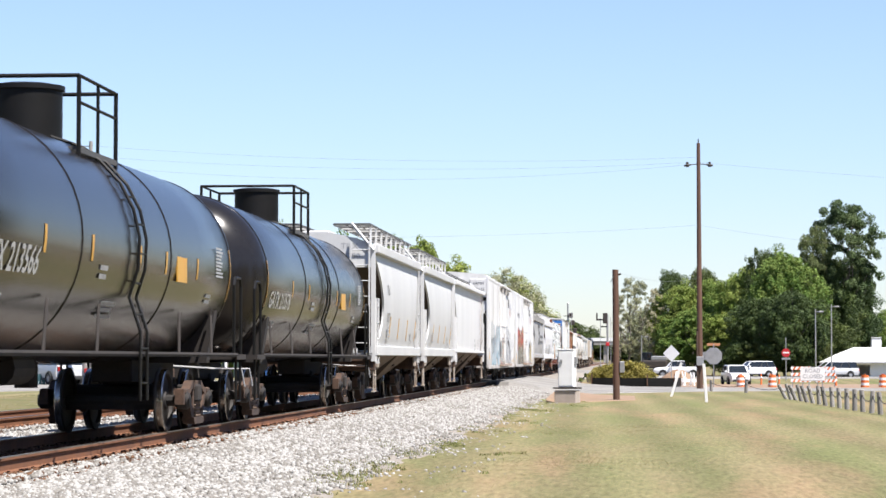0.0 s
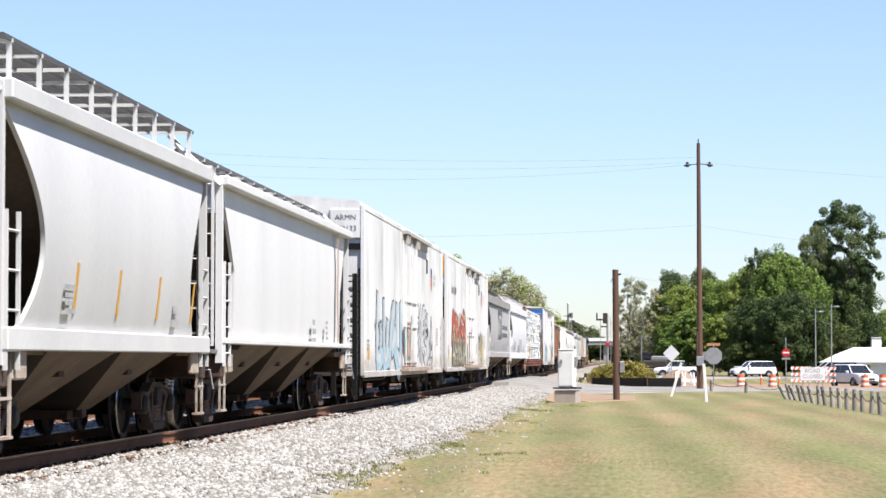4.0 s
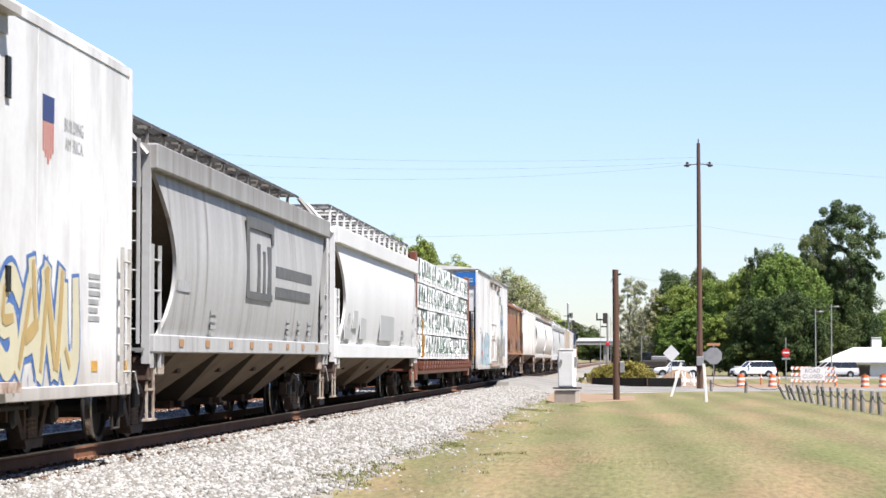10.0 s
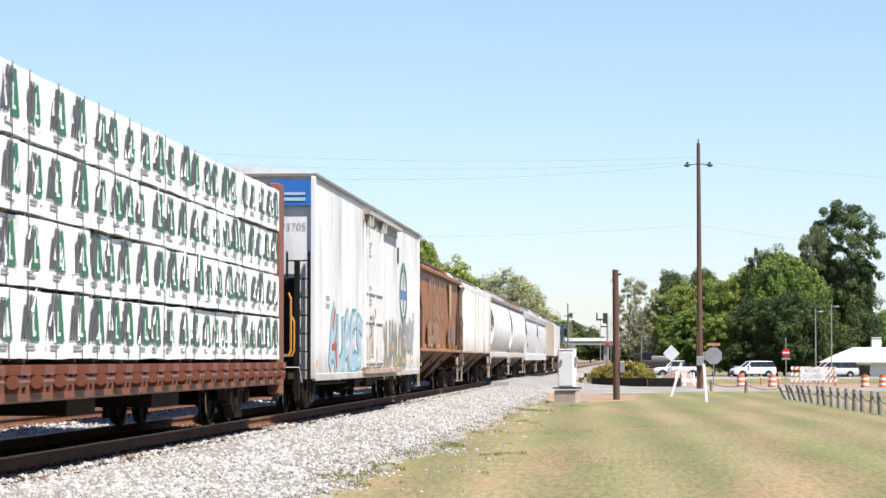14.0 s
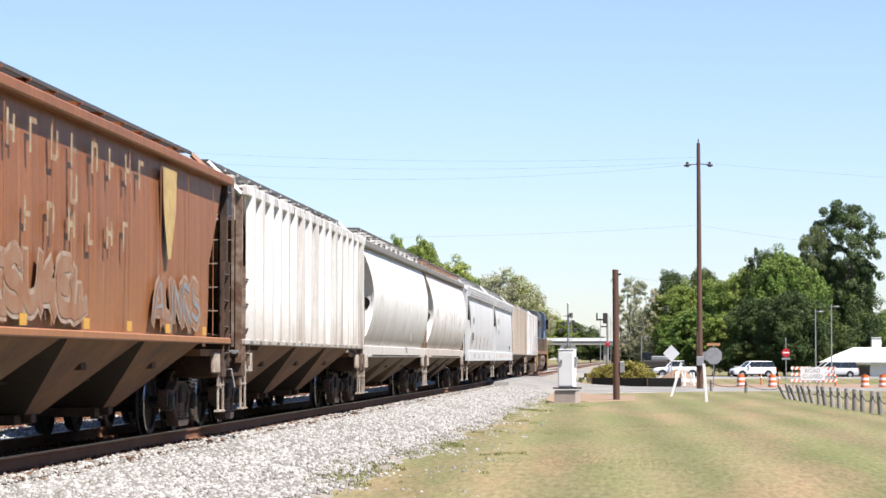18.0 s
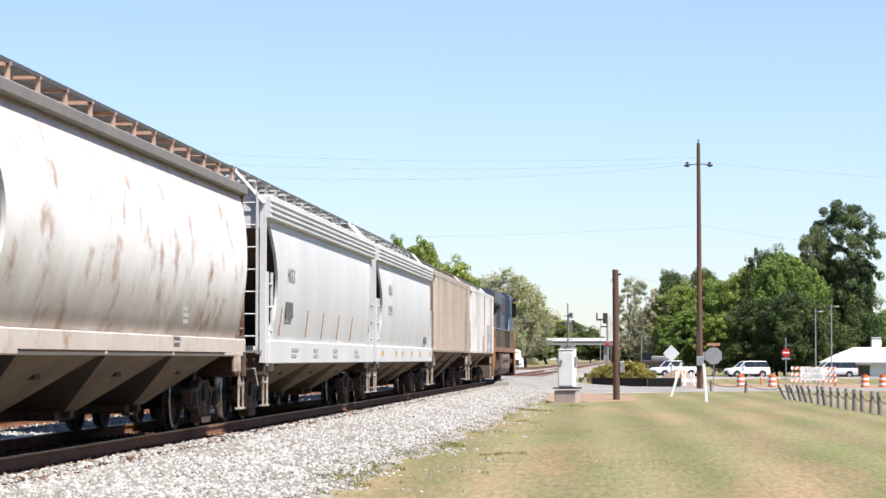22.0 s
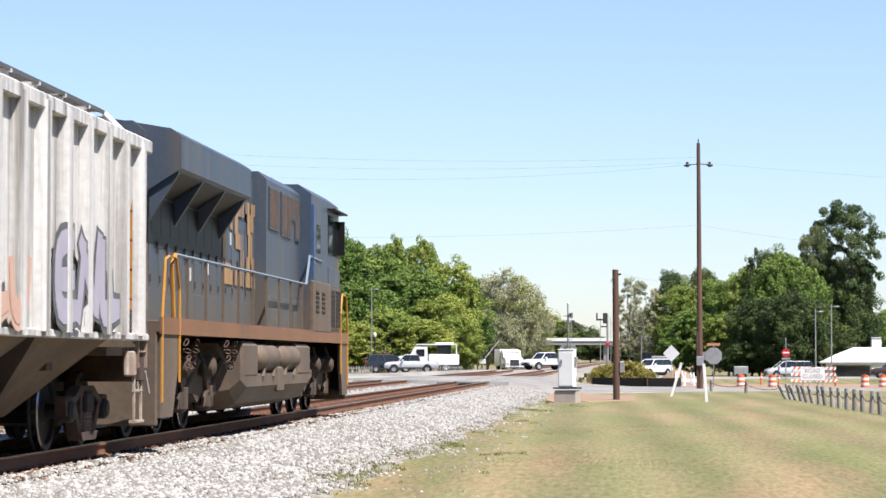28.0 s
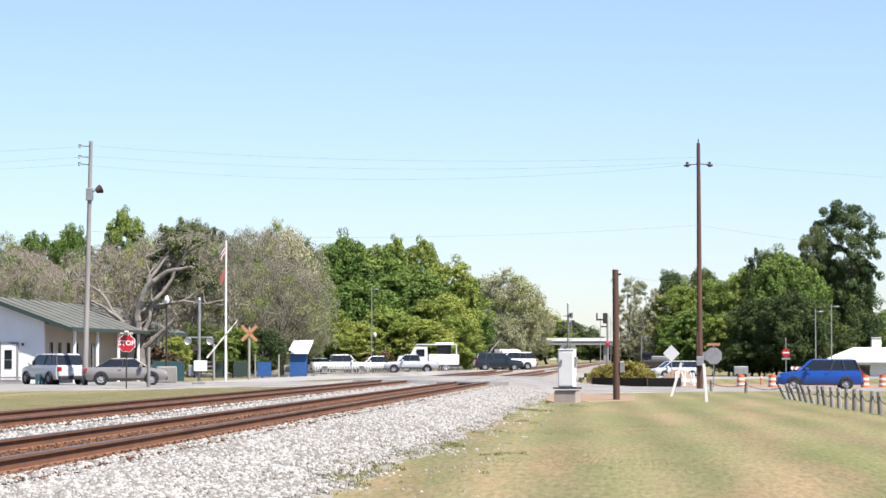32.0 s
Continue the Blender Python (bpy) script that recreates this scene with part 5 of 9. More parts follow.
def refrigerator(y0, number, end_mat, text_z, label):
    car, body, wheels = boxcar_base("refrigerator_car", y0, 11.25, REEFER, label, hw=1.57)
    hw = 1.57
    plug_door(car, hw, -2.2, 1.7, 0.86, 4.16, REEFER, HARD)
    # refrigeration unit grille at the near end, over the end number
    p = part("end_panel", boxes((0.8, 1.5, -11.31, -11.26, 3.75, 4.42), bev=0.02), end_mat, car)
    letters("reporting_mark", "ARMN", 0.17, on_front(1.16, -11.316, 4.22), M["ink"], p)
    letters("car_number", number, 0.17, on_front(1.16, -11.316, 3.97), M["ink"], p)
    part("dark_band", boxes((0.8, 1.5, -11.3, -11.26, 3.5, 3.64)), M["black"] if end_mat is REEFER else REEFER, car)
    g = part("grille_frame", boxes((-1.5, 0.45, -11.33, -11.26, 3.5, 4.45), bev=0.01), REEFER, car)
    for k in range(6):
        part("louvre", boxes((-1.45, 0.4, -11.36, -11.33, 3.56 + k * 0.15, 3.63 + k * 0.15)), M["black"], g)
    part("unit_housing", boxes((-1.5, 1.0, -11.32, -11.26, 0.8, 3.1), bev=0.02), M["black"], car)
    for x in (0.95, 1.42):
        part("end_stanchion", boxes((x - 0.05, x + 0.05, -11.75, -11.65, 0.25, 2.95)), M["black"], car)
    for k in range(8):
        part("end_rung", boxes((0.95, 1.42, -11.71, -11.69, 0.45 + k * 0.33, 0.48 + k * 0.33)), M["black"], car)
    o = letters("side_number", "ARMN " + number, 0.36, on_side(hw + 0.004, -7.9, text_z), M["ink"], car, "black stencilled car number", 0.004)
    shield(car, hw, 7.2, 3.4, 0.5, 0.7)
    letters("slogan", "BUILDING\nAMERICA", 0.2, on_side(hw + 0.004, 8.35, 3.42), M["ink_pale"], car, "faded two-line slogan")
    for y, z, w, r in ((-1.8, 2.9, 0.7, 5), (9.1, 2.0, 0.6, 6), (-10.6, 1.5, 0.7, 3), (4.0, 1.6, 0.6, 4)):
        stencil_bars(car, hw + 0.002, y, z, w, 0.055, r, M["ink_pale"])
    reflectors(car, hw + 0.001, (-11.0, -6.0, -3.0, 3.2, 6.0, 9.4, 11.0), 0.98, 0.3, 0.12, M["reflect"])
    part("yellow_card", boxes((hw, hw + 0.005, -10.5, -10.05, 1.05, 1.4)), M["reflect"], car)
    part("route_board", boxes((hw, hw + 0.03, 5.45, 5.6, 3.55, 3.95)), M["black"], car)
    part("route_board", boxes((hw, hw + 0.03, 5.5, 5.65, 1.7, 1.95)), M["black"], car)
    for k in range(26):
        bolt = part("bolt", boxes((hw + 0.03, hw + 0.05, -0.02, 0.02, 0.74, 0.78)), M["rusty"], body) if k == 0 else share(bolt, pose(0, 0, 0), body)
        bolt.matrix_basis = pose(0, -3 + k * 0.35, 0)
    # side ladder in white by the far corner
    ladder(car, hw + 0.07, 10.75, 0.75, 2.35, 0.4, 5, HARD)
    return car


def box_car(y0):
    car, body, wheels = boxcar_base("box_car", y0, 11.3, REEFER, "white insulated box car with round emblem and graffiti", hw=1.57, category="box car")
    hw = 1.57
    plug_door(car, hw, -3.0, 0.9, 0.86, 4.12, REEFER, HARD)
    part("roof_lip", boxes((-1.62, 1.62, -11.36, 11.36, 4.5, 4.56)), M["ledge"], car)
    p = part("end_panel", boxes((0.75, 1.5, -11.37, -11.3, 3.95, 4.42)), M["blue"], car, "bright blue emblem plate on the car end")
    part("plate_print", boxes((0.85, 1.4, -11.38, -11.37, 4.04, 4.1), (0.85, 1.4, -11.38, -11.37, 4.15, 4.2)), M["skyblue"], p)
    letters("car_number", "793705", 0.2, on_front(1.12, -11.31, 3.55), M["ink_pale"], car)
    stencil_bars(car, hw + 0.002, -9.6, 2.3, 0.9, 0.09, 2, M["ink_pale"])
    part("end_machinery", boxes((-1.5, 1.3, -11.6, -11.3, 0.8, 2.6), bev=0.03), M["black"], car)
    for x in (0.9, 1.3):
        part("end_stanchion", boxes((x - 0.05, x + 0.05, -11.8, -11.7, 0.3, 2.9)), M["black"], car)
    # round emblem
    bm = B()
    for k in range(40):
        a, b = 2 * math.pi * k / 40, 2 * math.pi * (k + 1) / 40
        bm.faces.new([bm.verts.new((hw + 0.004, 6.65 + r * math.cos(q), 2.75 + r * 0.8 * math.sin(q))) for r, q in ((1.05, a), (1.05, b), (0.72, b), (0.72, a))])
    e = part("round_emblem", bm, M["emblem_green"], car, "faded round green and blue emblem")
    part("emblem_bar", boxes((hw, hw + 0.005, 6.0, 7.3, 2.6, 2.85), (hw, hw + 0.004, 6.5, 6.85, 2.25, 3.25)), M["faded_blue"], e)
    for y, z, w, r in ((-2.6, 3.7, 1.0, 4), (-2.4, 2.7, 0.8, 5), (9.3, 2.3, 0.7, 8)):
        stencil_bars(car, hw + 0.064 if y < 0 else hw + 0.002, y, z, w, 0.055, r, M["ink_pale"])
    part("route_board", boxes((hw, hw + 0.03, 5.0, 5.15, 3.5, 3.9)), M["black"], car)
    reflectors(car, hw + 0.001, (-11.0, -7.0, 3.5, 6.2, 9.2, 10.9), 0.98, 0.3, 0.12, M["reflect"])
    graffiti(car, hw, 1.0, 7.4, 0.74, 1.95, M["spray_grey"], M["spray_cream"], 31, 6, (M["spray_gold"],))
    graffiti(car, hw, 7.6, 9.4, 1.2, 2.0, M["ink_pale"], M["ink_pale"], 32, 3)
    graffiti(car, hw, -9.0, -3.3, 0.8, 2.0, M["skyblue"], M["spray_teal"], 33, 5, (M["spray_red"], M["spray_white"]))
    return car


M["emblem_green"] = mat("faded_green_emblem", (0.06, 0.13, 0.085), 0.6)
M["faded_blue"] = mat("faded_blue_emblem", (0.055, 0.13, 0.33), 0.6)


def centre_beam(y0):
    """Centre-beam flat car with bulkheads; the lumber packs on it are things of their own."""
    car, wheels = start_car("centre_beam_flat_car", y0, "red oxide centre-beam flat car with tall bulkheads", "flat car")
    half = 11.1
    part("deck", boxes((-1.45, 1.45, -half, half, 0.88, 1.0), bev=0.01), OXIDE, car)
    for s in (-1, 1):
        part("side_sill", boxes((s * 1.42 - 0.06, s * 1.42 + 0.06, -half, half, 0.62, 0.98), bev=0.02), OXIDE, car)
        bh = part("bulkhead", boxes((-1.4, 1.4, s * half - 0.12, s * half + 0.12, 0.7, 4.05), bev=0.02), OXIDE, car)
        for x in (-1.37, 1.37, -0.6, 0.6):
            part("bulkhead_post", boxes((x - 0.1, x + 0.1, s * half - 0.28, s * half + 0.28, 0.45, 4.1), bev=0.02), OXIDE, bh)
        for z in (1.3, 2.1, 2.9, 3.7):
            part("bulkhead_beam", boxes((-1.4, 1.4, s * half + s * 0.12 - 0.07, s * half + s * 0.12 + 0.07, z - 0.08, z + 0.08)), OXIDE, bh)
        bm = B()
        pipe(bm, [(1.62, s * half - 0.2, 1.1), (1.66, s * half - 0.2, 1.2), (1.66, s * half - 0.2, 2.1), (1.62, s * half - 0.2, 2.2)], 0.02)
        part("grab_iron", bm, M["yellow"], bh)
        bm = B()
        pipe(bm, [(1.62, s * half + 0.2, 1.1), (1.66, s * half + 0.2, 1.2), (1.66, s * half + 0.2, 1.7), (1.62, s * half + 0.2, 1.8)], 0.02)
        part("grab_iron", bm, M["yellow"], bh)
        coupler(car, s * (half + 0.3))
    part("centre_beam", boxes((-0.15, 0.15, -half, half, 3.9, 4.1)), OXIDE, car)
    for k in range(16):
        y = -half + 0.8 + k * (2 * half - 1.6) / 15
        part("beam_post", boxes((-0.12, 0.12, y - 0.06, y + 0.06, 1.0, 3.9)), OXIDE, car)
    winch = None
    for k in range(22):
        y = -half + 0.7 + k * 0.985
        if winch is None:
            bm = boxes((1.46, 1.62, -0.16, -0.1, 0.72, 0.98), (1.46, 1.62, 0.1, 0.16, 0.72, 0.98), (1.46, 1.64, -0.2, 0.2, 0.9, 1.0))
            tube(bm, (1.56, -0.22, 0.83), (1.56, 0.22, 0.83), 0.07, n=10)
            winch = part("strap_winch", bm, OXIDE, car)
            winch.matrix_basis = pose(0, y, 0)
        else:
            share(winch, pose(0, y, 0), car)
    part("underframe", boxes((-0.25, 0.25, -half, half, 0.55, 0.88), (-1.0, 1.0, -3, -1.5, 0.4, 0.7), (-0.9, 1.0, 2, 4, 0.4, 0.7)), M["grime"], car)
    truck(car, -half + 2.3, wheels)
    truck(car, half - 2.3, wheels)
    # lumber packs: rows of four on either side of the beam
    rnd = random.Random(5)
    edges = [-10.8, -7.1, -3.9, -1.45, 2.4, 6.6, 10.8]
    for side in (1, -1):
        for k in range(6):
            for tier in range(4):
                pack = thing("lumber_pack", pose(TX, y0, ZR), "lumber pack in white printed wrap on the flat car", "lumber pack", "lumber packs on the flat car")
                a, b = edges[k] + 0.02, edges[k + 1] - 0.02
                z0, z1 = 1.06 + tier * 0.735, 1.06 + tier * 0.735 + 0.69
                dx = rnd.uniform(-0.03, 0.03)
                x0, x1 = (0.2, 1.46 + dx) if side > 0 else (-1.46 - dx, -0.2)
                bm = B()
                box(bm, x0, x1, a, b, z0, z1)
                bmesh.ops.subdivide_edges(bm, edges=bm.edges[:], cuts=9 if side > 0 else 3, use_grid_fill=True)
                for v in bm.verts:         # slack, wrinkled wrap
                    u = Vector((v.co.x * 2, v.co.y * 1.5 + 7 * tier, v.co.z * 5 + 3 * k))
                    v.co += Vector((noise.noise(u) * 0.008, noise.noise(u * 0.7) * 0.02, noise.noise(u + Vector((9, 0, 0))) * 0.02))
                part("wrap", bm, M["wrap"], pack)
                for e in (a + 0.45, b - 0.45):
                    part("dunnage", boxes((x0 + 0.05, x1 - 0.05, e - 0.05, e + 0.05, z0 - 0.045, z0)), M["greywood"], pack)
                if side > 0:
                    n = max(2, round((b - a) / 0.92))
                    for j in range(n):
                        c = a + (j + 0.5) * (b - a) / n + rnd.uniform(-0.13, 0.13)
                        big = rnd.uniform(0.9, 1.2)
                        bm = B()
                        bm.faces.new([bm.verts.new((x1 + 0.011, c + u * big, z0 + 0.18 + v * big)) for u, v in ((-0.04, 0), (0.34, 0), (0.21, 0.43), (0.09, 0.43))])
                        pr = part("green_print", bm, M["green_print"], pack)
                        bm = B()
                        for q in range(3):
                            o = -0.36 + q * 0.115
                            bm.faces.new([bm.verts.new((x1 + 0.0115, c + (o + u) * big, z0 + 0.2 + v * big)) for u, v in ((0, 0), (0.085, 0), (0.185, 0.42 - 0.1 * (q == 0)), (0.1, 0.42 - 0.1 * (q == 0)))])
                        part("dark_print", bm, M["ink"], pack)
                        part("white_print", boxes((x1 + 0.012, x1 + 0.014, c + 0.07, c + 0.11, z0 + 0.24, z0 + 0.5), (x1 + 0.012, x1 + 0.014, c + 0.11, c + 0.2, z0 + 0.24, z0 + 0.28)), M["white"], pr)
                        stencil_bars(pack, x1 + 0.006, c - 0.2, z0 + 0.15, 0.42, 0.022, 2, M["ink_pale"], "small_print")
                        # puckers and folds of the loose wrap
                        for q in range(3):
                            u, zz = c + rnd.uniform(-0.4, 0.4), rnd.uniform(z0 + 0.08, z1 - 0.2)
                            bm = B()
                            tube(bm, (x1 + 0.004, u, zz), (x1 + 0.006, u + rnd.uniform(-0.12, 0.2), zz + rnd.uniform(0.12, 0.32)), 0.022, 0.004, 5)
                            part("fold", bm, M["wrap"], pack)
                    for y in (a + 0.35, (a + b) / 2, b - 0.35):
                        part("strap", boxes((x1 + 0.009, x1 + 0.013, y - 0.012, y + 0.012, z0 - 0.02, z1 + 0.02)), M["ink"], pack)
                TRAIN.append((pack, y0, []))
    return car


# ---- locomotive: radiator end towards the camera, cab at the far end ----
LOCO = paint("faded_dark_blue_paint", (0.026, 0.043, 0.07), (0.05, 0.062, 0.078), dirt=(0.085, 0.072, 0.058), amount=0.52, rough=0.45, ds=0.7, scale=1.4, streak=3.0)
dusty(LOCO, 1.5, 2.8, (0.085, 0.068, 0.05), (1, 1.2, 0.6))
DUST = paint("brown_dusted_paint", (0.125, 0.09, 0.062), (0.075, 0.054, 0.039), dirt=(0.03, 0.022, 0.017), amount=0.36, rough=0.7)
TRUCK_DUST = paint("brown_caked_truck_dust", (0.085, 0.055, 0.036), (0.032, 0.022, 0.016), dirt=(0.014, 0.011, 0.009), amount=0.5, rough=0.8, scale=2.5, ds=2.0)
ORANGE_REAR = paint("orange_rear_paint", (0.39, 0.182, 0.0325), (0.325, 0.15, 0.0325), amount=0.2)
STRIPE = paint("grimy_orange_stripe", (0.195, 0.0845, 0.0325), (0.13, 0.0618, 0.0325), dirt=(0.065, 0.039, 0.026), amount=0.3)
GOLD = paint("faded_yellow_lettering", (0.33, 0.2, 0.078), (0.25, 0.135, 0.06), dirt=(0.06, 0.066, 0.078), amount=0.62, ds=1.6, streak=3.0)


def loco_truck(car, y, wheels):
    t = part("truck", boxes((-0.9, 0.9, -2.6, 2.6, 0.62, 0.85), bev=0.04), TRUCK_DUST, car)
    t.matrix_basis = pose(0, y, 0)
    tagged(t, "three-axle locomotive truck caked in brown dust")
    for s in (1, -1):
        x0, x1 = (0.95, 1.15) if s > 0 else (-1.15, -0.95)
        bm = B()
        prism(bm, [(-2.9, 0.62), (-2.6, 0.9), (2.6, 0.9), (2.9, 0.62), (2.7, 0.5), (1.6, 0.56), (1.2, 0.42), (0.8, 0.56), (-0.8, 0.56), (-1.2, 0.42), (-1.6, 0.56), (-2.7, 0.5)], "x", x0, x1)
        part("sideframe", bm, TRUCK_DUST, t)
        for e in (-2.07, 0, 2.07):
            part("axle_box", boxes((min(x0, x0 + s * 0.26), max(x0, x0 + s * 0.26), e - 0.2, e + 0.2, 0.3, 0.7), bev=0.05), TRUCK_DUST, t)
            bm = B()
            tube(bm, (x0 + s * 0.1, e + 0.3, 0.5), (x0 + s * 0.32, e + 0.55, 1.05), 0.06, n=8)
            part("damper", bm, TRUCK_DUST, t)
            bm = B()
            lathe(bm, [(0.02, 0), (0.15, 0.0), (0.17, 0.1), (0.15, 0.22), (0.08, 0.26), (0.02, 0.27)], 14, Matrix.Translation((x1 if s > 0 else x0, e - 0.75, 0.95)) @ Matrix.Rotation(radians(90 * s), 4, "Y"))
            part("brake_cylinder", bm, TRUCK_DUST, t, smooth=True)
            bm = B()
            pipe(bm, [(x0 + s * 0.25, e - 0.55, 0.95), (x0 + s * 0.25, e - 0.35, 0.6), (x0 + s * 0.2, e - 0.5, 0.35)], 0.04)
            part("brake_rigging", bm, TRUCK_DUST, t)
    for e in (-2.07, 0, 2.07):
        w = child("wheelset", LOCO_WHEEL, t, pose(0, e, 0.533))
        wheels.append((w, pose(0, e, 0.533), 0.533))


LOCO_WHEEL = wheelset_mesh(0.533)


def locomotive(y0):
    car, wheels = start_car("locomotive", y0, "dark blue diesel locomotive with faded yellow lettering, dusty", "locomotive")
    rear, front = -10.7, 10.05
    # frame and deck
    part("deck", boxes((-1.5, 1.5, rear, front, 1.4, 1.56), bev=0.01), DUST, car)
    for s in (1, -1):
        part("sill_stripe", boxes((s * 1.5 - 0.012, s * 1.5 + 0.012, rear, front, 1.38, 1.6)), STRIPE, car)
    part("centre_frame", boxes((-0.6, 0.6, rear, front, 0.95, 1.4)), M["grime"], car)
    # hood
    bm = B()
    prism(bm, [(-1.02, 1.56), (1.02, 1.56), (1.02, 4.12), (0.85, 4.26), (-0.85, 4.26), (-1.02, 4.12)], "y", -9.4, 0.6)
    hood = part("hood", bm, LOCO, car)
    y = -9.2
    k = 0
    while y < 0.3:
        d = part("hood_door", boxes((1.02, 1.045, y, y + 0.62, 1.75, 3.35), bev=0.008), LOCO, hood)
        part("latch", boxes((1.045, 1.075, y + 0.5, y + 0.55, 2.5, 2.66)), M["steel"], d)
        part("hinge", boxes((1.045, 1.06, y + 0.02, y + 0.07, 2.1, 2.2)), M["steel"], d)
        y += 0.68
        k += 1
    for k in range(8):
        part("intake_screen", boxes((1.045, 1.055, -9.1 + k * 0.68, -8.68 + k * 0.68, 2.75, 3.2)), M["black"], hood)
    for y, z in ((-4.7, 2.35), (-0.75, 3.0), (-2.6, 2.9), (-6.2, 2.2), (-0.3, 2.2)):
        part("data_plate", boxes((1.046, 1.058, y, y + 0.09, z, z + 0.2)), M["ink_white"], hood)
    # radiator wings
    bm = B()
    prism(bm, [(-1.5, 3.62), (-1.0, 3.3), (1.0, 3.3), (1.5, 3.62), (1.5, 4.06), (1.35, 4.16), (0.3, 4.34), (-0.3, 4.34), (-1.35, 4.16), (-1.5, 4.06)], "y", -9.3, -3.3)
    rad = part("radiator_housing", bm, LOCO, car)
    for s in (1, -1):
        bm = B()
        prism(bm, [(s * 1.03, 3.28), (s * 1.44, 3.56), (s * 1.44, 3.6), (s * 1.03, 3.32)], "y", -9.2, -3.4)
        part("radiator_intake", bm, M["black"], rad)
        for y in (-9.2, -7.4, -5.5, -3.6):
            bm = B()
            prism(bm, [(s * 1.03, 2.9), (s * 1.45, 3.55), (s * 1.45, 3.63), (s * 1.03, 3.32)], "y", y - 0.05, y + 0.05)
            part("bracket", bm, LOCO, rad)
    # blower section with screens, behind the cab
    bm = B()
    prism(bm, [(-1.25, 1.56), (1.25, 1.56), (1.25, 4.16), (1.1, 4.3), (-1.1, 4.3), (-1.25, 4.16)], "y", 0.0, 4.3)
    aux = part("blower_section", bm, LOCO, car)
    for y, w, z0, z1 in ((0.3, 1.0, 3.35, 4.02), (1.75, 0.55, 3.3, 4.02), (2.45, 0.45, 3.3, 4.02), (3.05, 0.35, 3.65, 4.02), (3.55, 0.4, 3.3, 4.02)):
        f = part("screen_frame", boxes((1.25, 1.28, y - 0.04, y + w + 0.04, z0 - 0.04, z1 + 0.04), bev=0.008), LOCO, aux)
        part("screen", boxes((1.28, 1.285, y, y + w, z0, z1)), M["rusty"], f)
    part("roof_vent", boxes((-0.8, 0.8, -2.4, 0.0, 4.24, 4.36), bev=0.03), LOCO, car)
    bm = B()
    tube(bm, (0.2, 3.6, 4.3), (0.2, 3.6, 4.47), 0.07)
    tube(bm, (-0.2, 3.9, 4.3), (-0.2, 3.9, 4.5), 0.04)
    tube(bm, (0.15, 3.6, 4.47), (0.15, 4.1, 4.47), 0.06, 0.03)
    part("horn", bm, M["steel"], car)
    # cab and nose
    bm = B()
    rings = []
    for y, w, zt, zs in ((4.3, 1.46, 4.38, 4.2), (8.5, 1.46, 4.38, 4.2), (8.92, 1.43, 4.3, 4.1), (9.02, 1.4, 3.5, 3.38), (9.8, 1.3, 3.08, 2.95), (9.95, 1.2, 2.9, 2.75)):
        rings.append([(-w, y, 1.56), (w, y, 1.56), (w, y, zs), (w - 0.25, y, zt), (-w + 0.25, y, zt), (-w, y, zs)])
    loft(bm, rings)
    cab = part("cab", bm, LOCO, car)
    door = part("cab_door", boxes((1.46, 1.485, 4.45, 5.75, 1.62, 3.9), bev=0.01), LOCO, cab)
    part("door_window", boxes((1.485, 1.49, 4.9, 5.5, 3.1, 3.65), bev=0.002), M["window"], door)
    part("door_edge", boxes((1.462, 1.5, 4.4, 4.48, 1.6, 4.0)), M["blue_trim"], cab)
    for a, b in ((6.9, 7.65), (7.73, 8.45)):
        part("side_window", boxes((1.46, 1.475, a, b, 3.15, 3.95), bev=0.003), M["glass"], cab)
    part("sun_visor", boxes((1.42, 1.62, 6.8, 8.95, 4.04, 4.07)), M["black"], cab)
    for y in (4.6, 5.5):
        for k in range(5):
            part("vent_slot", boxes((1.52, 1.532, y, y + 0.45, 1.95 + k * 0.09, 1.99 + k * 0.09)), M["black"], cab)
    part("battery_box", boxes((1.2, 1.52, 4.3, 6.95, 1.58, 2.55), bev=0.015), DUST, cab, "dusty battery box under the cab")
    for a in (6.95, 7.95):
        g = part("grille_frame", boxes((1.46, 1.49, a, a + 0.9, 1.66, 2.5), bev=0.008), DUST, cab)
        for k in range(9):
            part("slat", boxes((1.49, 1.503, a + 0.06, a + 0.84, 1.72 + k * 0.085, 1.765 + k * 0.085)), M["black"], g)
    part("lower_panel", boxes((1.3, 1.42, 8.9, 9.4, 1.58, 2.5), bev=0.01), LOCO, cab)
    part("lower_panel", boxes((1.4, 1.468, 6.9, 8.85, 2.5, 2.9), bev=0.01), LOCO, cab)
    for y in (8.95, 9.2):
        part("faded_stencil", boxes((1.42, 1.426, y, y + 0.16, 1.75, 1.98), (1.42, 1.426, y, y + 0.16, 2.1, 2.25)), GOLD, cab)
    letters("cab_number", "04", 0.42, on_side(1.472, 8.4, 2.98), GOLD, cab, "faded yellow cab number")
    part("mirror_arm", boxes((1.46, 1.6, 8.55, 8.6, 3.2, 3.9)), M["black"], cab)
    # dust-caked lower hood, dark radiator recess, yellow rear end
    part("lower_panel", boxes((1.02, 1.05, -9.58, -0.02, 1.57, 2.02), bev=0.008), LOCO, hood)
    part("lower_panel", boxes((1.25, 1.27, 0.02, 4.28, 1.57, 2.15), bev=0.008), LOCO, aux)
    # black panel standing in for the louvres and the shade below the wing
    part("radiator_screen", boxes((1.02, 1.052, -9.3, -3.5, 2.62, 3.26)), M["black"], hood)
    part("rear_panel", boxes((0.3, 1.0, -9.66, -9.6, 1.7, 3.2), bev=0.01), ORANGE_REAR, hood, "orange-yellow rear end panel")
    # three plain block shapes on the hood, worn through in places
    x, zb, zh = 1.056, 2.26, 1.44
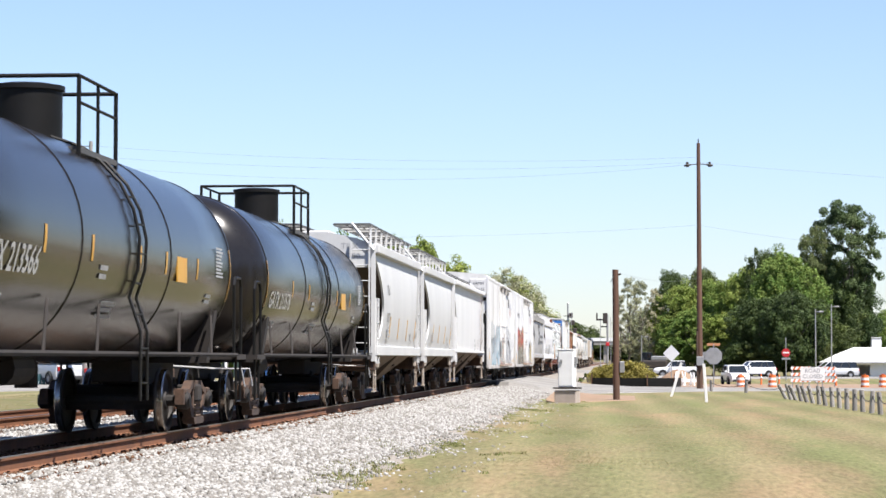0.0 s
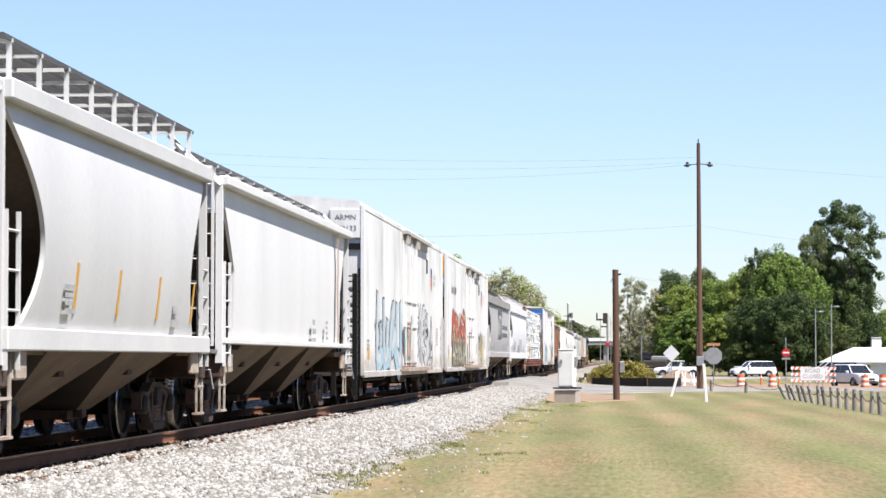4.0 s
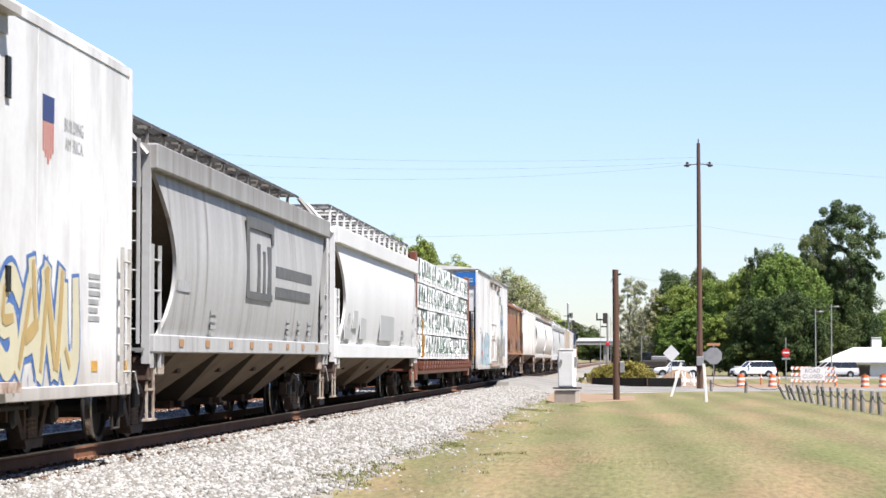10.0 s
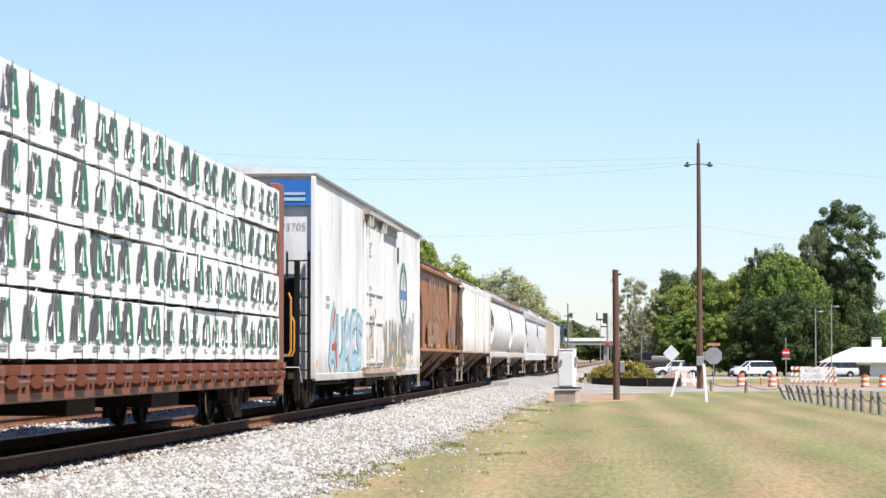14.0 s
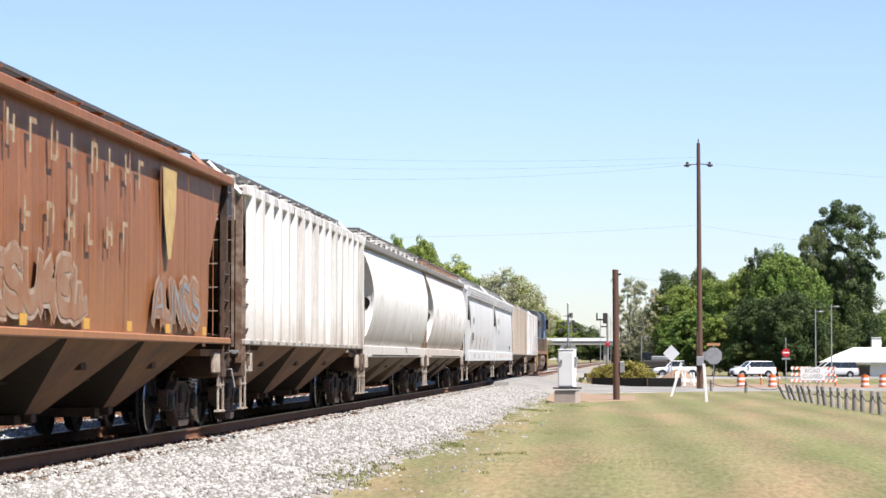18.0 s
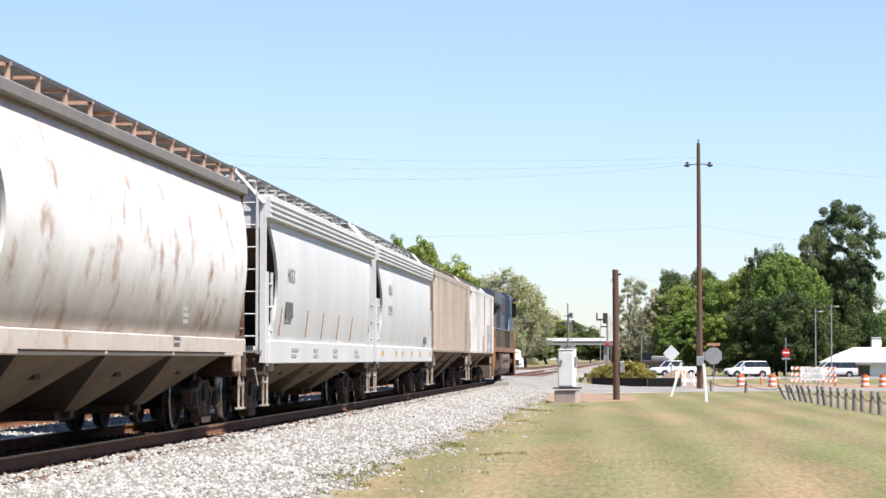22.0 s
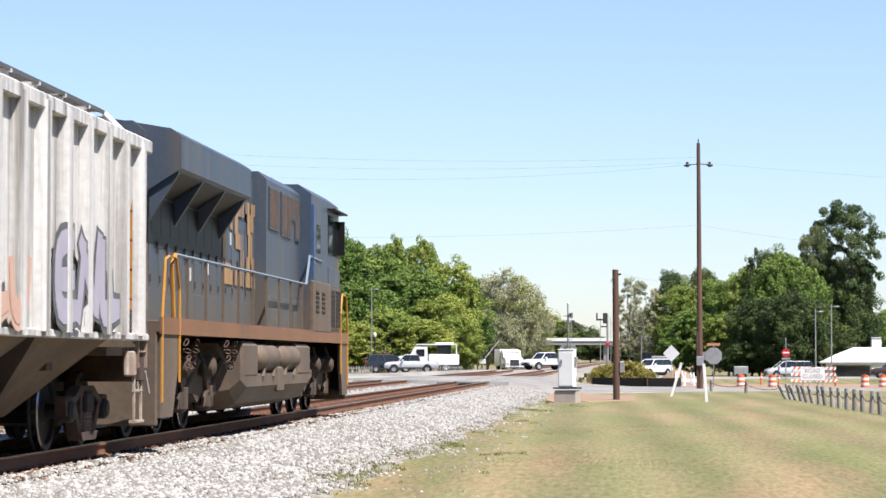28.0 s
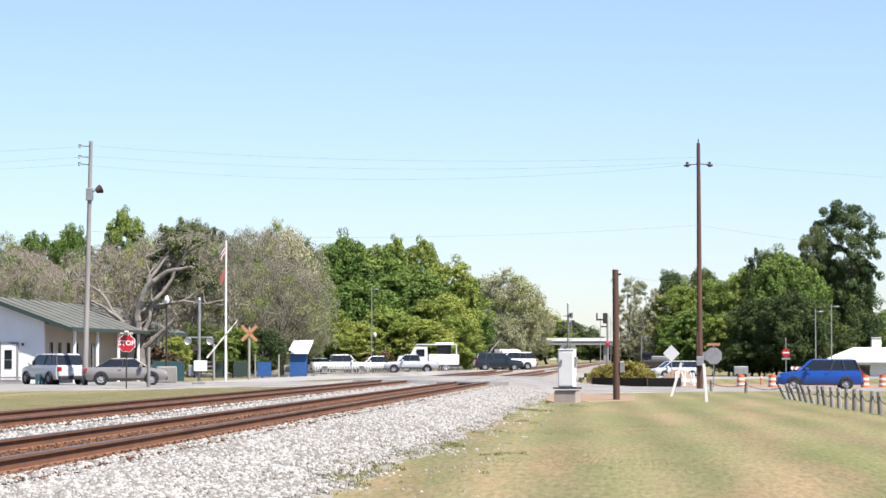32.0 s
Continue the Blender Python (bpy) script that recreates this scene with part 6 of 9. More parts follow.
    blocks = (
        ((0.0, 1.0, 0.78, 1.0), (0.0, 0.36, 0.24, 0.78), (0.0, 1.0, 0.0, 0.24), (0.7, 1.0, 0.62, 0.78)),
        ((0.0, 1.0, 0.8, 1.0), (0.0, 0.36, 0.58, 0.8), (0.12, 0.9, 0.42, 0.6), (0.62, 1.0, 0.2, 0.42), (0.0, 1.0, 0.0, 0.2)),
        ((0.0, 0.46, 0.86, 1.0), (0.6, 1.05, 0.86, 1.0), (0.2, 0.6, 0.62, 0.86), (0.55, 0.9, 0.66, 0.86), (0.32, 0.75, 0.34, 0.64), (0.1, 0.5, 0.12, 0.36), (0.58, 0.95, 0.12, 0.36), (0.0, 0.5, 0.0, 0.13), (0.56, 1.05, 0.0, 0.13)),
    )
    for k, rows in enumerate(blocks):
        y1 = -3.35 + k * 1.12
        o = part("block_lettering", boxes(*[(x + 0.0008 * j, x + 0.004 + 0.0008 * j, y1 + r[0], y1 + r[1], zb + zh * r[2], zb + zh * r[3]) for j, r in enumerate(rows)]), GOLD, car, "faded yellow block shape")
    # handrails on the walkway
    for s in (1, -1):
        bm = B()
        pts = [(s * 1.46, -9.6, 1.6), (s * 1.46, -9.75, 2.3), (s * 1.46, -9.5, 2.45)]
        pipe(bm, pts, 0.03)
        part("end_handrail", bm, M["yellow"], car, "yellow end handrail")
        bm = B()
        pipe(bm, [(s * 1.46, -9.5, 2.45), (s * 1.46, 3.6, 2.45), (s * 1.46, 4.1, 3.0), (s * 1.5, 5.6, 2.95)], 0.025)
        part("walkway_rail", bm, M["rail_blue"], car, "pale blue walkway handrail")
        for k in range(9):
            y = -8.6 + k * 1.45
            st = part("stanchion", boxes((s * 1.46 - 0.02, s * 1.46 + 0.02, -0.02, 0.02, 1.55, 2.45)), DUST, car) if k == 0 else share(st, pose(0, 0, 0), car)
            st.matrix_basis = pose(0, y, 0)
    # pilots, step wells
    for e in (-1, 1):
        y = front if e > 0 else rear
        pil = part("pilot", boxes((-1.45, 1.45, min(y, y - e * 0.12), max(y, y - e * 0.12), 0.2, 1.5), bev=0.02), DUST, car)
        for s in (1, -1):
            bm = B()
            prism(bm, [(y - e * 0.05, 0.3), (y - e * 0.05, 1.55), (y - e * 1.25, 1.55), (y - e * 1.25, 0.9), (y - e * 0.9, 0.3)], "x", s * 1.46 - 0.03, s * 1.46 + 0.03)
            well = part("step_well", bm, DUST, car)
            for k in range(4):
                part("step", boxes((s * 1.2 - 0.25, s * 1.2 + 0.25, min(y - e * 0.05, y - e * 0.6), max(y - e * 0.05, y - e * 0.6), 0.38 + k * 0.29, 0.42 + k * 0.29)), M["grime"], well)
            bm = B()
            pipe(bm, [(s * 1.5, y - e * 0.1, 0.5), (s * 1.5, y - e * 0.1, 1.6), (s * 1.5, y - e * 0.3, 2.35), (s * 1.5, y - e * 0.55, 2.4)], 0.02)
            part("step_handrail", bm, M["yellow"], car, "yellow step handrail")
            bm = B()
            pipe(bm, [(s * 1.5, y - e * 1.3, 0.75), (s * 1.5, y - e * 1.3, 2.0), (s * 1.5, y - e * 1.05, 2.4), (s * 1.5, y - e * 0.8, 2.4)], 0.02)
            part("step_handrail", bm, M["yellow"], car, "yellow step handrail")
        coupler(car, y + e * 0.02)
    # fuel tank with air reservoirs
    bm = B()
    half_prof = [(0.9, 0.24), (1.32, 0.36), (1.5, 0.62), (1.5, 0.82), (1.3, 0.86), (1.1, 1.3)]
    rings = []
    for y, lift in ((-4.3, 0.42), (-3.7, 0.0), (3.6, 0.0), (4.15, 0.42)):
        prof = [(x, min(1.3, z + lift * max(0, (0.9 - z)))) for x, z in half_prof]
        rings.append([(x, y, z) for x, z in prof] + [(-x, y, z) for x, z in prof[::-1]])
    loft(bm, rings)
    tank = part("fuel_tank", bm, DUST, car, "brown dusty fuel tank")
    for y0, y1 in ((-3.95, -2.55), (2.05, 3.85)):
        part("end_housing", boxes((1.0, 1.51, y0, y1, 0.74, 1.34), bev=0.07), DUST, tank)
    part("filler_box", boxes((1.44, 1.525, -0.3, 0.35, 0.5, 0.93), bev=0.03), DUST, tank)
    for y in (-1.42, 1.06):
        bm = B()
        m = Matrix.Translation((1.36, y, 1.08)) @ Matrix.Rotation(radians(90), 4, "X")
        lathe(bm, [(0.02, -1.1), (0.15, -1.06), (0.23, -0.93), (0.23, -0.6), (0.24, -0.58), (0.24, -0.54), (0.23, -0.52), (0.23, 0.52), (0.24, 0.54), (0.24, 0.58), (0.23, 0.6), (0.23, 0.93), (0.15, 1.06), (0.02, 1.1)], 22, m)
        part("air_reservoir", bm, DUST, tank, smooth=True)
        for e in (-0.6, 0.55):
            bm = B()
            prism(bm, [(y + e - 0.06, 0.78), (y + e + 0.06, 0.78), (y + e + 0.2, 1.02), (y + e + 0.08, 1.02)], "x", 1.42, 1.54)
            part("reservoir_bracket", bm, DUST, tank)
    for y in (-5.6, -8.9):
        bm = B()
        for k in range(11):
            c = Vector((1.5, y + 0.085 * k, 1.34 - 0.42 * math.sin(math.pi * (k + 0.5) / 11)))
            q = Matrix.Translation(c) @ Matrix.Rotation(radians(90 * (k % 2) + 20), 4, "Y") @ Matrix.Rotation(math.cos(math.pi * k / 11), 4, "X")
            loop = [q @ Vector((0.028 * math.cos(a), 0.06 * math.sin(a), 0)) for a in [math.pi * j / 4 for j in range(8)]]
            for j in range(8):
                tube(bm, loop[j], loop[(j + 1) % 8], 0.011, n=4, caps=False)
        part("safety_chain", bm, M["rusty"], car)
    for y in (-9.0, -6.6, 4.6, 6.4, 8.4):
        bm = B()
        pipe(bm, [(1.2, y, 1.3), (1.3, y + 0.2, 1.0), (1.25, y + 0.5, 0.8)], 0.035)
        part("hose", bm, M["grime"], car)
    loco_truck(car, -7.3, wheels)
    loco_truck(car, 6.9, wheels)
    return car


M["blue_trim"] = mat("blue_trim_paint", (0.0195, 0.065, 0.169), 0.5)
M["rail_blue"] = mat("dusty_blue_rail", (0.143, 0.182, 0.234), 0.5)


def swatch(car, x, y0, y1, z0, z1, material, name="repaint_patch"):
    return part(name, boxes((x, x + 0.004, y0, y1, z0, z1)), material, car)


def consist():
    tank_car("tank_car", 29.3, "GATX 213566", "black tank car with yellow strips and brown-tinted belly")
    tank_car("tank_car", 48.0, "GATX 213576", "black tank car with yellow strips and brown-tinted belly")
    for y0, ln, num in ((62.85, 11.6, "33790"), (76.2, 11.2, "33800")):
        c = hopper("hopper_car", y0, ln, PALE, "small pale grey covered hopper car with curved sides", board="wide", zboard=4.3, bay=2, cut=1.5)
        if num == "33790":
            letters("reporting_mark", "TILX", 0.2, on_front(0.9, -ln / 2 - 0.045, 3.72), M["ink_pale"], c)
            letters("end_number", num, 0.2, on_front(0.9, -ln / 2 - 0.045, 3.48), M["ink_pale"], c)
            letters("side_number", "TILX\n\n" + num, 0.34, on_side(1.574, -ln / 2 + 2.6, 2.4), M["ink"], c)
        for y in (-2.6, -0.4, 2.0, 4.4):
            o = part("yellow_strip", boxes((0, 0.006, -0.05, 0.05, 0, 0.55)), M["reflect"], c)
            o.matrix_basis = pose(1.503, y, 1.55, 0, 6, 0)
        stencil_bars(c, 1.552, -ln / 2 + 2.4, 1.85, 0.5, 0.05, 4, M["ink_pale"])
        stencil_bars(c, 1.525, 3.0, 1.75, 0.4, 0.1, 2, M["ink_pale"])
    c = hopper("hopper_car", 91.2, 16.0, WHITE, "white flat-sided covered hopper car with a rust streak", bulge=0.03, edge="slope", cut=1.1, bay=3, sill_h=0.06, chord=0.1)
    bm = B()
    ribbon(bm, 1.54, [(5.9, 3.62), (5.95, 3.0), (5.9, 2.3), (5.98, 1.7), (5.92, 1.42)], 0.2)
    part("rust_streak", bm, PATCHED_RUST, c, "ragged rust run down the side")
    stencil_bars(c, 1.535, 2.0, 1.8, 0.5, 0.1, 3, M["ink_pale"])
    stencil_bars(c, 1.535, 4.0, 1.8, 0.4, 0.06, 5, M["ink_pale"])
    c = refrigerator(112.95, "170133", REEFER, 1.85, "long white refrigerator car with pale blue graffiti")
    graffiti(c, 1.57, -8.6, -2.3, 0.8, 2.55, M["skyblue"], M["ink"], 11, 4, (M["spray_white"], M["spray_peach"]))
    graffiti(c, 1.632, -2.1, 0.2, 0.9, 1.9, M["spray_teal"], M["spray_red"], 12, 3, (M["spray_peach"],))
    graffiti(c, 1.57, 1.9, 7.6, 0.8, 2.45, M["spray_white"], M["spray_dark"], 13, 6, (M["spray_grey"], M["spray_dark"]))
    c = refrigerator(137.45, "170810", ORANGE_END, 3.35, "long white refrigerator car with red and green graffiti")
    graffiti(c, 1.57, -8.8, -2.3, 1.5, 2.5, M["spray_red"], M["ink"], 23, 5, (M["spray_gold"], M["spray_cream"]))
    graffiti(c, 1.589, -8.9, -2.3, 0.78, 1.75, M["spray_dark"], M["spray_gold"], 21, 6, (M["spray_white"], M["spray_cream"]))
    graffiti(c, 1.632, -2.1, -0.9, 0.95, 1.5, M["spray_green"], M["spray_gold"], 24, 2)
    graffiti(c, 1.57, 5.2, 8.6, 0.85, 2.0, M["spray_cream"], M["faded_blue"], 22, 4, (M["spray_gold"],))
    # grey hopper with emblem
    c = hopper("hopper_car", 159.1, 17.6, GREY, "grey curved-side covered hopper car with a dark square emblem", bay=4, cut=1.5, chord=0.28, zboard=4.28)
    e = part("emblem", boxes((1.562, 1.574, -1.5, -1.2, 2.0, 3.3), (1.562, 1.574, -1.2, 1.4, 3.12, 3.3), (1.562, 1.574, 1.15, 1.4, 2.95, 3.12), (1.562, 1.574, -1.2, 1.2, 2.0, 2.12), (1.562, 1.574, -0.4, -0.1, 2.12, 2.9), (1.562, 1.574, 0.2, 0.45, 2.12, 2.8), (1.562, 1.574, 0.7, 1.1, 2.12, 2.9)), M["ink"], c, "dark grey block emblem")
    part("company_lines", boxes((1.56, 1.572, 1.6, 6.2, 2.42, 2.62), (1.56, 1.572, 1.6, 6.0, 2.1, 2.27)), M["ink"], c, "faded company lettering")
    stencil_bars(c, 1.552, -7.2, 2.5, 1.1, 0.2, 2, M["ink_pale"])
    for y in (-4.5, 3.2, 4.6, 6.0):
        stencil_bars(c, 1.525, y, 1.75, 0.5, 0.06, 4, M["ink_pale"])
    reflectors(c, 1.575, (-7, -5, -3, -1, 1, 3, 5, 7), 1.27, 0.32, 0.1, M["rust_reflect"])
    c = hopper("hopper_car", 178.65, 18.6, WHITE, "white curved-side covered hopper car with grey repaint patches", board="wide", zboard=4.25, bay=3, cut=1.5, sill_h=0.26, chord=0.3)
    letters("reporting_mark", "NCIX", 0.34, on_side(1.556, -6.9, 2.3), M["ink_pale"], c)
    letters("side_number", "476", 0.34, on_side(1.556, -7.0, 1.9), M["ink_pale"], c)
    for pts in (((-0.8, 1.5), (2.6, 1.5), (2.8, 2.1), (-0.5, 2.25)), ((-6.5, 1.72), (-5.5, 1.72), (-5.3, 2.25), (-6.1, 2.2)), ((-5.1, 1.5), (-3.9, 1.5), (-3.7, 1.95), (-4.8, 1.98)), ((-8.0, 1.48), (-6.6, 1.48), (-6.5, 1.62), (-7.9, 1.75))):
        part("repaint_patch", prism(B(), pts, "x", 1.545, 1.556), M["patch"], c, "grey repainted patch")
    stencil_bars(c, 1.53, 5.0, 1.8, 0.8, 0.06, 4, M["ink_pale"])
    centre_beam(199.95)
    box_car(226.0)
    c = hopper("hopper_car", 246.4, 16.3, BROWN, "rust brown covered hopper car with a yellow shield and letters", bulge=0.03, edge="slope", cut=1.3, baymat=M["bay_brown"], sill_h=0.06, chord=0.08, gear=M["rusty"])
    for k in range(8):
        y = -6.9 + k * 1.95
        part("panel_seam", boxes((1.535, 1.542, y - 0.015, y + 0.015, 1.4, 3.6)), BROWN, c)
    for text, y, z in (("D", -4.7, 3.3), ("E", -3.8, 3.3), ("L", -2.9, 3.3), ("A", -2.0, 3.3), ("W", -1.0, 3.3), ("A", -0.1, 3.3), ("R", 0.8, 3.3), ("E", 1.6, 3.3), ("&", -2.0, 2.9), ("H", -4.0, 2.5), ("U", -3.05, 2.5), ("D", -2.1, 2.5), ("S", -1.15, 2.5), ("O", -0.2, 2.5), ("N", 0.7, 2.5)):
        n = "DELAWARE&HUSON".index(text)
        rows = [(y - 0.16, y - 0.09, z - 0.18, z + 0.18), ((y - 0.09, y + 0.08, z - 0.03, z + 0.03), (y - 0.09, y + 0.12, z + 0.12, z + 0.18), (y - 0.09, y + 0.08, z - 0.18, z - 0.12))[n % 3]]
        if n % 2 == 0:
            rows.append((y + 0.08, y + 0.15, z - 0.14, z + 0.14))
        part("faded_letter", boxes(*[(1.535, 1.54, *q) for q in rows]), M["cream_faded"], c)
    bm = B()
    bm.faces.new([bm.verts.new((1.545, 3.4 + u, v)) for u, v in ((-0.45, 3.52), (0.5, 3.52), (0.45, 3.0), (0.1, 2.35), (-0.1, 2.35), (-0.4, 3.0))])
    part("shield_emblem", bm, M["cream_yellow"], c, "faded yellow shield")
    graffiti(c, 1.535, -5.6, -1.4, 1.5, 2.1, M["spray_fade"], M["spray_fade2"], 41, 6)
    graffiti(c, 1.535, 2.4, 5.6, 1.5, 2.1, M["spray_fade"], M["spray_fade2"], 42, 5, (M["spray_grey"],))
    reflectors(c, 1.545, (-6.5, -4.2, -1.4, 0.9, 3.3, 6.0), 1.45, 0.28, 0.12, M["reflect"])
    c = hopper("hopper_car", 264.5, 16.8, RUSTY_WHITE, "white ribbed covered hopper car with rust streaks", bulge=0, edge="slope", cut=1.1, ribs=17, baymat=M["bay_brown"], sill_h=0.06, hw=1.48, chord=0.12, gear=M["gear_rust"])
    letters("end_number", "X\n2", 0.3, on_front(1.1, -8.445, 3.5), M["ink"], c)
    stencil_bars(c, 1.484, -6.3, 2.1, 1.2, 0.22, 2, M["ink_pale"])
    for y0, ln, p, lab in ((281.6, 16.7, STAINED, "white round-sided covered hopper car, stained brown"), (298.3, 16.2, PATCHED, "white round-sided covered hopper car with rust patches")):
        c = hopper("hopper_car", y0, ln, p, lab, bulge=0.28, edge="round", hw=1.42, sill_h=0.24, chord=0.1, gusset=False, board="wide", zboard=4.06, gear=M["gear_rust"], chordmat=M["ledge"])
        for s in (-1, 1):
            part("end_plate", boxes((-1.2, 1.2, min(s * (ln / 2 - 0.1), s * (ln / 2 - 0.14)), max(s * (ln / 2 - 0.1), s * (ln / 2 - 0.14)), 1.2, 1.6)), p, c)
            bm = B()
            tube(bm, (1.42, s * (ln / 2 - 0.92), 2.35), (1.42, s * (ln / 2 - 0.86), 2.35), 0.13, n=18)
            part("jacking_hole", bm, M["black"], c)
        stencil_bars(c, 1.62, 2.0, 1.75, 0.6, 0.05, 3, M["ink_pale"])
    c = hopper("hopper_car", 316.6, 16.4, PALE, "pale grey covered hopper car with deep white side sill", cut=0.95, sill_h=0.36, chord=0.34, zboard=4.25)
    letters("reporting_mark", "HKRX", 0.36, on_side(1.574, -5.6, 2.5), M["ink"], c)
    stencil_bars(c, 1.552, -6.2, 2.05, 1.5, 0.28, 1, M["ink"], "repainted_number")
    for y in (-6.6, -3.2, -0.9, 1.6, 4.0):
        o = part("yellow_strip", boxes((0, 0.006, -0.04, 0.04, 0, 0.5)), M["rust_reflect"], c)
        o.matrix_basis = pose(1.488, y, 1.45, 0, 7, 0)
    for y in (-5.6, -2.6, 0.4, 4.2):
        stencil_bars(c, 1.574, y, 1.25, 0.9, 0.06, 2, M["ink_pale"])
    c = hopper("hopper_car", 333.6, 15.6, PALE, "pale grey covered hopper car with deep white side sill", cut=0.95, sill_h=0.36, chord=0.34, zboard=4.25)
    letters("reporting_mark", "AEQX", 0.36, on_side(1.573, -4.9, 2.75), M["ink"], c)
    letters("side_number", "816993", 0.34, on_side(1.574, -4.9, 2.25), M["ink"], c)
    swatch(c, 1.51, 5.4, 5.85, 1.5, 1.8, M["ink"], "placard")
    swatch(c, 1.51, 6.0, 6.4, 1.5, 1.8, M["ink"], "placard")
    reflectors(c, 1.575, (-6.8, -3.4, -1.6, 1.0, 3.6, 7.0), 1.2, 0.35, 0.12, M["reflect"])
    c = hopper("hopper_car", 350.55, 16.3, TAN, "dusty tan ribbed covered hopper car with rust stains", bulge=0, edge="slope", cut=1.1, ribs=17, sill_h=0.06, hw=1.48, chord=0.12, gear=M["gear_rust"])
    letters("end_number", "67", 0.3, on_front(0.9, -8.195, 3.5), M["ink_pale"], c)
    stencil_bars(c, 1.484, -5.5, 2.05, 1.0, 0.2, 1, M["ink_pale"])
    c = hopper("hopper_car", 366.9, 14.8, DIRTY, "grimy white ribbed hopper car with lilac graffiti", bulge=0, edge="slope", cut=1.1, ribs=15, sill_h=0.06, hw=1.48, chord=0.12, gear=M["gear_rust"])
    graffiti(c, 1.585, 2.2, 5.4, 1.45, 2.35, M["spray_lilac"], M["ink"], 51, 3)
    graffiti(c, 1.585, -0.4, 1.2, 1.45, 2.0, M["spray_peach"], M["spray_peach"], 52, 2)
    letters("side_number", "80309", 0.4, on_side(1.59, -4.6, 2.45), M["ink_pale"], c)
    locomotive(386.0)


M["patch"] = mat("grey_repaint", (0.273, 0.28, 0.28), 0.5, col2=(0.325, 0.325, 0.325), scale=1, amount=0.8)
M["rust_reflect"] = mat("dull_orange_strip", (0.325, 0.182, 0.091), 0.6)
M["cream_faded"] = mat("faded_cream_letter", (0.325, 0.26, 0.163), 0.7, col2=(0.195, 0.117, 0.065), scale=5, amount=1.2)
M["cream_yellow"] = mat("faded_yellow_shield", (0.423, 0.305, 0.117), 0.6, col2=(0.325, 0.208, 0.078), scale=5, amount=1)
M["spray_fade"] = mat("faded_grey_spray", (0.2, 0.084, 0.036), 0.7, col2=(0.22, 0.13, 0.08), scale=2.5, amount=1.4)
M["spray_fade2"] = mat("faded_pale_spray", (0.3, 0.24, 0.19), 0.7, col2=(0.21, 0.11, 0.06), scale=4, amount=1.2)
PATCHED_RUST = paint("rust_run", (0.273, 0.117, 0.052), (0.358, 0.234, 0.156), dirt=(0.455, 0.423, 0.39), amount=0.4)
ORANGE_END = paint("orange_yellow_paint", (0.488, 0.247, 0.0325), (0.442, 0.215, 0.0325), amount=0.1)

consist()


# ---- poles, wires and signals ----
def shaft(p, h, r0, r1, material, name="shaft", x=0, y=0, z=0, n=12):
    bm = B()
    tube(bm, (x, y, z), (x, y, z + h), r0, r1, n)
    return part(name, bm, material, p, smooth=True)


def utility_pole(x, y, z, h, label, lean=0.0, material=None, arm=True):
    p = thing("utility_pole", pose(x, y, z, 0, lean, 0), label, "utility pole")
    shaft(p, h + 0.3, 0.17, 0.1, material or M["wood"], z=-0.3)
    return p


P1 = utility_pole(3.87, 136.0, -0.02, 13.7, "tall brown wooden utility pole by the crossing", -0.15)
for s in (-1, 1):
    bm = B()
    pipe(bm, [(0, 0, 12.55), (s * 0.45, 0, 12.5)], 0.03)
    a = part("bracket", bm, M["steel"], P1)
    bm = B()
    lathe(bm, [(0.02, 0), (0.09, 0.02), (0.11, 0.12), (0.06, 0.2), (0.09, 0.26), (0.02, 0.3)], 12, Matrix.Translation((s * 0.62, 0, 12.36)))
    part("insulator", bm, M["steel"], a, smooth=True)
    bm = B()
    tube(bm, (s * 0.45, 0, 12.5), (s * 0.8, 0, 12.45), 0.05)
    part("clamp", bm, M["steel"], a)
part("pole_top_pin", tube(B(), (0, 0, 13.7), (0, 0, 13.95), 0.03), M["steel"], P1)
part("conduit", boxes((-0.2, -0.1, -0.25, -0.15, 0, 3.2), bev=0.02), M["rusty"], P1)
part("meter_box", boxes((-0.2, 0.2, -0.35, -0.16, 1.3, 1.8), bev=0.02), M["galv"], P1)

P2 = utility_pole(-30.0, 132.3, 0.2, 13.5, "pale weathered wooden utility pole with a floodlight", 1.1, M["greywood"])
for k, z in enumerate((13.2, 12.6, 12.2)):
    bm = B()
    pipe(bm, [(0, 0, z), (-0.55, -0.1, z + 0.02)], 0.025)
    a = part("bracket", bm, M["steel"], P2)
    bm = B()
    lathe(bm, [(0.02, 0), (0.08, 0.05), (0.05, 0.12), (0.08, 0.2), (0.02, 0.25)], 10, Matrix.Translation((-0.6, -0.1, z - 0.1)))
    part("insulator", bm, M["galv"], a, smooth=True)
bm = B()
pipe(bm, [(0, 0, 10.6), (0.35, -0.2, 10.75)], 0.03)
a = part("lamp_arm", bm, M["steel"], P2)
bm = B()
lathe(bm, [(0.03, 0.0), (0.14, 0.02), (0.26, 0.3), (0.24, 0.34), (0.02, 0.3)], 16, Matrix.Translation((0.4, -0.22, 10.72)) @ Matrix.Rotation(radians(60), 4, "Y") @ Matrix.Rotation(radians(-25), 4, "X"))
part("floodlight", bm, M["rusty"], a, smooth=True)
part("pole_band", boxes((-0.18, 0.18, -0.18, 0.18, 10.2, 10.9), bev=0.03), M["galv"], P2)

post = thing("wooden_post", pose(-0.55, 96.95, 0, 0, -0.3, 0), "short dark creosoted wooden post in the lawn", "post")
shaft(post, 5.5, 0.135, 0.12, M["wood"], z=-0.3)
part("meter_box", boxes((0.13, 0.33, -0.12, 0.1, 1.1, 1.55), bev=0.02), M["galv"], post)
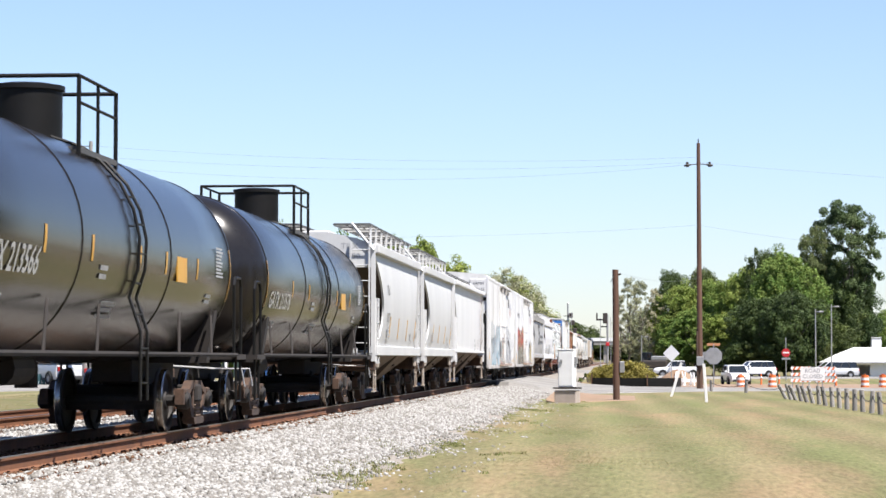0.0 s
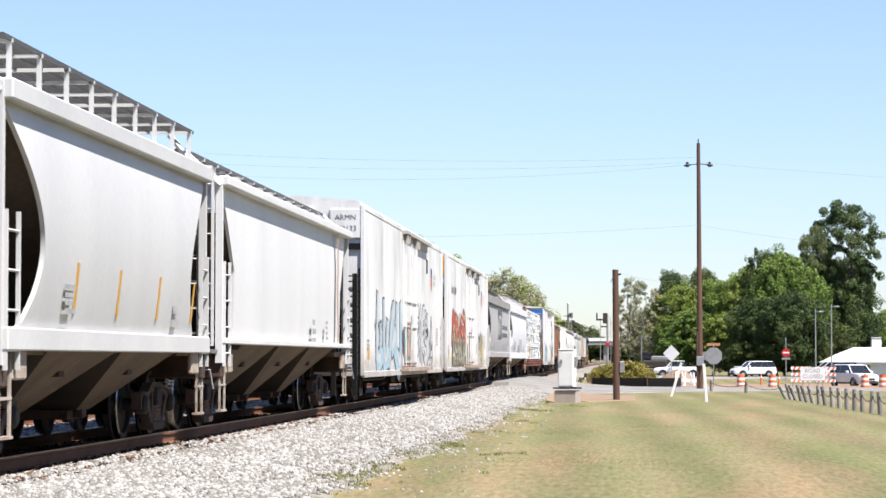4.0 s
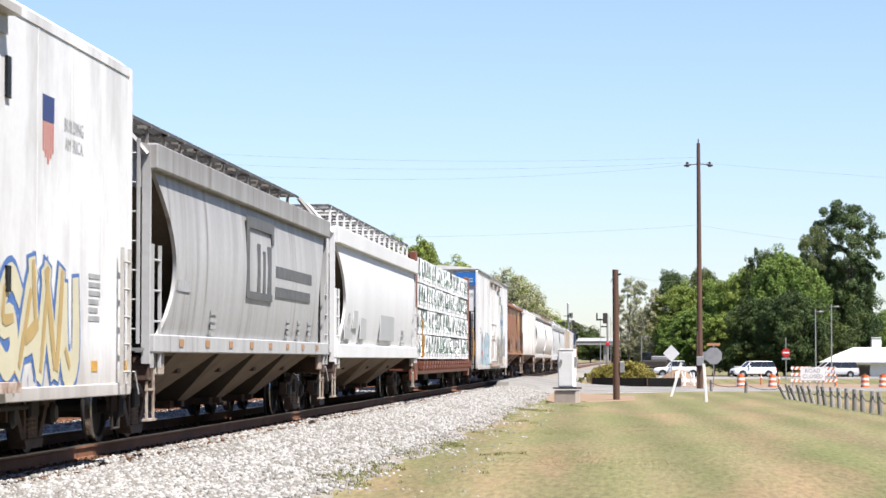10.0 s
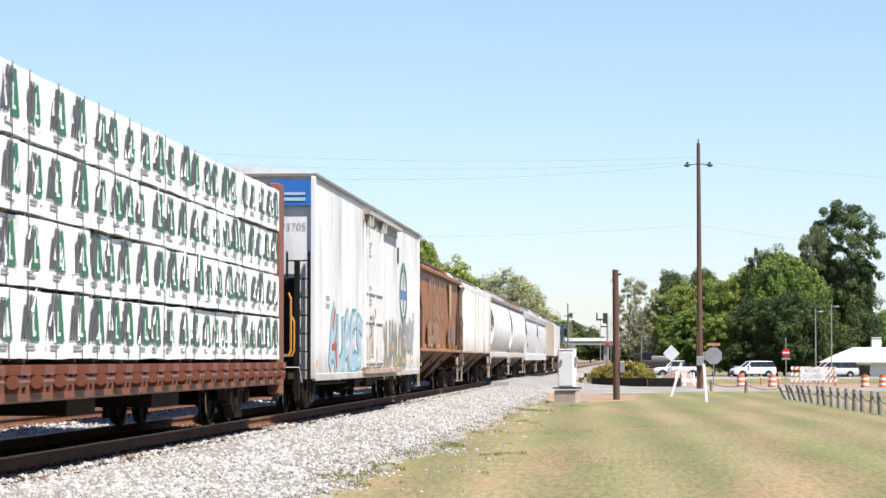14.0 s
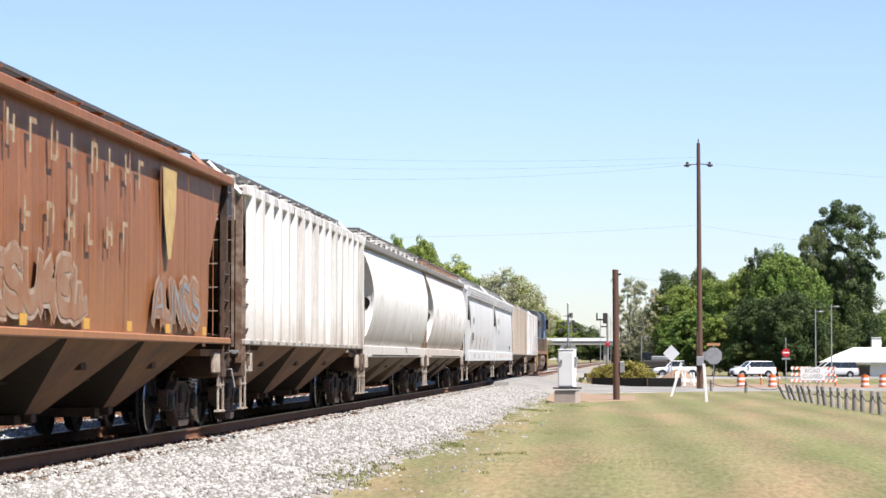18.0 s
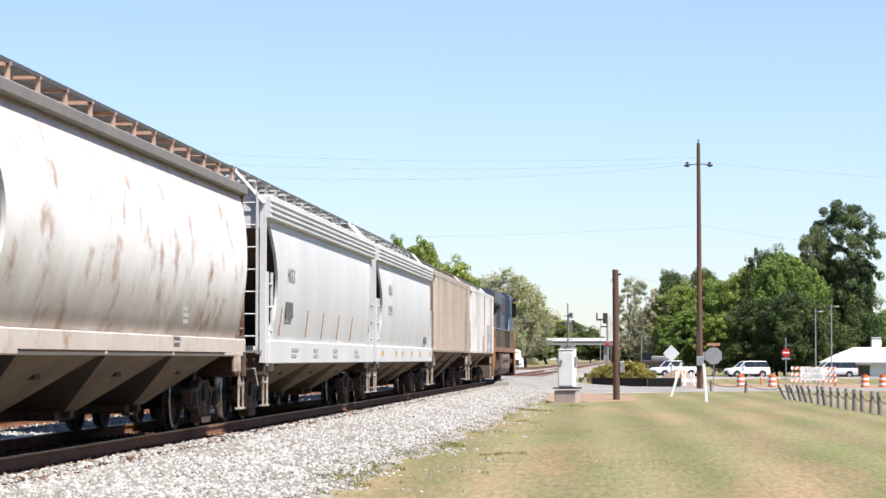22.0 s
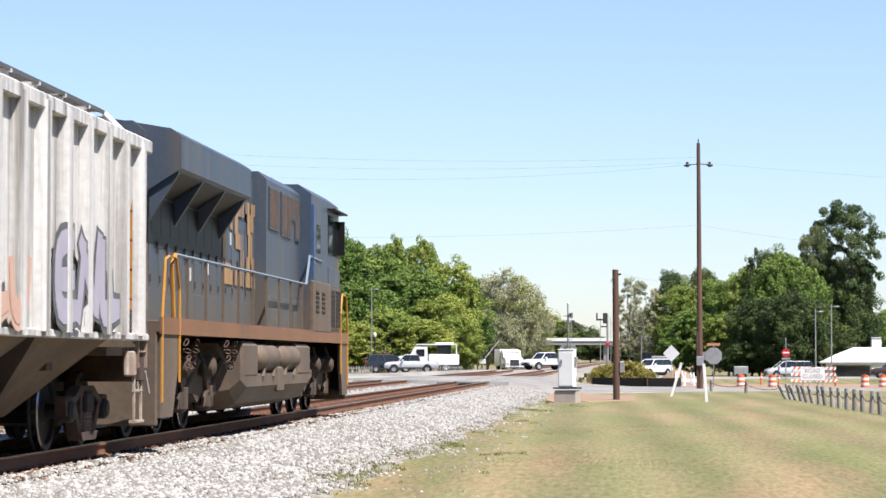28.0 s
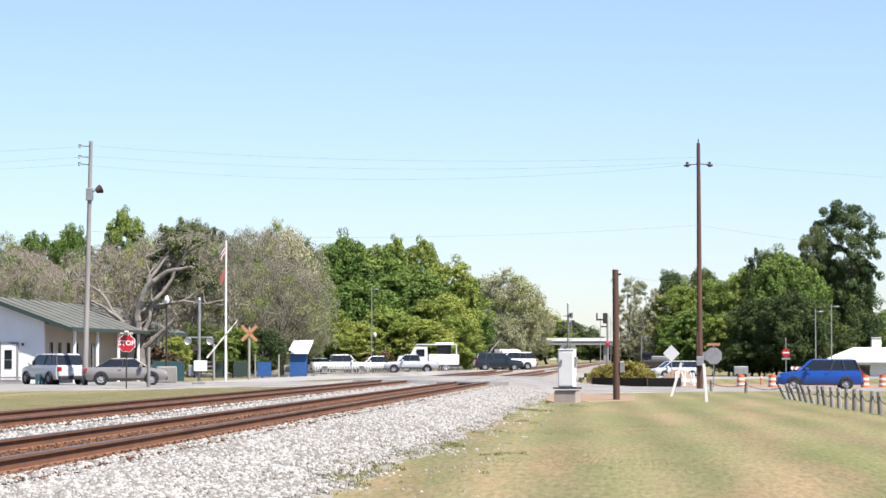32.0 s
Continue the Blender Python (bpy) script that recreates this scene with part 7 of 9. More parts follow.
part("hook", tube(B(), (-0.05, -0.1, 4.95), (-0.2, -0.15, 4.7), 0.015), M["steel"], post)
part("insulator", tube(B(), (0.1, -0.05, 5.0), (0.22, -0.05, 5.02), 0.04), M["steel"], post)


M["wire"] = mat("grey_cable", (0.104, 0.111, 0.117), 0.6)


def wire(a, b, sag, label="thin overhead wire between the poles", r=0.0045):
    a, b = Vector(a), Vector(b)
    bm = B()
    pts = []
    for k in range(17):
        q = k / 16
        p = a.lerp(b, q)
        p.z -= sag * 4 * q * (1 - q)
        pts.append(p)
    pipe(bm, pts, r, 4)
    tagged(part("overhead_wire", bm, M["wire"]), label, "wire", "overhead wires")


wire((-29.9, 132.2, 13.45), (3.8, 136, 12.9), 0.5)
wire((-30.4, 132.2, 12.9), (3.25, 136, 12.6), 0.55)
wire((-30.4, 132.2, 12.4), (4.5, 136, 12.6), 0.9)
wire((-29.8, 132.3, 8.7), (3.87, 136, 9.1), 0.5)
wire((3.87, 136, 9.1), (22, 139, 7.6), 0.4)
wire((3.87, 136, 12.6), (60, 150, 11.5), 0.8)
wire((-0.55, 96.95, 5.1), (3.87, 136, 6.2), 0.3)
for z in (13.4, 12.8, 12.4, 8.6):
    wire((-30.3, 132.2, z), (-60, 128, z - 0.6), 0.4)


def cabinet():
    c = thing("signal_cabinet", pose(-2.37, 91.9, 0.12, 0, 0, -12), "white metal signal cabinet on a concrete base", "signal cabinet")
    part("base", boxes((-0.42, 0.42, -0.35, 0.35, -0.2, 0.34), bev=0.03), M["pale_base"], c)
    part("plinth", boxes((-0.46, 0.46, -0.4, 0.4, 0.4, 0.46)), M["steel"], c)
    b = part("housing", boxes((-0.3, 0.3, -0.25, 0.25, 0.46, 1.86), bev=0.02), M["white"], c)
    part("lid", boxes((-0.31, 0.31, -0.27, 0.27, 1.86, 1.9), bev=0.015), M["white"], c)
    d = part("door", boxes((-0.27, 0.27, -0.27, -0.25, 0.52, 1.8), bev=0.008), M["white"], c)
    part("handle", boxes((-0.2, -0.13, -0.31, -0.27, 1.35, 1.5)), M["galv"], d)
    part("mast_box", boxes((-0.36, -0.3, -0.12, 0.12, 1.4, 1.62)), M["galv"], c)
    part("junction_box", boxes((0.3, 0.38, -0.15, 0.15, 1.35, 1.6)), M["galv"], c)


cabinet()


def drum(x, y, z):
    d = thing("traffic_drum", pose(x, y, z), "orange and white striped traffic drum on the works site", "traffic drum", "traffic drums")
    part("base", lathe(B(), [(0.02, 0), (0.36, 0), (0.38, 0.06), (0.3, 0.1), (0.02, 0.1)], 20), M["tyre"], d)
    z0 = 0.1
    for k in range(5):
        r0, r1 = 0.29 - k * 0.012, 0.285 - k * 0.012
        part("band", lathe(B(), [(0.02, z0), (r0, z0), (r1, z0 + 0.17), (0.02, z0 + 0.17)], 20), M["orange"] if k % 2 == 0 else M["white"], d, smooth=True)
        z0 += 0.172
    part("handle", boxes((-0.12, 0.12, -0.02, 0.02, z0, z0 + 0.07), bev=0.01), M["orange"], d)
    return d


D0 = drum(7.42, 165, ground_z(7.42, 165) + 0.05)
for x, y in ((9.53, 165), (15.71, 165), (16.85, 164.5), (18.0, 164)):
    copy_thing(D0, pose(x, y, ground_z(x, y) + 0.05, 0, 0, x * 30))


def cone(x, y):
    c = thing("traffic_cone", pose(x, y, ground_z(x, y) + 0.05), "tall slim orange delineator post on a rubber foot", "traffic cone", "traffic cones")
    part("foot", boxes((-0.2, 0.2, -0.2, 0.2, 0, 0.05), bev=0.01), M["tyre"], c)
    part("body", lathe(B(), [(0.02, 0.05), (0.09, 0.05), (0.06, 1.0), (0.03, 1.1), (0.02, 1.1)], 12), M["orange"], c, smooth=True)
    part("collar", lathe(B(), [(0.086, 0.7), (0.088, 0.71), (0.078, 0.85), (0.076, 0.86)], 12), M["white"], c)


for x, y in ((11.4, 214), (12.2, 214), (12.4, 205), (15.7, 188), (16.9, 180), (8.4, 190)):
    cone(x, y)


def barricade(x, y, w, rz=0):
    """Three-rail barricade with slanted stripes."""
    b = thing("road_barricade", pose(x, y, ground_z(x, y) + 0.05, 0, 0, rz), "white and orange striped three-rail road barricade", "barricade", "road barricades")
    for s in (-1, 1):
        part("upright", boxes((s * w * 0.42 - 0.03, s * w * 0.42 + 0.03, -0.03, 0.03, 0, 1.5)), M["galv"], b)
        part("foot", boxes((s * w * 0.42 - 0.04, s * w * 0.42 + 0.04, -0.7, 0.7, 0, 0.06)), M["galv"], b)
    for z in (0.45, 0.85, 1.25):
        r = part("rail", boxes((-w / 2, w / 2, -0.06, -0.03, z, z + 0.2)), M["white"], b)
        n = int(w / 0.3)
        for k in range(n):
            u = -w / 2 + 0.1 + k * 0.3
            bm = B()
            bm.faces.new([bm.verts.new((u + q, -0.064, z + v)) for q, v in ((0, 0), (0.13, 0), (0.25, 0.2), (0.12, 0.2))])
            part("stripe", bm, M["orange"], r)


barricade(11.12, 160.5, 1.3, 5)
barricade(12.84, 161.5, 1.3, -5)


def road_closed():
    s = thing("road_closed_sign", pose(11.26, 152, ground_z(12.0, 152) + 0.03, 0, 0, 0), "white road closed sign on a low frame", "road sign")
    part("panel", boxes((-0.75, 0.75, -0.02, 0.02, 0.45, 1.3), bev=0.01), M["white"], s)
    part("border", boxes((-0.72, 0.72, -0.026, -0.021, 1.25, 1.27), (-0.72, 0.72, -0.026, -0.021, 0.48, 0.5)), M["ink_pale"], s)
    letters("lettering", "ROAD\nCLOSED", 0.34, on_front(0, -0.027, 0.9), M["ink_pale"], s, "faded black words", 0.004)
    for x in (-0.6, 0.6):
        part("leg", boxes((x - 0.03, x + 0.03, 0.02, 0.06, 0, 1.3)), M["galv"], s)


road_closed()


def white_leg(x, y, dx, h, label):
    p = thing("marker_post", pose(x, y, 0, 0, dx, 0), label, "marker post")
    part("stake", boxes((-0.055, 0.055, -0.04, 0.04, -0.1, h), bev=0.01), M["white"], p)
    part("cap", boxes((-0.06, 0.06, -0.045, 0.045, h, h + 0.05)), M["white"], p)


white_leg(2.9, 93.42, -4.0, 1.42, "white leaning wooden stake in the lawn")
white_leg(1.79, 107.3, 17.0, 1.5, "white leaning wooden stake at the lawn's edge")


def sign_post(x, y, z, h, label, category="road sign", r=0.035, material=None):
    p = thing("road_sign", pose(x, y, z), label, category)
    shaft(p, h + 0.2, r, r, material or M["galv"], "post", z=-0.2, n=8)
    return p


def ngon_plate(p, n, r, z, material, name, y=-0.05, t=0.01, turn=0.0):
    bm = B()
    prism(bm, [(r * math.cos(turn + 2 * math.pi * k / n), z + r * math.sin(turn + 2 * math.pi * k / n)) for k in range(n)], "y", y - t, y)
    return part(name, bm, material, p)


M["pale_metal"] = mat("pale_bare_aluminium", (0.55, 0.56, 0.57), 0.5, 0.1, col2=(0.48, 0.49, 0.5), scale=3, amount=0.7)
# stop sign facing the camera, at the left lot
s = sign_post(-24.1, 115.2, 0.2, 2.6, "red stop sign on a dark post", r=0.035, material=M["steel"])
s.matrix_basis = pose(-24.1, 115.2, 0.2, 0, 0, 11)
ngon_plate(s, 8, 0.45, 2.2, M["white"], "rim", turn=math.pi / 8)
ngon_plate(s, 8, 0.42, 2.2, M["red"], "plate", y=-0.062, t=0.004, turn=math.pi / 8)
letters("lettering", "STOP", 0.33, on_front(0, -0.068, 2.2), M["white"], s, "white word", 0.008)
part("street_plate", boxes((-0.3, 0.3, -0.06, -0.04, 2.63, 2.72)), M["sign_pale"], s)
part("street_plate", boxes((-0.1, 0.1, -0.3, 0.3, 2.72, 2.8)), M["white"], s)
# back of a stop sign and a diamond, seen from behind
s = sign_post(5.1, 150, ground_z(5.1, 150), 2.75, "grey back of an octagonal road sign on a post")
ngon_plate(s, 8, 0.55, 2.0, M["galv"], "plate", turn=math.pi / 8)
part("street_plate", boxes((-0.4, 0.4, -0.02, 0.02, 2.62, 2.78)), M["sign_tan"], s)
part("side_plate", boxes((-0.95, -0.5, -0.03, -0.01, 1.75, 2.25)), M["galv"], s)
s = sign_post(2.94, 175, ground_z(2.94, 175), 2.9, "pale back of a diamond road sign on a post")
ngon_plate(s, 4, 0.6, 2.5, M["pale_metal"], "plate")
# do-not-enter sign far off
s = sign_post(15.2, 240, ground_z(15.2, 240), 4.2, "red round no entry sign on a tall post", r=0.05)
ngon_plate(s, 20, 0.42, 2.72, M["red"], "plate", y=-0.06)
part("bar", boxes((-0.3, 0.3, -0.085, -0.072, 2.66, 2.8)), M["white"], s)
part("lower_plate", boxes((-0.42, 0.42, -0.06, -0.04, 2.05, 2.25)), M["galv"], s)


def chain_fence():
    """Row of grey posts, some leaning, with a rope between them, along the lawn's edge."""
    rnd = random.Random(8)
    posts = []
    n = 17
    for k in range(n):
        q = k / (n - 1)
        x, y = 6.45 + (7.55 - 6.45) * q, 101.6 + (69 - 101.6) * q
        lean = -24 * max(0, 1 - q * 1.6) + rnd.uniform(-5, 5)
        posts.append((x, y, lean))
    posts = [(4.1, 124.5, 0.0), (5.6, 119, 2.0)] + posts
    tops = []
    for x, y, lean in posts:
        p = thing("fence_post", pose(x, y, -0.05, 0, lean, 0), "short grey weathered wooden fence post", "fence post", "posts along the lawn")
        h = 0.62 if y > 110 else 0.72
        bm = B()
        tube(bm, (0, 0, -0.1), (0, 0, h), 0.085, 0.075, 9)
        part("log", bm, M["greywood"], p)
        part("rope_staple", boxes((-0.02, 0.02, -0.1, -0.07, h * 0.72, h * 0.8)), M["steel"], p)
        tops.append(pose(x, y, -0.05, 0, lean, 0) @ Vector((0, -0.09, h * 0.76)))
    for a, b in zip(tops, tops[1:]):
        bm = B()
        pts = []
        for k in range(7):
            q = k / 6
            p = a.lerp(b, q)
            p.z -= 0.16 * 4 * q * (1 - q)
            pts.append(p)
        pipe(bm, pts, 0.014, 5)
        tagged(part("fence_rope", bm, M["steel"]), "slack dark chain hung between the fence posts", "chain", "chains along the lawn")


chain_fence()


# ---- crossing gate and signals on the far side ----
def crossing_signal(x, y, z, gate=True, turn=0.0, label="crossing signal mast with lamps and raised gate arm", h=4.7):
    c = thing("crossing_signal", pose(x, y, z, 0, 0, turn), label, "crossing signal")
    part("foundation", boxes((-0.35, 0.35, -0.35, 0.35, -0.1, 0.18), bev=0.03), M["concrete"], c)
    shaft(c, h, 0.09, 0.08, M["galv"], "mast")
    part("finial", lathe(B(), [(0.02, 0), (0.11, 0.02), (0.09, 0.12), (0.02, 0.2)], 10, Matrix.Translation((0, 0, h))), M["galv"], c, smooth=True)
    part("crossarm", boxes((-0.75, 0.75, -0.04, 0.04, 2.62, 2.7)), M["galv"], c)
    for x2 in (-0.62, 0.62):
        for e in (-1, 1):
            bm = B()
            lathe(bm, [(0.02, 0), (0.2, 0.0), (0.22, 0.08), (0.2, 0.09), (0.15, 0.05), (0.02, 0.05)], 16, Matrix.Translation((x2, e * 0.1, 2.45)) @ Matrix.Rotation(radians(90 if e < 0 else -90), 4, "X"))
            part("lamp", bm, M["black"] if e > 0 else M["galv"], c, smooth=True)
    part("bell_box", boxes((-0.35, -0.05, -0.2, 0.05, 1.9, 2.2), (-0.35, 0.0, -0.22, 0.02, 1.75, 1.8)), M["steel"], c)
    part("mechanism", boxes((-0.3, 0.45, -0.3, 0.25, 0.75, 1.35), bev=0.03), M["white"], c)
    part("counterweight", boxes((-0.6, -0.3, -0.12, 0.12, 0.5, 1.1), bev=0.03), M["galv"], c)
    if gate:
        bm = B()
        a, b = Vector((0.45, -0.2, 1.5)), Vector((2.1, -0.2, 3.55))
        tube(bm, a, b, 0.06, 0.035, 6)
        arm = part("gate_arm", bm, M["white"], c, "weathered white gate arm with faded bands")
        for k in range(4):
            q = (k + 0.4) / 4
            bm = B()
            tube(bm, a.lerp(b, q), a.lerp(b, q + 0.08), 0.062 - 0.025 * q, 0.06 - 0.025 * q, 6)
            part("faded_band", bm, M["sign_pale"], arm)
    return c


crossing_signal(-24.12, 135, 0.2, True, 8)
crossing_signal(-17.8, 292, 0.3, True, 0, "distant crossing signal mast with lamps", 4.6)
c = crossing_signal(-6.5, 255, 0.35, False, 0, "tall signal mast beyond the crossing", 7.0)
for z, w in ((5.75, 0.45), (5.0, 0.7), (4.3, 0.95)):
    part("upper_bracket", boxes((-w, w, -0.05, 0.05, z, z + 0.08)), M["steel"], c)
for x, z in ((-0.8, 4.0), (0.75, 4.0), (-0.45, 4.75), (0.5, 4.85), (0.3, 5.6)):
    part("signal_head", boxes((x - 0.2, x + 0.2, -0.15, 0.15, z, z + 0.5), bev=0.04), M["steel"], c)
part("ladder", boxes((0.12, 0.16, -0.2, -0.16, 0.2, 6.2), (0.36, 0.4, -0.2, -0.16, 0.2, 6.2), *[(0.16, 0.36, -0.2, -0.17, 0.5 + k * 0.4, 0.53 + k * 0.4) for k in range(14)]), M["galv"], c)
# far signal mast at the right of the tracks
p = thing("signal_mast", pose(-1.5, 162, 0.0), "grey railway signal mast with a bracketed head", "signal mast")
shaft(p, 4.6, 0.08, 0.07, M["galv"], "mast")
part("bracket", boxes((-0.75, 0.0, -0.05, 0.05, 4.2, 4.3), (-0.75, -0.65, -0.05, 0.05, 4.2, 4.7), (-0.45, 0.0, -0.05, 0.05, 3.75, 3.83)), M["steel"], p)
part("signal_head", boxes((-0.3, 0.0, -0.2, 0.05, 4.0, 4.7), bev=0.03), M["steel"], p)
part("ladder", boxes((0.2, 0.24, -0.03, 0.03, 0, 4.4)), M["galv"], p)
part("red_lamp", boxes((-0.12, 0.12, -0.15, -0.08, 2.5, 2.75), bev=0.03), M["red"], p)
# crossbuck, rust orange in the sun
x = thing("crossbuck_sign", pose(-26.7, 169.3, 0.2, 0, 0, 12), "weathered orange railroad crossbuck on a wooden post", "road sign")
shaft(x, 3.7, 0.1, 0.09, M["greywood"], "post")
for a in (45, -45):
    bm = B()
    box(bm, -0.75, 0.75, -0.14, -0.11 if a > 0 else -0.105, -0.11, 0.11, m=Matrix.Translation((0, 0, 3.25)) @ Matrix.Rotation(radians(a), 4, "Y"))
    part("blade", bm, M["sign_tan"], x)
f = thing("flagpole", pose(-26.2, 156.4, 0.2), "white metal flagpole with a furled red and white flag", "flagpole")
shaft(f, 9.0, 0.09, 0.06, M["white"], "pole")
part("ball", lathe(B(), [(0.02, 0), (0.08, 0.04), (0.08, 0.1), (0.02, 0.14)], 10, Matrix.Translation((0, 0, 9.0))), M["white"], f, smooth=True)
for k in range(5):
    part("flag_fold", prism(B(), [(-0.05, 8.85 - k * 0.13), (-0.05, 8.72 - k * 0.13), (-0.2 - 0.07 * (k % 3), 8.42 - k * 0.15), (-0.3 - 0.05 * (k % 2), 8.36 - k * 0.15), (-0.22, 8.62 - k * 0.13)], "y", -0.03 - 0.012 * k, 0.02 - 0.012 * k), M["white" if k % 2 else "red_faded"], f)
part("lower_flag", prism(B(), [(-0.05, 7.35), (-0.22, 7.1), (-0.38, 6.75), (-0.4, 6.42), (-0.24, 6.3), (-0.12, 6.6), (-0.05, 6.9)], "y", -0.05, 0.03), M["red_faded"], f, "drooping faded red flag")


def lamp_post(x, y, h, label, z=0.2, globe=True):
    l = thing("street_lamp", pose(x, y, z), label, "street lamp", "street lamps")
    shaft(l, h, 0.07, 0.05, M["steel"] if globe else M["galv"], "post")
    if globe:
        part("globe", lathe(B(), [(0.03, 0), (0.12, 0.04), (0.17, 0.22), (0.12, 0.38), (0.05, 0.47), (0.02, 0.5)], 16, Matrix.Translation((0, 0, h))), M["white"], l, "white acorn globe", smooth=True)
    else:
        part("arm", boxes((0, 0.4, -0.03, 0.03, h - 0.26, h - 0.2)), M["galv"], l)
        part("head", boxes((0.3, 0.75, -0.12, 0.12, h - 0.3, h - 0.16), bev=0.03), M["galv"], l)
    return l


lamp_post(-28.85, 150, 4.9, "dark street lamp post with a white acorn globe")
lamp_post(-26.3, 250, 3.9, "dark street lamp post with a white acorn globe", 0)
lamp_post(-17.3, 295, 4.3, "dark street lamp post with a white acorn globe", 0)
lamp_post(-27.5, 258, 9.3, "grey street lamp with a flat head", 0, False)
lamp_post(17.34, 230, 6.9, "grey street lamp with a flat head", -0.6, False)
lamp_post(18.9, 231, 7.4, "grey street lamp with a flat head", -0.6, False)
lamp_post(1.35, 290, 4.8, "grey street lamp with a flat head", -0.3, False)
lamp_post(-5.1, 420, 9.0, "distant thin grey lamp mast", -0.3, False)
for x, y, h in ((-24.4, 122.1, 2.2), (-27.6, 160, 2.6), (-22.5, 290, 7.2), (-20.1, 290, 8.2)):
    p = thing("wooden_post", pose(x, y, 0.05), "thin grey weathered wooden post", "post", "thin grey posts")
    shaft(p, h, 0.1, 0.08, M["greywood"], "log")

# air conditioner, bollards and boxes by the far-side signal
a = thing("air_conditioner", pose(-27.3, 142, 0.2, 0, 0, 12), "beige box of an outdoor air conditioner", "air conditioner")
part("case", boxes((-0.6, 0.6, -0.4, 0.4, 0.05, 1.0), bev=0.04), M["concrete"], a)
for k in range(8):
    part("fin", boxes((-0.52 + k * 0.14, -0.48 + k * 0.14, -0.415, -0.4, 0.15, 0.9)), M["greywood"], a)


# ---- buildings ----
M["wall_white"] = mat("white_rendered_wall", (0.7, 0.705, 0.71), 0.8, col2=(0.62, 0.625, 0.63), scale=0.8, fine=20, amount=0.8, bump=0.1)
M["roof_green"] = mat("grey_green_roof", (0.066, 0.07, 0.058), 0.8, col2=(0.1, 0.1, 0.084), scale=0.6, fine=12, amount=1, dirt=(0.0585, 0.0488, 0.039), dirt_scale=0.3, dirt_amount=0.4, bump=0.2)
M["trim_green"] = mat("dark_green_trim", (0.0195, 0.039, 0.0325), 0.6)
M["roof_white"] = mat("white_metal_roof", (0.68, 0.685, 0.69), 0.4, 0.1, col2=(0.6, 0.6, 0.6), scale=0.7, amount=1)
M["teal"] = mat("dark_teal_fence_paint", (0.0195, 0.0715, 0.0845), 0.7)
M["blue_tarp"] = mat("blue_painted_board", (0.0163, 0.0845, 0.247), 0.6, col2=(0.00975, 0.052, 0.169))
M["beige"] = mat("beige_wall", (0.39, 0.325, 0.26), 0.8)


def depot():
    """White single-storey building; its gable faces the lawn and its low roof falls towards the tracks."""
    h = thing("building", pose(-34.2, 140, 0.12, 0, 0, -1.5), "white single-storey building with a low grey-green roof and porch", "building")
    part("front_wall", prism(B(), [(-11, 0), (0, 0), (0, 3.82), (-3.3, 5.0), (-11, 2.3)], "y", 0, 0.3), M["wall_white"], h)
    part("side_wall", boxes((-0.3, 0, 0.3, 31, 0, 3.6)), M["wall_porch"], h)
    part("back_wall", boxes((-11, 0, 31, 31.3, 0, 3.2)), M["wall_white"], h)
    bm = B()
    loft(bm, [[(-3.3, y, 5.22), (1.75, y, 3.38), (1.75, y, 3.26), (-3.3, y, 5.06)] for y in (-0.6, 32)])
    part("roof", bm, M["roof_green"], h)
    bm = B()
    loft(bm, [[(-3.3, y, 5.22), (-12, y, 2.2), (-12, y, 2.08), (-3.3, y, 5.06)] for y in (-0.6, 32)])
    part("roof", bm, M["roof_green"], h)
    bm = B()
    loft(bm, [[(-3.3, y, 5.2), (1.78, y, 3.37), (1.78, y, 3.12), (-3.3, y, 4.94)] for y in (-0.66, -0.6)])
    part("fascia", bm, M["trim_green"], h)
    part("gutter", boxes((1.75, 1.88, -0.66, 32, 3.16, 3.38)), M["trim_green"], h)
    for k in range(14):
        bm = B()
        y = 0.5 + k * 2.3
        loft(bm, [[(-3.2, y + e, 5.245), (1.7, y + e, 3.43), (1.7, y + e, 3.4), (-3.2, y + e, 5.2)] for e in (0, 0.06)])
        part("roof_seam", bm, M["roof_green"], h)
    for k in range(5):
        part("porch_post", boxes((1.45, 1.6, 1.2 + k * 5.5, 1.35 + k * 5.5, 0, 3.25)), M["wall_white"], h)
    for k in range(6):
        part("window_slit", boxes((0.0, 0.03, 1.3 + k * 2.0, 1.95 + k * 2.0, 0.7, 2.5)), M["glass"], h)
    d = part("door", boxes((-2.55, -1.6, -0.06, 0.0, 0.25, 2.4), bev=0.02), M["wall_white"], h)
    part("door_frame", boxes((-2.65, -2.55, -0.08, 0.0, 0.25, 2.5), (-1.6, -1.5, -0.08, 0.0, 0.25, 2.5), (-2.65, -1.5, -0.08, 0.0, 2.4, 2.5)), M["greywood"], h)
    for z0, z1 in ((0.95, 1.45), (1.5, 2.05)):
        part("door_pane", boxes((-2.32, -1.88, -0.08, -0.06, z0, z1)), M["glass"], d)
    for k in range(3):
        part("step", boxes((-3.2, -1.0, -1.2 + k * 0.35, 0, k * 0.08, 0.08 + k * 0.08)), M["greywood"], h)
    for k in range(3):
        part("rail_board", boxes((-5.0, -1.0, -1.3, -1.25, 0.05 + k * 0.17, 0.16 + k * 0.17)), M["greywood"], h)
    part("wall_lamp", boxes((-1.3, -1.18, -0.15, 0, 2.3, 2.45), bev=0.02), M["steel"], h)


M["wall_porch"] = mat("cream_porch_wall", (0.403, 0.338, 0.28), 0.8, col2=(0.358, 0.305, 0.26), scale=0.8, amount=0.8)
depot()


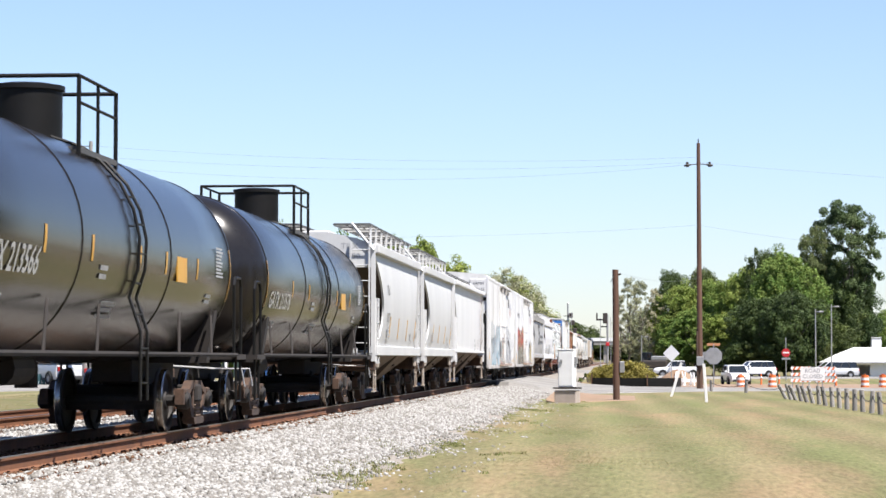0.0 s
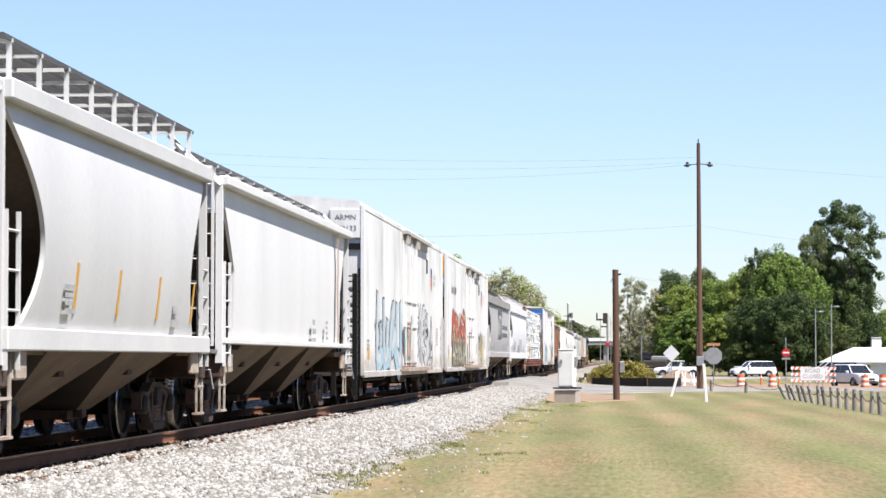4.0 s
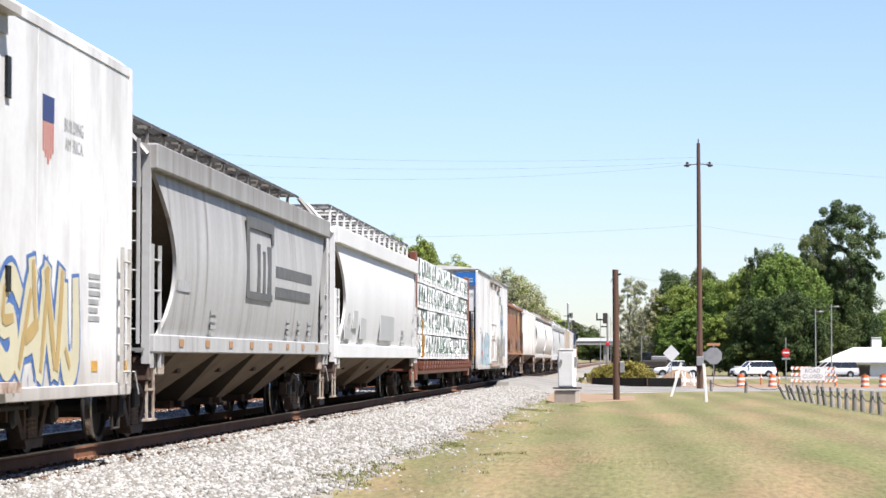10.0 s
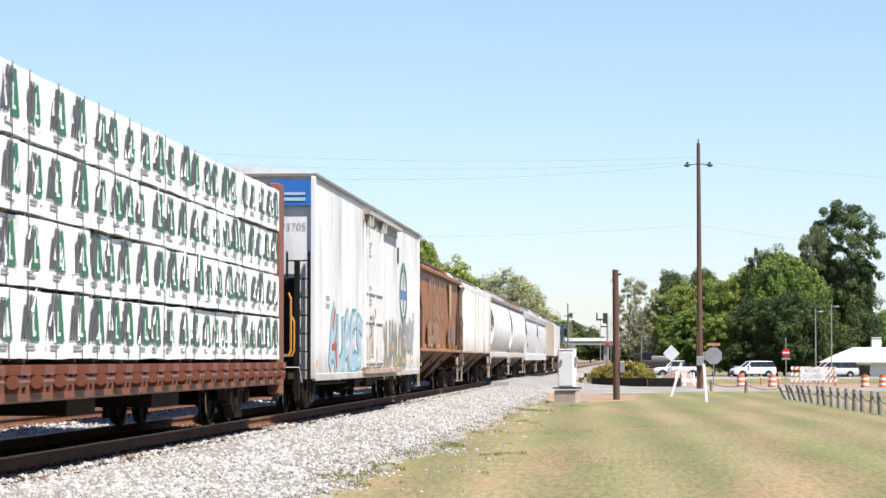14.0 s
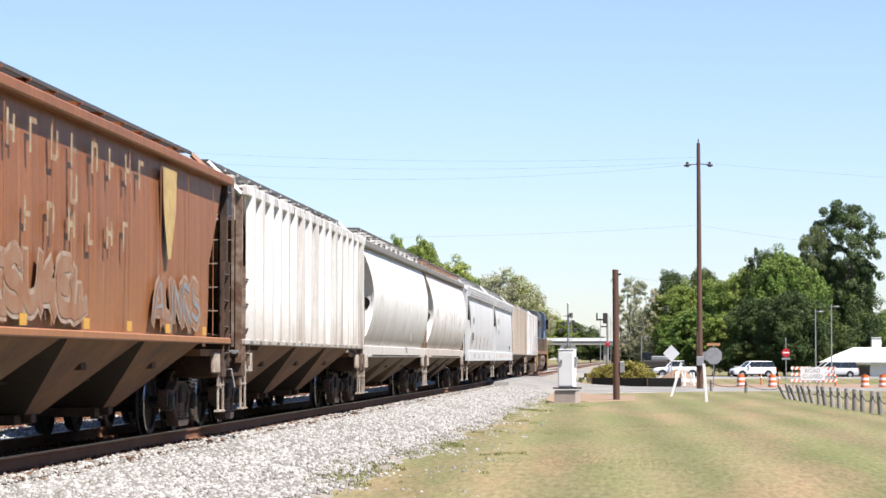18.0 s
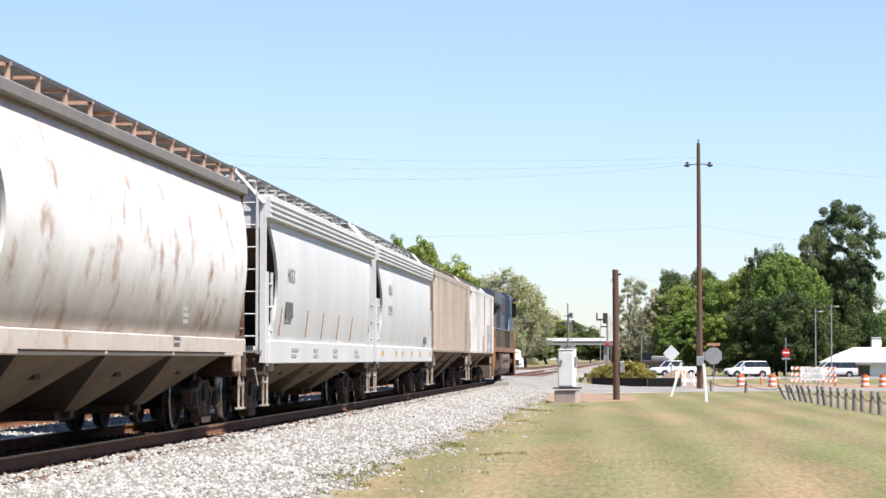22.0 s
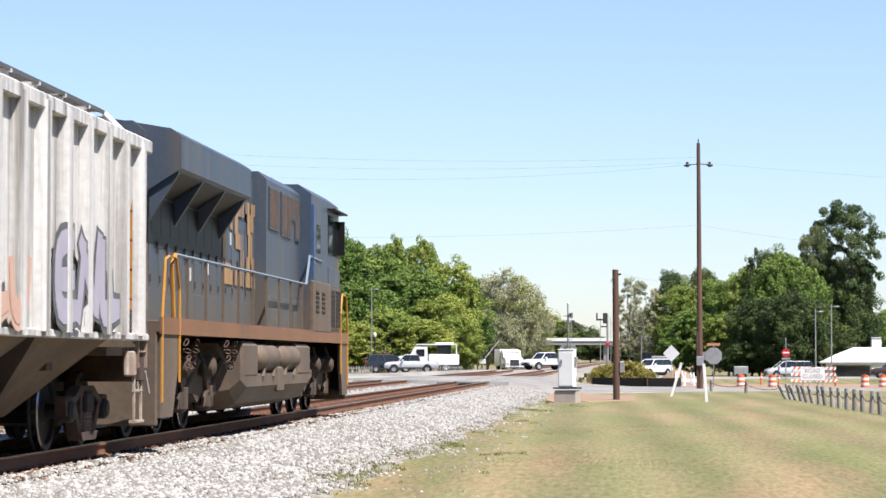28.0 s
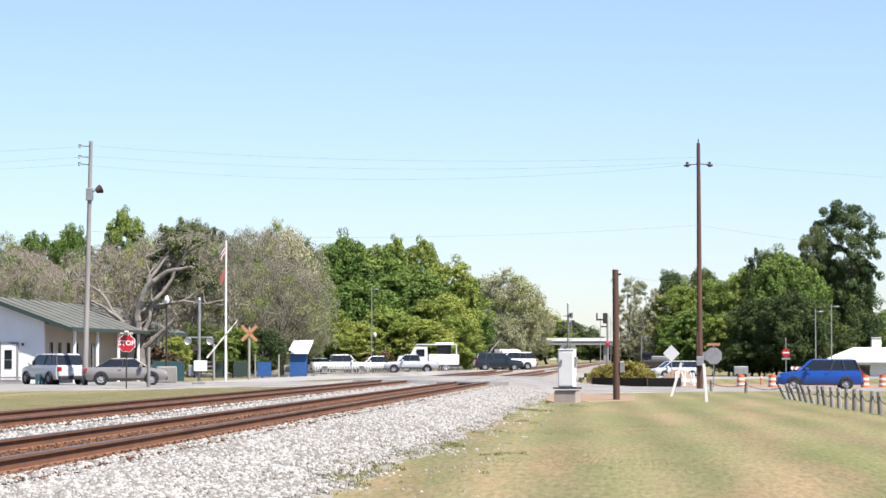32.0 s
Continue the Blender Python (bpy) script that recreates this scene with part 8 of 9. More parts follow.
def shed():
    """Low white metal building by the works site, open to one side."""
    h = thing("building", pose(21.05, 274, -0.50), "low white metal building with an open bay", "building")
    part("front_wall", prism(B(), [(0.7, 0), (1.3, 0), (1.3, 1.45), (5.6, 1.45), (5.6, 0), (8.6, 0), (8.6, 1.66), (0.7, 1.66)], "y", 0, 0.2), M["wall_white"], h)
    part("side_wall", boxes((0.7, 0.9, 0.2, 9, 0, 1.75)), M["wall_white"], h)
    part("back_wall", boxes((0.7, 8.6, 9, 9.2, 0, 1.9)), M["wall_white"], h)
    bm = B()
    loft(bm, [[(x, -0.6, 1.68), (x, -0.6, 1.8), (x, 4.6, z), (x, 9.8, 1.8), (x, 9.8, 1.68)] for x, z in ((0, 1.82), (4.2, 3.45), (12, 3.45))])
    part("roof", bm, M["roof_white"], h)
    part("carport_post", boxes((0.2, 0.3, -0.3, -0.2, 0, 1.75)), M["wall_white"], h)
    part("eave_trim", boxes((0, 12, -0.68, -0.6, 1.64, 1.8)), M["galv"], h)
    t = thing("water_tank", pose(28.6, 287, -0.6), "white tower beyond the metal building", "tower")
    part("shell", boxes((-0.6, 0.6, -0.6, 0.6, 0, 4.6), bev=0.1), M["wall_white"], t)
    part("cap", boxes((-0.65, 0.65, -0.65, 0.65, 4.6, 4.75), bev=0.04), M["galv"], t)


shed()


def bridge():
    """Road overpass far down the line."""
    b = thing("overpass_bridge", pose(-15, 700, 0), "pale concrete road overpass far down the line", "bridge")
    part("deck", boxes((-30, 40, -5, 5, 5.6, 6.7), bev=0.05), M["concrete"], b)
    part("parapet", boxes((-30, 40, -5.2, -4.95, 6.7, 7.6)), M["white"], b)
    for x in (-18, -4, 8, 20):
        part("pier", boxes((x - 0.6, x + 0.6, -4, 4, -0.5, 5.6)), M["concrete"], b)
    for s in (-1, 1):
        bm = B()
        prism(bm, [(s * 30, -0.5), (s * 150, -0.5), (s * 150, 1.0), (s * 30, 6.6), (s * 20, 5.6)] if s > 0 else [(-30, 6.6), (-110, 1.0), (-110, -0.5), (-10, -0.5), (-22, 5.6)], "y", -9, 9)
        part("embankment", bm, M["verge"], b)


bridge()

# fences and painted boards on the far side
f = thing("board_fence", pose(-31.32, 158, 0.15, 0, 0, 3), "dark teal board fence beside the building", "fence")
for k in range(11):
    bd = part("board", boxes((0, 0.18, 0, 0.03, 0, 1.35)), M["teal"], f) if k == 0 else share(bd, pose(0, 0, 0), f)
    bd.matrix_basis = pose(k * 0.19, 0, 0, 0, 0, 0)
f = thing("board_fence", pose(-33.2, 134, 0.2, 0, 0, 12), "short dark teal board fence by the white building", "fence")
for k in range(7):
    bd = share(bd, pose(k * 0.19, 0, -0.75), f)
s = thing("market_stall", pose(-29.21, 205, 0.05, 0, 0, 8), "blue painted stall with a slanting white roof", "stall")
for k, (x0, w) in enumerate(((-9.2, 0.5), (-7.9, 0.8), (-6.2, 1.0), (-4.4, 1.4), (-2.4, 1.2))):
    part("panel", boxes((x0, x0 + w, 0.1 * k, 0.1 * k + 0.06, 0.1, 1.35)), M["blue_tarp" if k in (0, 4) else "trim_green"], s)
for x0 in (-10, -7.6, -5.0, -2.6, -0.6):
    part("post", boxes((x0, x0 + 0.12, -0.1, 0.05, 0, 2.0)), M["greywood"], s)
for k in range(4):
    part("slat", boxes((-10, -6.0, -0.12, -0.08, 0.2 + k * 0.35, 0.34 + k * 0.35)), M["greywood"], s)
s = thing("shelter", pose(-30.33, 222, 0.0, 0, 0, 8), "small blue shelter with a white slanting roof", "shelter")
bm = B()
prism(bm, [(-0.9, 0), (0.7, 0), (0.7, 2.1), (-0.9, 2.1)], "y", -0.3, 1.5)
part("wall", bm, M["blue_tarp"], s)
bm = B()
loft(bm, [[(-1.15, -0.6, 2.1 + e), (0.8, -0.6, 2.1 + e), (1.3, 1.7, 3.3 + e), (-0.5, 1.7, 3.3 + e)] for e in (0, 0.08)])
part("roof", bm, M["roof_white"], s)
f = thing("picket_fence", pose(0, 0, 0), "low grey wire and picket fence along the street", "fence")
for k in range(60):
    x, y = -29.5 + k * 0.21, 226 + k * 0.35
    pk = part("picket", boxes((-0.05, 0.05, -0.03, 0.03, 0, 0.95)), M["greywood"], f) if k == 0 else share(pk, pose(0, 0, 0), f)
    pk.matrix_basis = pose(x, y, 0.0, 0, 0, 0)
for z in (0.35, 0.75):
    bm = B()
    tube(bm, (-29.5, 226, z), (-17.0, 246.8, z), 0.025, n=5)
    part("fence_rail", bm, M["greywood"], f)
# guard rail and silt fence at the works
g = thing("silt_fence", pose(0, 0, 0), "low dark silt fence round the planting", "fence")
bm = B()
pts = [(-2.3, 146), (-1.0, 144.5), (1.0, 144), (2.6, 144.5), (3.0, 146)]
loft(bm, [[(x, y, 0.0), (x, y, 0.52), (x + 0.02, y + 0.03, 0.52), (x + 0.02, y + 0.03, 0.0)] for x, y in pts])
part("fabric", bm, M["black"], g)
for x, y in pts:
    part("stake", boxes((x - 0.03, x + 0.03, y - 0.06, y - 0.01, 0, 0.75)), M["wood"], g)


# ---- plants ----
def leaf_mesh(name, blobs, count, size, material, seed, droop=0.0, twigs=9):
    """Many small leaves gathered in clumps round the lobes, with gaps of shade between the clumps."""
    rs = np.random.RandomState(seed)
    big = np.array(blobs)
    rep = np.repeat(big, twigs, axis=0)
    way = rs.normal(size=(len(rep), 3)) + np.array((0, 0, 0.35))
    way /= np.linalg.norm(way, axis=1)[:, None]
    axes = np.stack((rep[:, 3], rep[:, 3], rep[:, 4]), 1)
    mid = rep[:, :3] + way * axes * rs.uniform(0.45, 1.0, (len(rep), 1))
    r = rep[:, 3] * rs.uniform(0.26, 0.5, len(rep))
    pick = rs.choice(len(rep), count, p=r ** 1.6 / (r ** 1.6).sum())
    d = rs.normal(size=(count, 3))
    d /= np.linalg.norm(d, axis=1)[:, None]
    rad = rs.uniform(0.25, 1.0, count)[:, None] ** 0.5
    pos = mid[pick] + d * rad * r[pick][:, None] * np.array((1.0, 1.0, 0.72))
    nrm = d * 0.6 + rs.normal(size=(count, 3)) * 0.45 + np.array((0, 0, 0.45))
    nrm /= np.linalg.norm(nrm, axis=1)[:, None]
    u = np.cross(nrm, rs.normal(size=(count, 3)))
    u /= np.linalg.norm(u, axis=1)[:, None]
    w = np.cross(nrm, u)
    s = size * rs.uniform(0.5, 1.3, (count, 1))
    if droop:
        u = np.stack((u[:, 0] * 0.35, u[:, 1] * 0.35, -np.abs(u[:, 2]) - 0.8), 1) * droop
    k = rs.uniform(0.45, 0.8, (count, 1))
    v = np.stack((pos - u * s - w * s * k * 0.7, pos + w * s * k * 0.9, pos + u * s + nrm * s * 0.25), 1)
    me = bpy.data.meshes.new(name)
    me.vertices.add(count * 3)
    me.vertices.foreach_set("co", v.reshape(-1))
    me.loops.add(count * 3)
    me.loops.foreach_set("vertex_index", np.arange(count * 3))
    me.polygons.add(count)
    me.polygons.foreach_set("loop_start", np.arange(count) * 3)
    me.update(calc_edges=True)
    me.materials.append(material)
    return me


def limb(bm, a, b, r0, r1, rnd, n=5):
    """A crooked tapering limb."""
    a, b = Vector(a), Vector(b)
    pts = [a]
    for k in range(1, n + 1):
        q = k / n
        p = a.lerp(b, q)
        if k < n:
            p += Vector((rnd.uniform(-1, 1), rnd.uniform(-1, 1), rnd.uniform(-0.5, 0.5))) * (b - a).length * 0.05
        pts.append(p)
    for k in range(n):
        tube(bm, pts[k], pts[k + 1], r0 + (r1 - r0) * k / n, r0 + (r1 - r0) * (k + 1) / n, 7, caps=False)
    return pts


def tree(label, h, w, leaf, seed, count=5200, size=0.34, base=0.22, lobes=26, trunk=0.26, shape=0.5, droop=0.0, bark="bark", leafy=1.0, flat=1.0, second=None):
    """Trunk, limbs and a lobed crown of leaf clumps."""
    rnd = random.Random(seed)
    t = thing("tree", pose(0, 0, 0), label, "tree", "trees behind the crossing")
    blobs = []
    zc, c = h * (1 + base) / 2, h * (1 - base) / 2
    for k in range(lobes):
        z = 1 - 2 * (k + 0.5) / lobes
        a, q = k * 2.4 + rnd.uniform(-0.4, 0.4), rnd.uniform(0.55, 1.0)
        r = w * rnd.uniform(0.085, 0.17)
        ring = math.sqrt(1 - abs(z) ** 2.8) * (1 - shape * max(0, z)) * q
        blobs.append((ring * math.cos(a) * (w / 2 - r * 0.7), ring * math.sin(a) * (w / 2 - r * 0.7), zc + z * (c - r * 0.75) * rnd.uniform(0.84, 1.0), r, r * rnd.uniform(0.6, 0.8) * flat))
    bm = B()
    limb(bm, (0, 0, -0.2), (rnd.uniform(-0.3, 0.3), 0, h * 0.62), trunk, trunk * 0.4, rnd, 6)
    part("trunk", bm, M[bark], t, smooth=True)
    for k in range(2, lobes, max(2, lobes // 9)):
        x, y, z, r, rz = blobs[k]
        bm = B()
        limb(bm, (0, 0, max(h * 0.14, z * 0.55)), (x, y, z), trunk * 0.38, 0.03, rnd, 4)
        part("limb", bm, M[bark], t, smooth=True)
    o = new("crown", leaf_mesh("crown", blobs, int(count * leafy), size, M[leaf], seed, droop))
    o.parent = t
    if second:
        some = [(b[0] * 1.03, b[1] * 1.03, b[2] + 0.2, b[3] * 0.9, b[4] * 0.9) for b in blobs if rnd.random() < 0.4]
        o = new("fresh_leaves", leaf_mesh("fresh_leaves", some, second[1], size, M[second[0]], seed + 50))
        o.parent = t
    return t


TREES = {
    "green_a": tree("broad tree in full fresh green leaf", 15, 13, "leaf", 101, 52000, 0.17, 0.03, 74, shape=0.15),
    "green_b": tree("rounded tree in full fresh green leaf", 14, 12, "leaf", 102, 48000, 0.17, 0.02, 70, shape=0.1),
    "green_c": tree("tall tree in fresh green leaf", 16, 11, "leaf", 103, 48000, 0.17, 0.05, 70, shape=0.3),
    "oak": tree("dark green spreading live oak", 14, 14, "leaf_dark", 104, 54000, 0.17, 0.02, 76, shape=0.1),
    "pine": tree("tall dark green tree with open ragged crown", 19, 11, "leaf_pine", 105, 56000, 0.14, 0.28, 38, trunk=0.34, shape=0.0, flat=0.75),
    "pale": tree("tree in thin new pale green leaf", 11.5, 11, "leaf_pale", 106, 40000, 0.11, 0.04, 70, shape=0.2, second=("leaf", 5000)),
    "slim": tree("slim pale tree with sparse new leaves", 11.5, 5.0, "leaf_pale", 107, 9000, 0.11, 0.12, 30, trunk=0.16, shape=0.3),
    "mossy": tree("grey oak hung with moss and few leaves", 13, 13, "moss", 108, 40000, 0.11, 0.12, 72, shape=0.1, droop=0.55, second=("leaf", 6000)),
}
for t in TREES.values():
    t.matrix_basis = pose(0, -300, -0.5)

ROWS = [
    # kind, x, y, scale, turn, widening
    ("green_c", -51.0, 242, 1.10, 121, 0.52), ("green_b", -55.9, 240, 1.13, 303, 0.43), ("green_b", -60.6, 244, 1.09, 278, 0.55), ("mossy", -49.3, 228, 1.03, 66, 0.83), ("mossy", -52.9, 226, 0.86, 189, 0.79),
    ("mossy", -58.2, 230, 1.01, 309, 0.75), ("pale", -64.8, 250, 1.33, 242, 0.56), ("oak", -42.4, 232, 1.16, 320, 0.44), ("mossy", -45.1, 236, 1.19, 297, 0.65), ("mossy", -41.1, 225, 1.14, 33, 0.64),
    ("mossy", -38.4, 228, 1.12, 310, 0.59), ("mossy", -36.1, 232, 1.17, 6, 0.63), ("pale", -37.8, 236, 1.23, 240, 0.66), ("pale", -34.8, 240, 1.40, 132, 0.59), ("mossy", -32.5, 226, 0.91, 282, 0.85),
    ("mossy", -36.1, 224, 0.86, 119, 0.83), ("pale", -33.0, 246, 1.27, 98, 0.54), ("mossy", -30.9, 230, 0.78, 240, 0.62), ("mossy", -47.6, 238, 1.10, 276, 0.49), ("oak", -37.0, 205, 0.36, 281, 1.06),
    ("green_b", -34.1, 207, 0.33, 243, 1.21), ("oak", -31.9, 210, 0.33, 203, 1.19), ("oak", -37.0, 215, 0.32, 327, 1.92), ("green_b", -37.7, 200, 0.26, 77, 1.03), ("green_a", -33.3, 286, 1.14, 118, 0.74),
    ("green_c", -36.7, 290, 0.99, 325, 0.68), ("green_b", -30.5, 288, 1.13, 77, 0.88), ("green_c", -28.4, 294, 1.08, 267, 0.53), ("green_c", -25.1, 292, 1.06, 199, 0.61), ("green_a", -21.9, 290, 0.94, 7, 0.87),
    ("green_b", -19.7, 292, 0.86, 343, 0.68), ("green_a", -25.8, 280, 0.84, 32, 1.17), ("green_a", -31.2, 276, 0.75, 81, 1.29), ("green_b", -34.6, 272, 0.69, 302, 1.06), ("green_b", -21.7, 278, 0.67, 21, 1.16),
    ("green_a", -26.7, 270, 0.52, 154, 1.57), ("green_b", -23.1, 268, 0.45, 15, 1.68), ("green_b", -19.4, 274, 0.50, 137, 1.11), ("green_a", -30.7, 266, 0.41, 242, 1.74), ("oak", -29.9, 282, 0.35, 304, 2.49),
    ("oak", -21.9, 290, 0.35, 198, 1.97), ("green_b", -33.3, 264, 0.35, 218, 1.62), ("oak", -23.8, 380, 1.08, 202, 0.34), ("pale", -17.3, 335, 1.26, 295, 0.97), ("pale", -19.9, 338, 1.11, 227, 0.80),
    ("pale", -14.6, 340, 1.08, 68, 0.78), ("pale", -18.0, 330, 0.70, 187, 1.23), ("green_b", -26.6, 780, 1.17, 49, 1.51), ("oak", -19.6, 790, 1.04, 18, 1.47), ("oak", -13.0, 800, 0.80, 69, 1.51),
    ("green_a", -33.7, 785, 0.97, 253, 2.19), ("oak", -5.6, 800, 0.60, 111, 2.57), ("oak", 2.7, 800, 0.73, 132, 2.57), ("slim", -0.2, 300, 1.06, 344, 0.74), ("slim", 1.4, 305, 1.05, 223, 0.78),
    ("slim", 3.0, 300, 0.96, 320, 0.74), ("pale", 1.9, 330, 0.76, 154, 0.71), ("slim", -1.2, 310, 0.88, 215, 0.55), ("oak", 5.5, 330, 1.07, 259, 0.46), ("oak", 9.9, 335, 1.11, 197, 0.51),
    ("green_a", 6.2, 300, 0.79, 293, 0.83), ("green_b", 10.1, 300, 0.88, 179, 0.80), ("green_a", 7.7, 293, 0.56, 273, 1.40), ("green_c", 12.4, 293, 0.79, 299, 0.85), ("green_b", 14.3, 290, 0.97, 208, 0.70),
    ("oak", 15.7, 288, 1.14, 299, 0.42), ("green_a", 17.9, 283, 1.02, 118, 0.80), ("oak", 20.5, 288, 1.00, 172, 0.70), ("oak", 23.5, 289, 1.07, 349, 0.66), ("oak", 17.9, 273, 0.73, 14, 0.92),
    ("oak", 14.7, 278, 0.69, 143, 0.90), ("green_b", 11.6, 288, 0.57, 310, 1.20), ("oak", 22.4, 288, 0.66, 343, 1.26), ("oak", 25.6, 290, 0.82, 356, 0.79), ("oak", 16.5, 276, 0.36, 83, 1.91),
    ("oak", 13.1, 279, 0.30, 357, 2.22), ("pine", 25.3, 289, 1.14, 167, 0.74), ("pine", 21.4, 287, 0.97, 277, 0.45), ("oak", 27.2, 298, 1.15, 292, 0.34), ("green_b", 31.2, 302, 0.6, 291, 0.74),
    ("pale", 29.1, 306, 0.78, 53, 0.55), ("oak", 32.6, 303, 0.52, 335, 0.78), ("oak", 19.3, 276, 0.49, 108, 1.11), ("oak", 34.2, 290, 0.4, 324, 1.1),
]
for kind, x, y, s, turn, wide in ROWS:
    o = copy_thing(TREES[kind], pose(x, y, ground_z(x, y) - 0.05, 0, 0, turn))
    o.scale = (s * wide, s * wide, s)
# added, unseen tree belts both sides and behind the camera; they block low sky
belt = random.Random(12)
for k in range(18):
    y = -70 + k * 11.5
    for x, far in ((-58, 125), (34, 150)):
        if y < far:
            o = copy_thing(TREES[belt.choice(("green_a", "green_b", "oak", "mossy"))], pose(x + belt.uniform(-3, 3), y + belt.uniform(-2, 2), 0.0, 0, 0, belt.uniform(0, 360)))
            o.scale = (belt.uniform(0.9, 1.2),) * 3
            for limb_of in [q for q in o.children if q.name.startswith("limb")]:
                bpy.data.objects.remove(limb_of)
for k in range(9):
    o = copy_thing(TREES[belt.choice(("green_a", "green_b", "oak"))], pose(-50 + k * 10 if k != 4 else -18, -78 + belt.uniform(-3, 3), 0.0, 0, 0, belt.uniform(0, 360)))
    o.scale = (belt.uniform(0.9, 1.2),) * 3
for t in TREES.values():
    for o in list(t.children):
        bpy.data.objects.remove(o)
    bpy.data.objects.remove(t)


def great_oak():
    """The big half-bare moss-hung oak beside the white building."""
    rnd = random.Random(77)
    t = thing("tree", pose(-32.65, 159, 0.1), "large half-bare oak with pale limbs hung with grey moss", "tree", "trees behind the crossing")
    bm = B()
    limb(bm, (0, 0, -0.3), (0.35, 0, 2.3), 0.5, 0.4, rnd, 4)
    part("trunk", bm, M["bark_pale"], t, smooth=True)
    blobs = []
    ways = [
        [(0.3, 0, 2.0), (-0.35, 0, 3.2), (-1.0, 0, 4.1), (-2.0, -0.2, 4.9), (-3.0, -0.3, 5.4)],
        [(0.35, 0, 2.2), (0.1, 0, 3.6), (0.15, -0.2, 4.9), (0.8, -0.3, 6.3), (2.1, -0.4, 7.3), (3.6, -0.5, 7.6)],
        [(0.4, 0, 2.1), (1.1, -0.2, 2.7), (1.9, -0.3, 3.4), (2.8, -0.3, 4.4)],
        [(0.35, 0, 2.6), (0.8, 0.3, 4.0), (1.0, 0.4, 5.2), (0.9, 0.5, 6.2)],
        [(0.8, -0.3, 6.3), (0.9, 0, 7.2), (0.6, 0, 8.3)],
        [(0.15, 0.5, 4.5), (1.6, 1.0, 6.0), (3.0, 1.4, 8.6), (3.4, 1.5, 10.0)],
        [(0.8, -0.3, 6.3), (1.8, 0.6, 8.2), (2.4, 0.8, 9.6)],
        [(1.0, 0.4, 5.0), (3.0, 0.6, 5.4), (4.6, 0.6, 5.2)],
        [(-1.0, 0, 4.1), (-2.6, 1, 6.0), (-4.2, 1.4, 7.0)],
    ]
    for k, way in enumerate(ways):
        bm = B()
        r = (0.26, 0.34, 0.24, 0.18, 0.13, 0.16, 0.13, 0.12, 0.14)[k]
        n = len(way) - 1
        for j in range(n):
            limb(bm, way[j], way[j + 1], r * (1 - 0.75 * j / n), r * (1 - 0.75 * (j + 1) / n), rnd, 3)
        part("limb", bm, M["bark_pale"], t, smooth=True)
        for j in range(6):
            q = rnd.randrange(1, n + 1)
            a = Vector(way[q])
            p = a + Vector((rnd.uniform(-1.8, 1.8), rnd.uniform(0.2, 1.8), rnd.uniform(-0.4, 1.6)))
            bm = B()
            limb(bm, a, p, 0.05, 0.012, rnd, 3)
            part("twig", bm, M["bark_pale"], t)
            blobs.append((p.x, p.y + 0.8, p.z, rnd.uniform(0.6, 1.1), rnd.uniform(0.5, 0.9)))
    o = new("moss", leaf_mesh("moss", blobs, 15000, 0.1, M["moss"], 71, 0.6))
    o.parent = t
    o = new("crown", leaf_mesh("crown", [b for b in blobs if b[2] > 6.0 and b[0] > 0.6], 7500, 0.13, M["leaf_dark"], 72))
    o.parent = t
    o = new("hanging_moss", leaf_mesh("hanging_moss", [(b[0], b[1], b[2] - 1.2, b[3] * 0.7, b[4] * 1.1) for b in blobs[::2]], 1500, 0.12, M["moss"], 73, 1.3))
    o.parent = t


M["bark_pale"] = mat("pale_grey_bark", (0.195, 0.176, 0.156), 0.95, col2=(0.13, 0.114, 0.0975), scale=2, fine=15, amount=1, bump=0.5)
great_oak()


def shrub(x, y, w, d, h, leaf, label, seed, n=4200, size=0.07, lobes=18):
    rnd = random.Random(seed)
    s = thing("shrub", pose(x, y, ground_z(x, y)), label, "shrub")
    blobs = []
    for k in range(lobes):
        a = rnd.uniform(0, 6.28)
        q = math.sqrt(rnd.random())
        px, py = q * math.cos(a) * w * 0.42, q * math.sin(a) * d * 0.42
        z = h * (0.25 + 0.5 * (1 - q * q) * rnd.uniform(0.7, 1.05))
        r = w * rnd.uniform(0.09, 0.15)
        blobs.append((px, py, z, r, min(r, z) * 0.75))
    for k in range(5):
        bm = B()
        limb(bm, (rnd.uniform(-0.1, 0.1) * w, 0, -0.05), (rnd.uniform(-0.3, 0.3) * w, rnd.uniform(-0.2, 0.2) * d, h * 0.6), 0.03, 0.01, rnd, 3)
        part("stem", bm, M["bark"], s)
    o = new("foliage", leaf_mesh("foliage", blobs, n, size, M[leaf], seed))
    o.parent = s
    return s


shrub(-0.55, 150, 4.2, 3.0, 1.75, "bush", "wide rounded yellow-green clipped shrub", 201, 30000, 0.055, 70)
shrub(-31.2, 160, 4.2, 2.0, 2.6, "bush_brown", "bare brown twiggy shrub by the building", 202, 3200, 0.12)
shrub(-27.0, 262, 4.5, 2.0, 3.2, "bush_brown", "bare brown twiggy shrub by the street", 203, 2200, 0.14)
shrub(-21.6, 296, 5.0, 2.0, 3.0, "leaf_pale", "pale green shrub by the street", 204, 2200, 0.16)
for k, (x, y) in enumerate(((-4.0, 150), (-3.2, 151), (-2.9, 170))):
    shrub(x, y, 1.2, 1.0, 0.9, "leaf_dark", "small dark green shrub", 210 + k, 500, 0.09, 6)


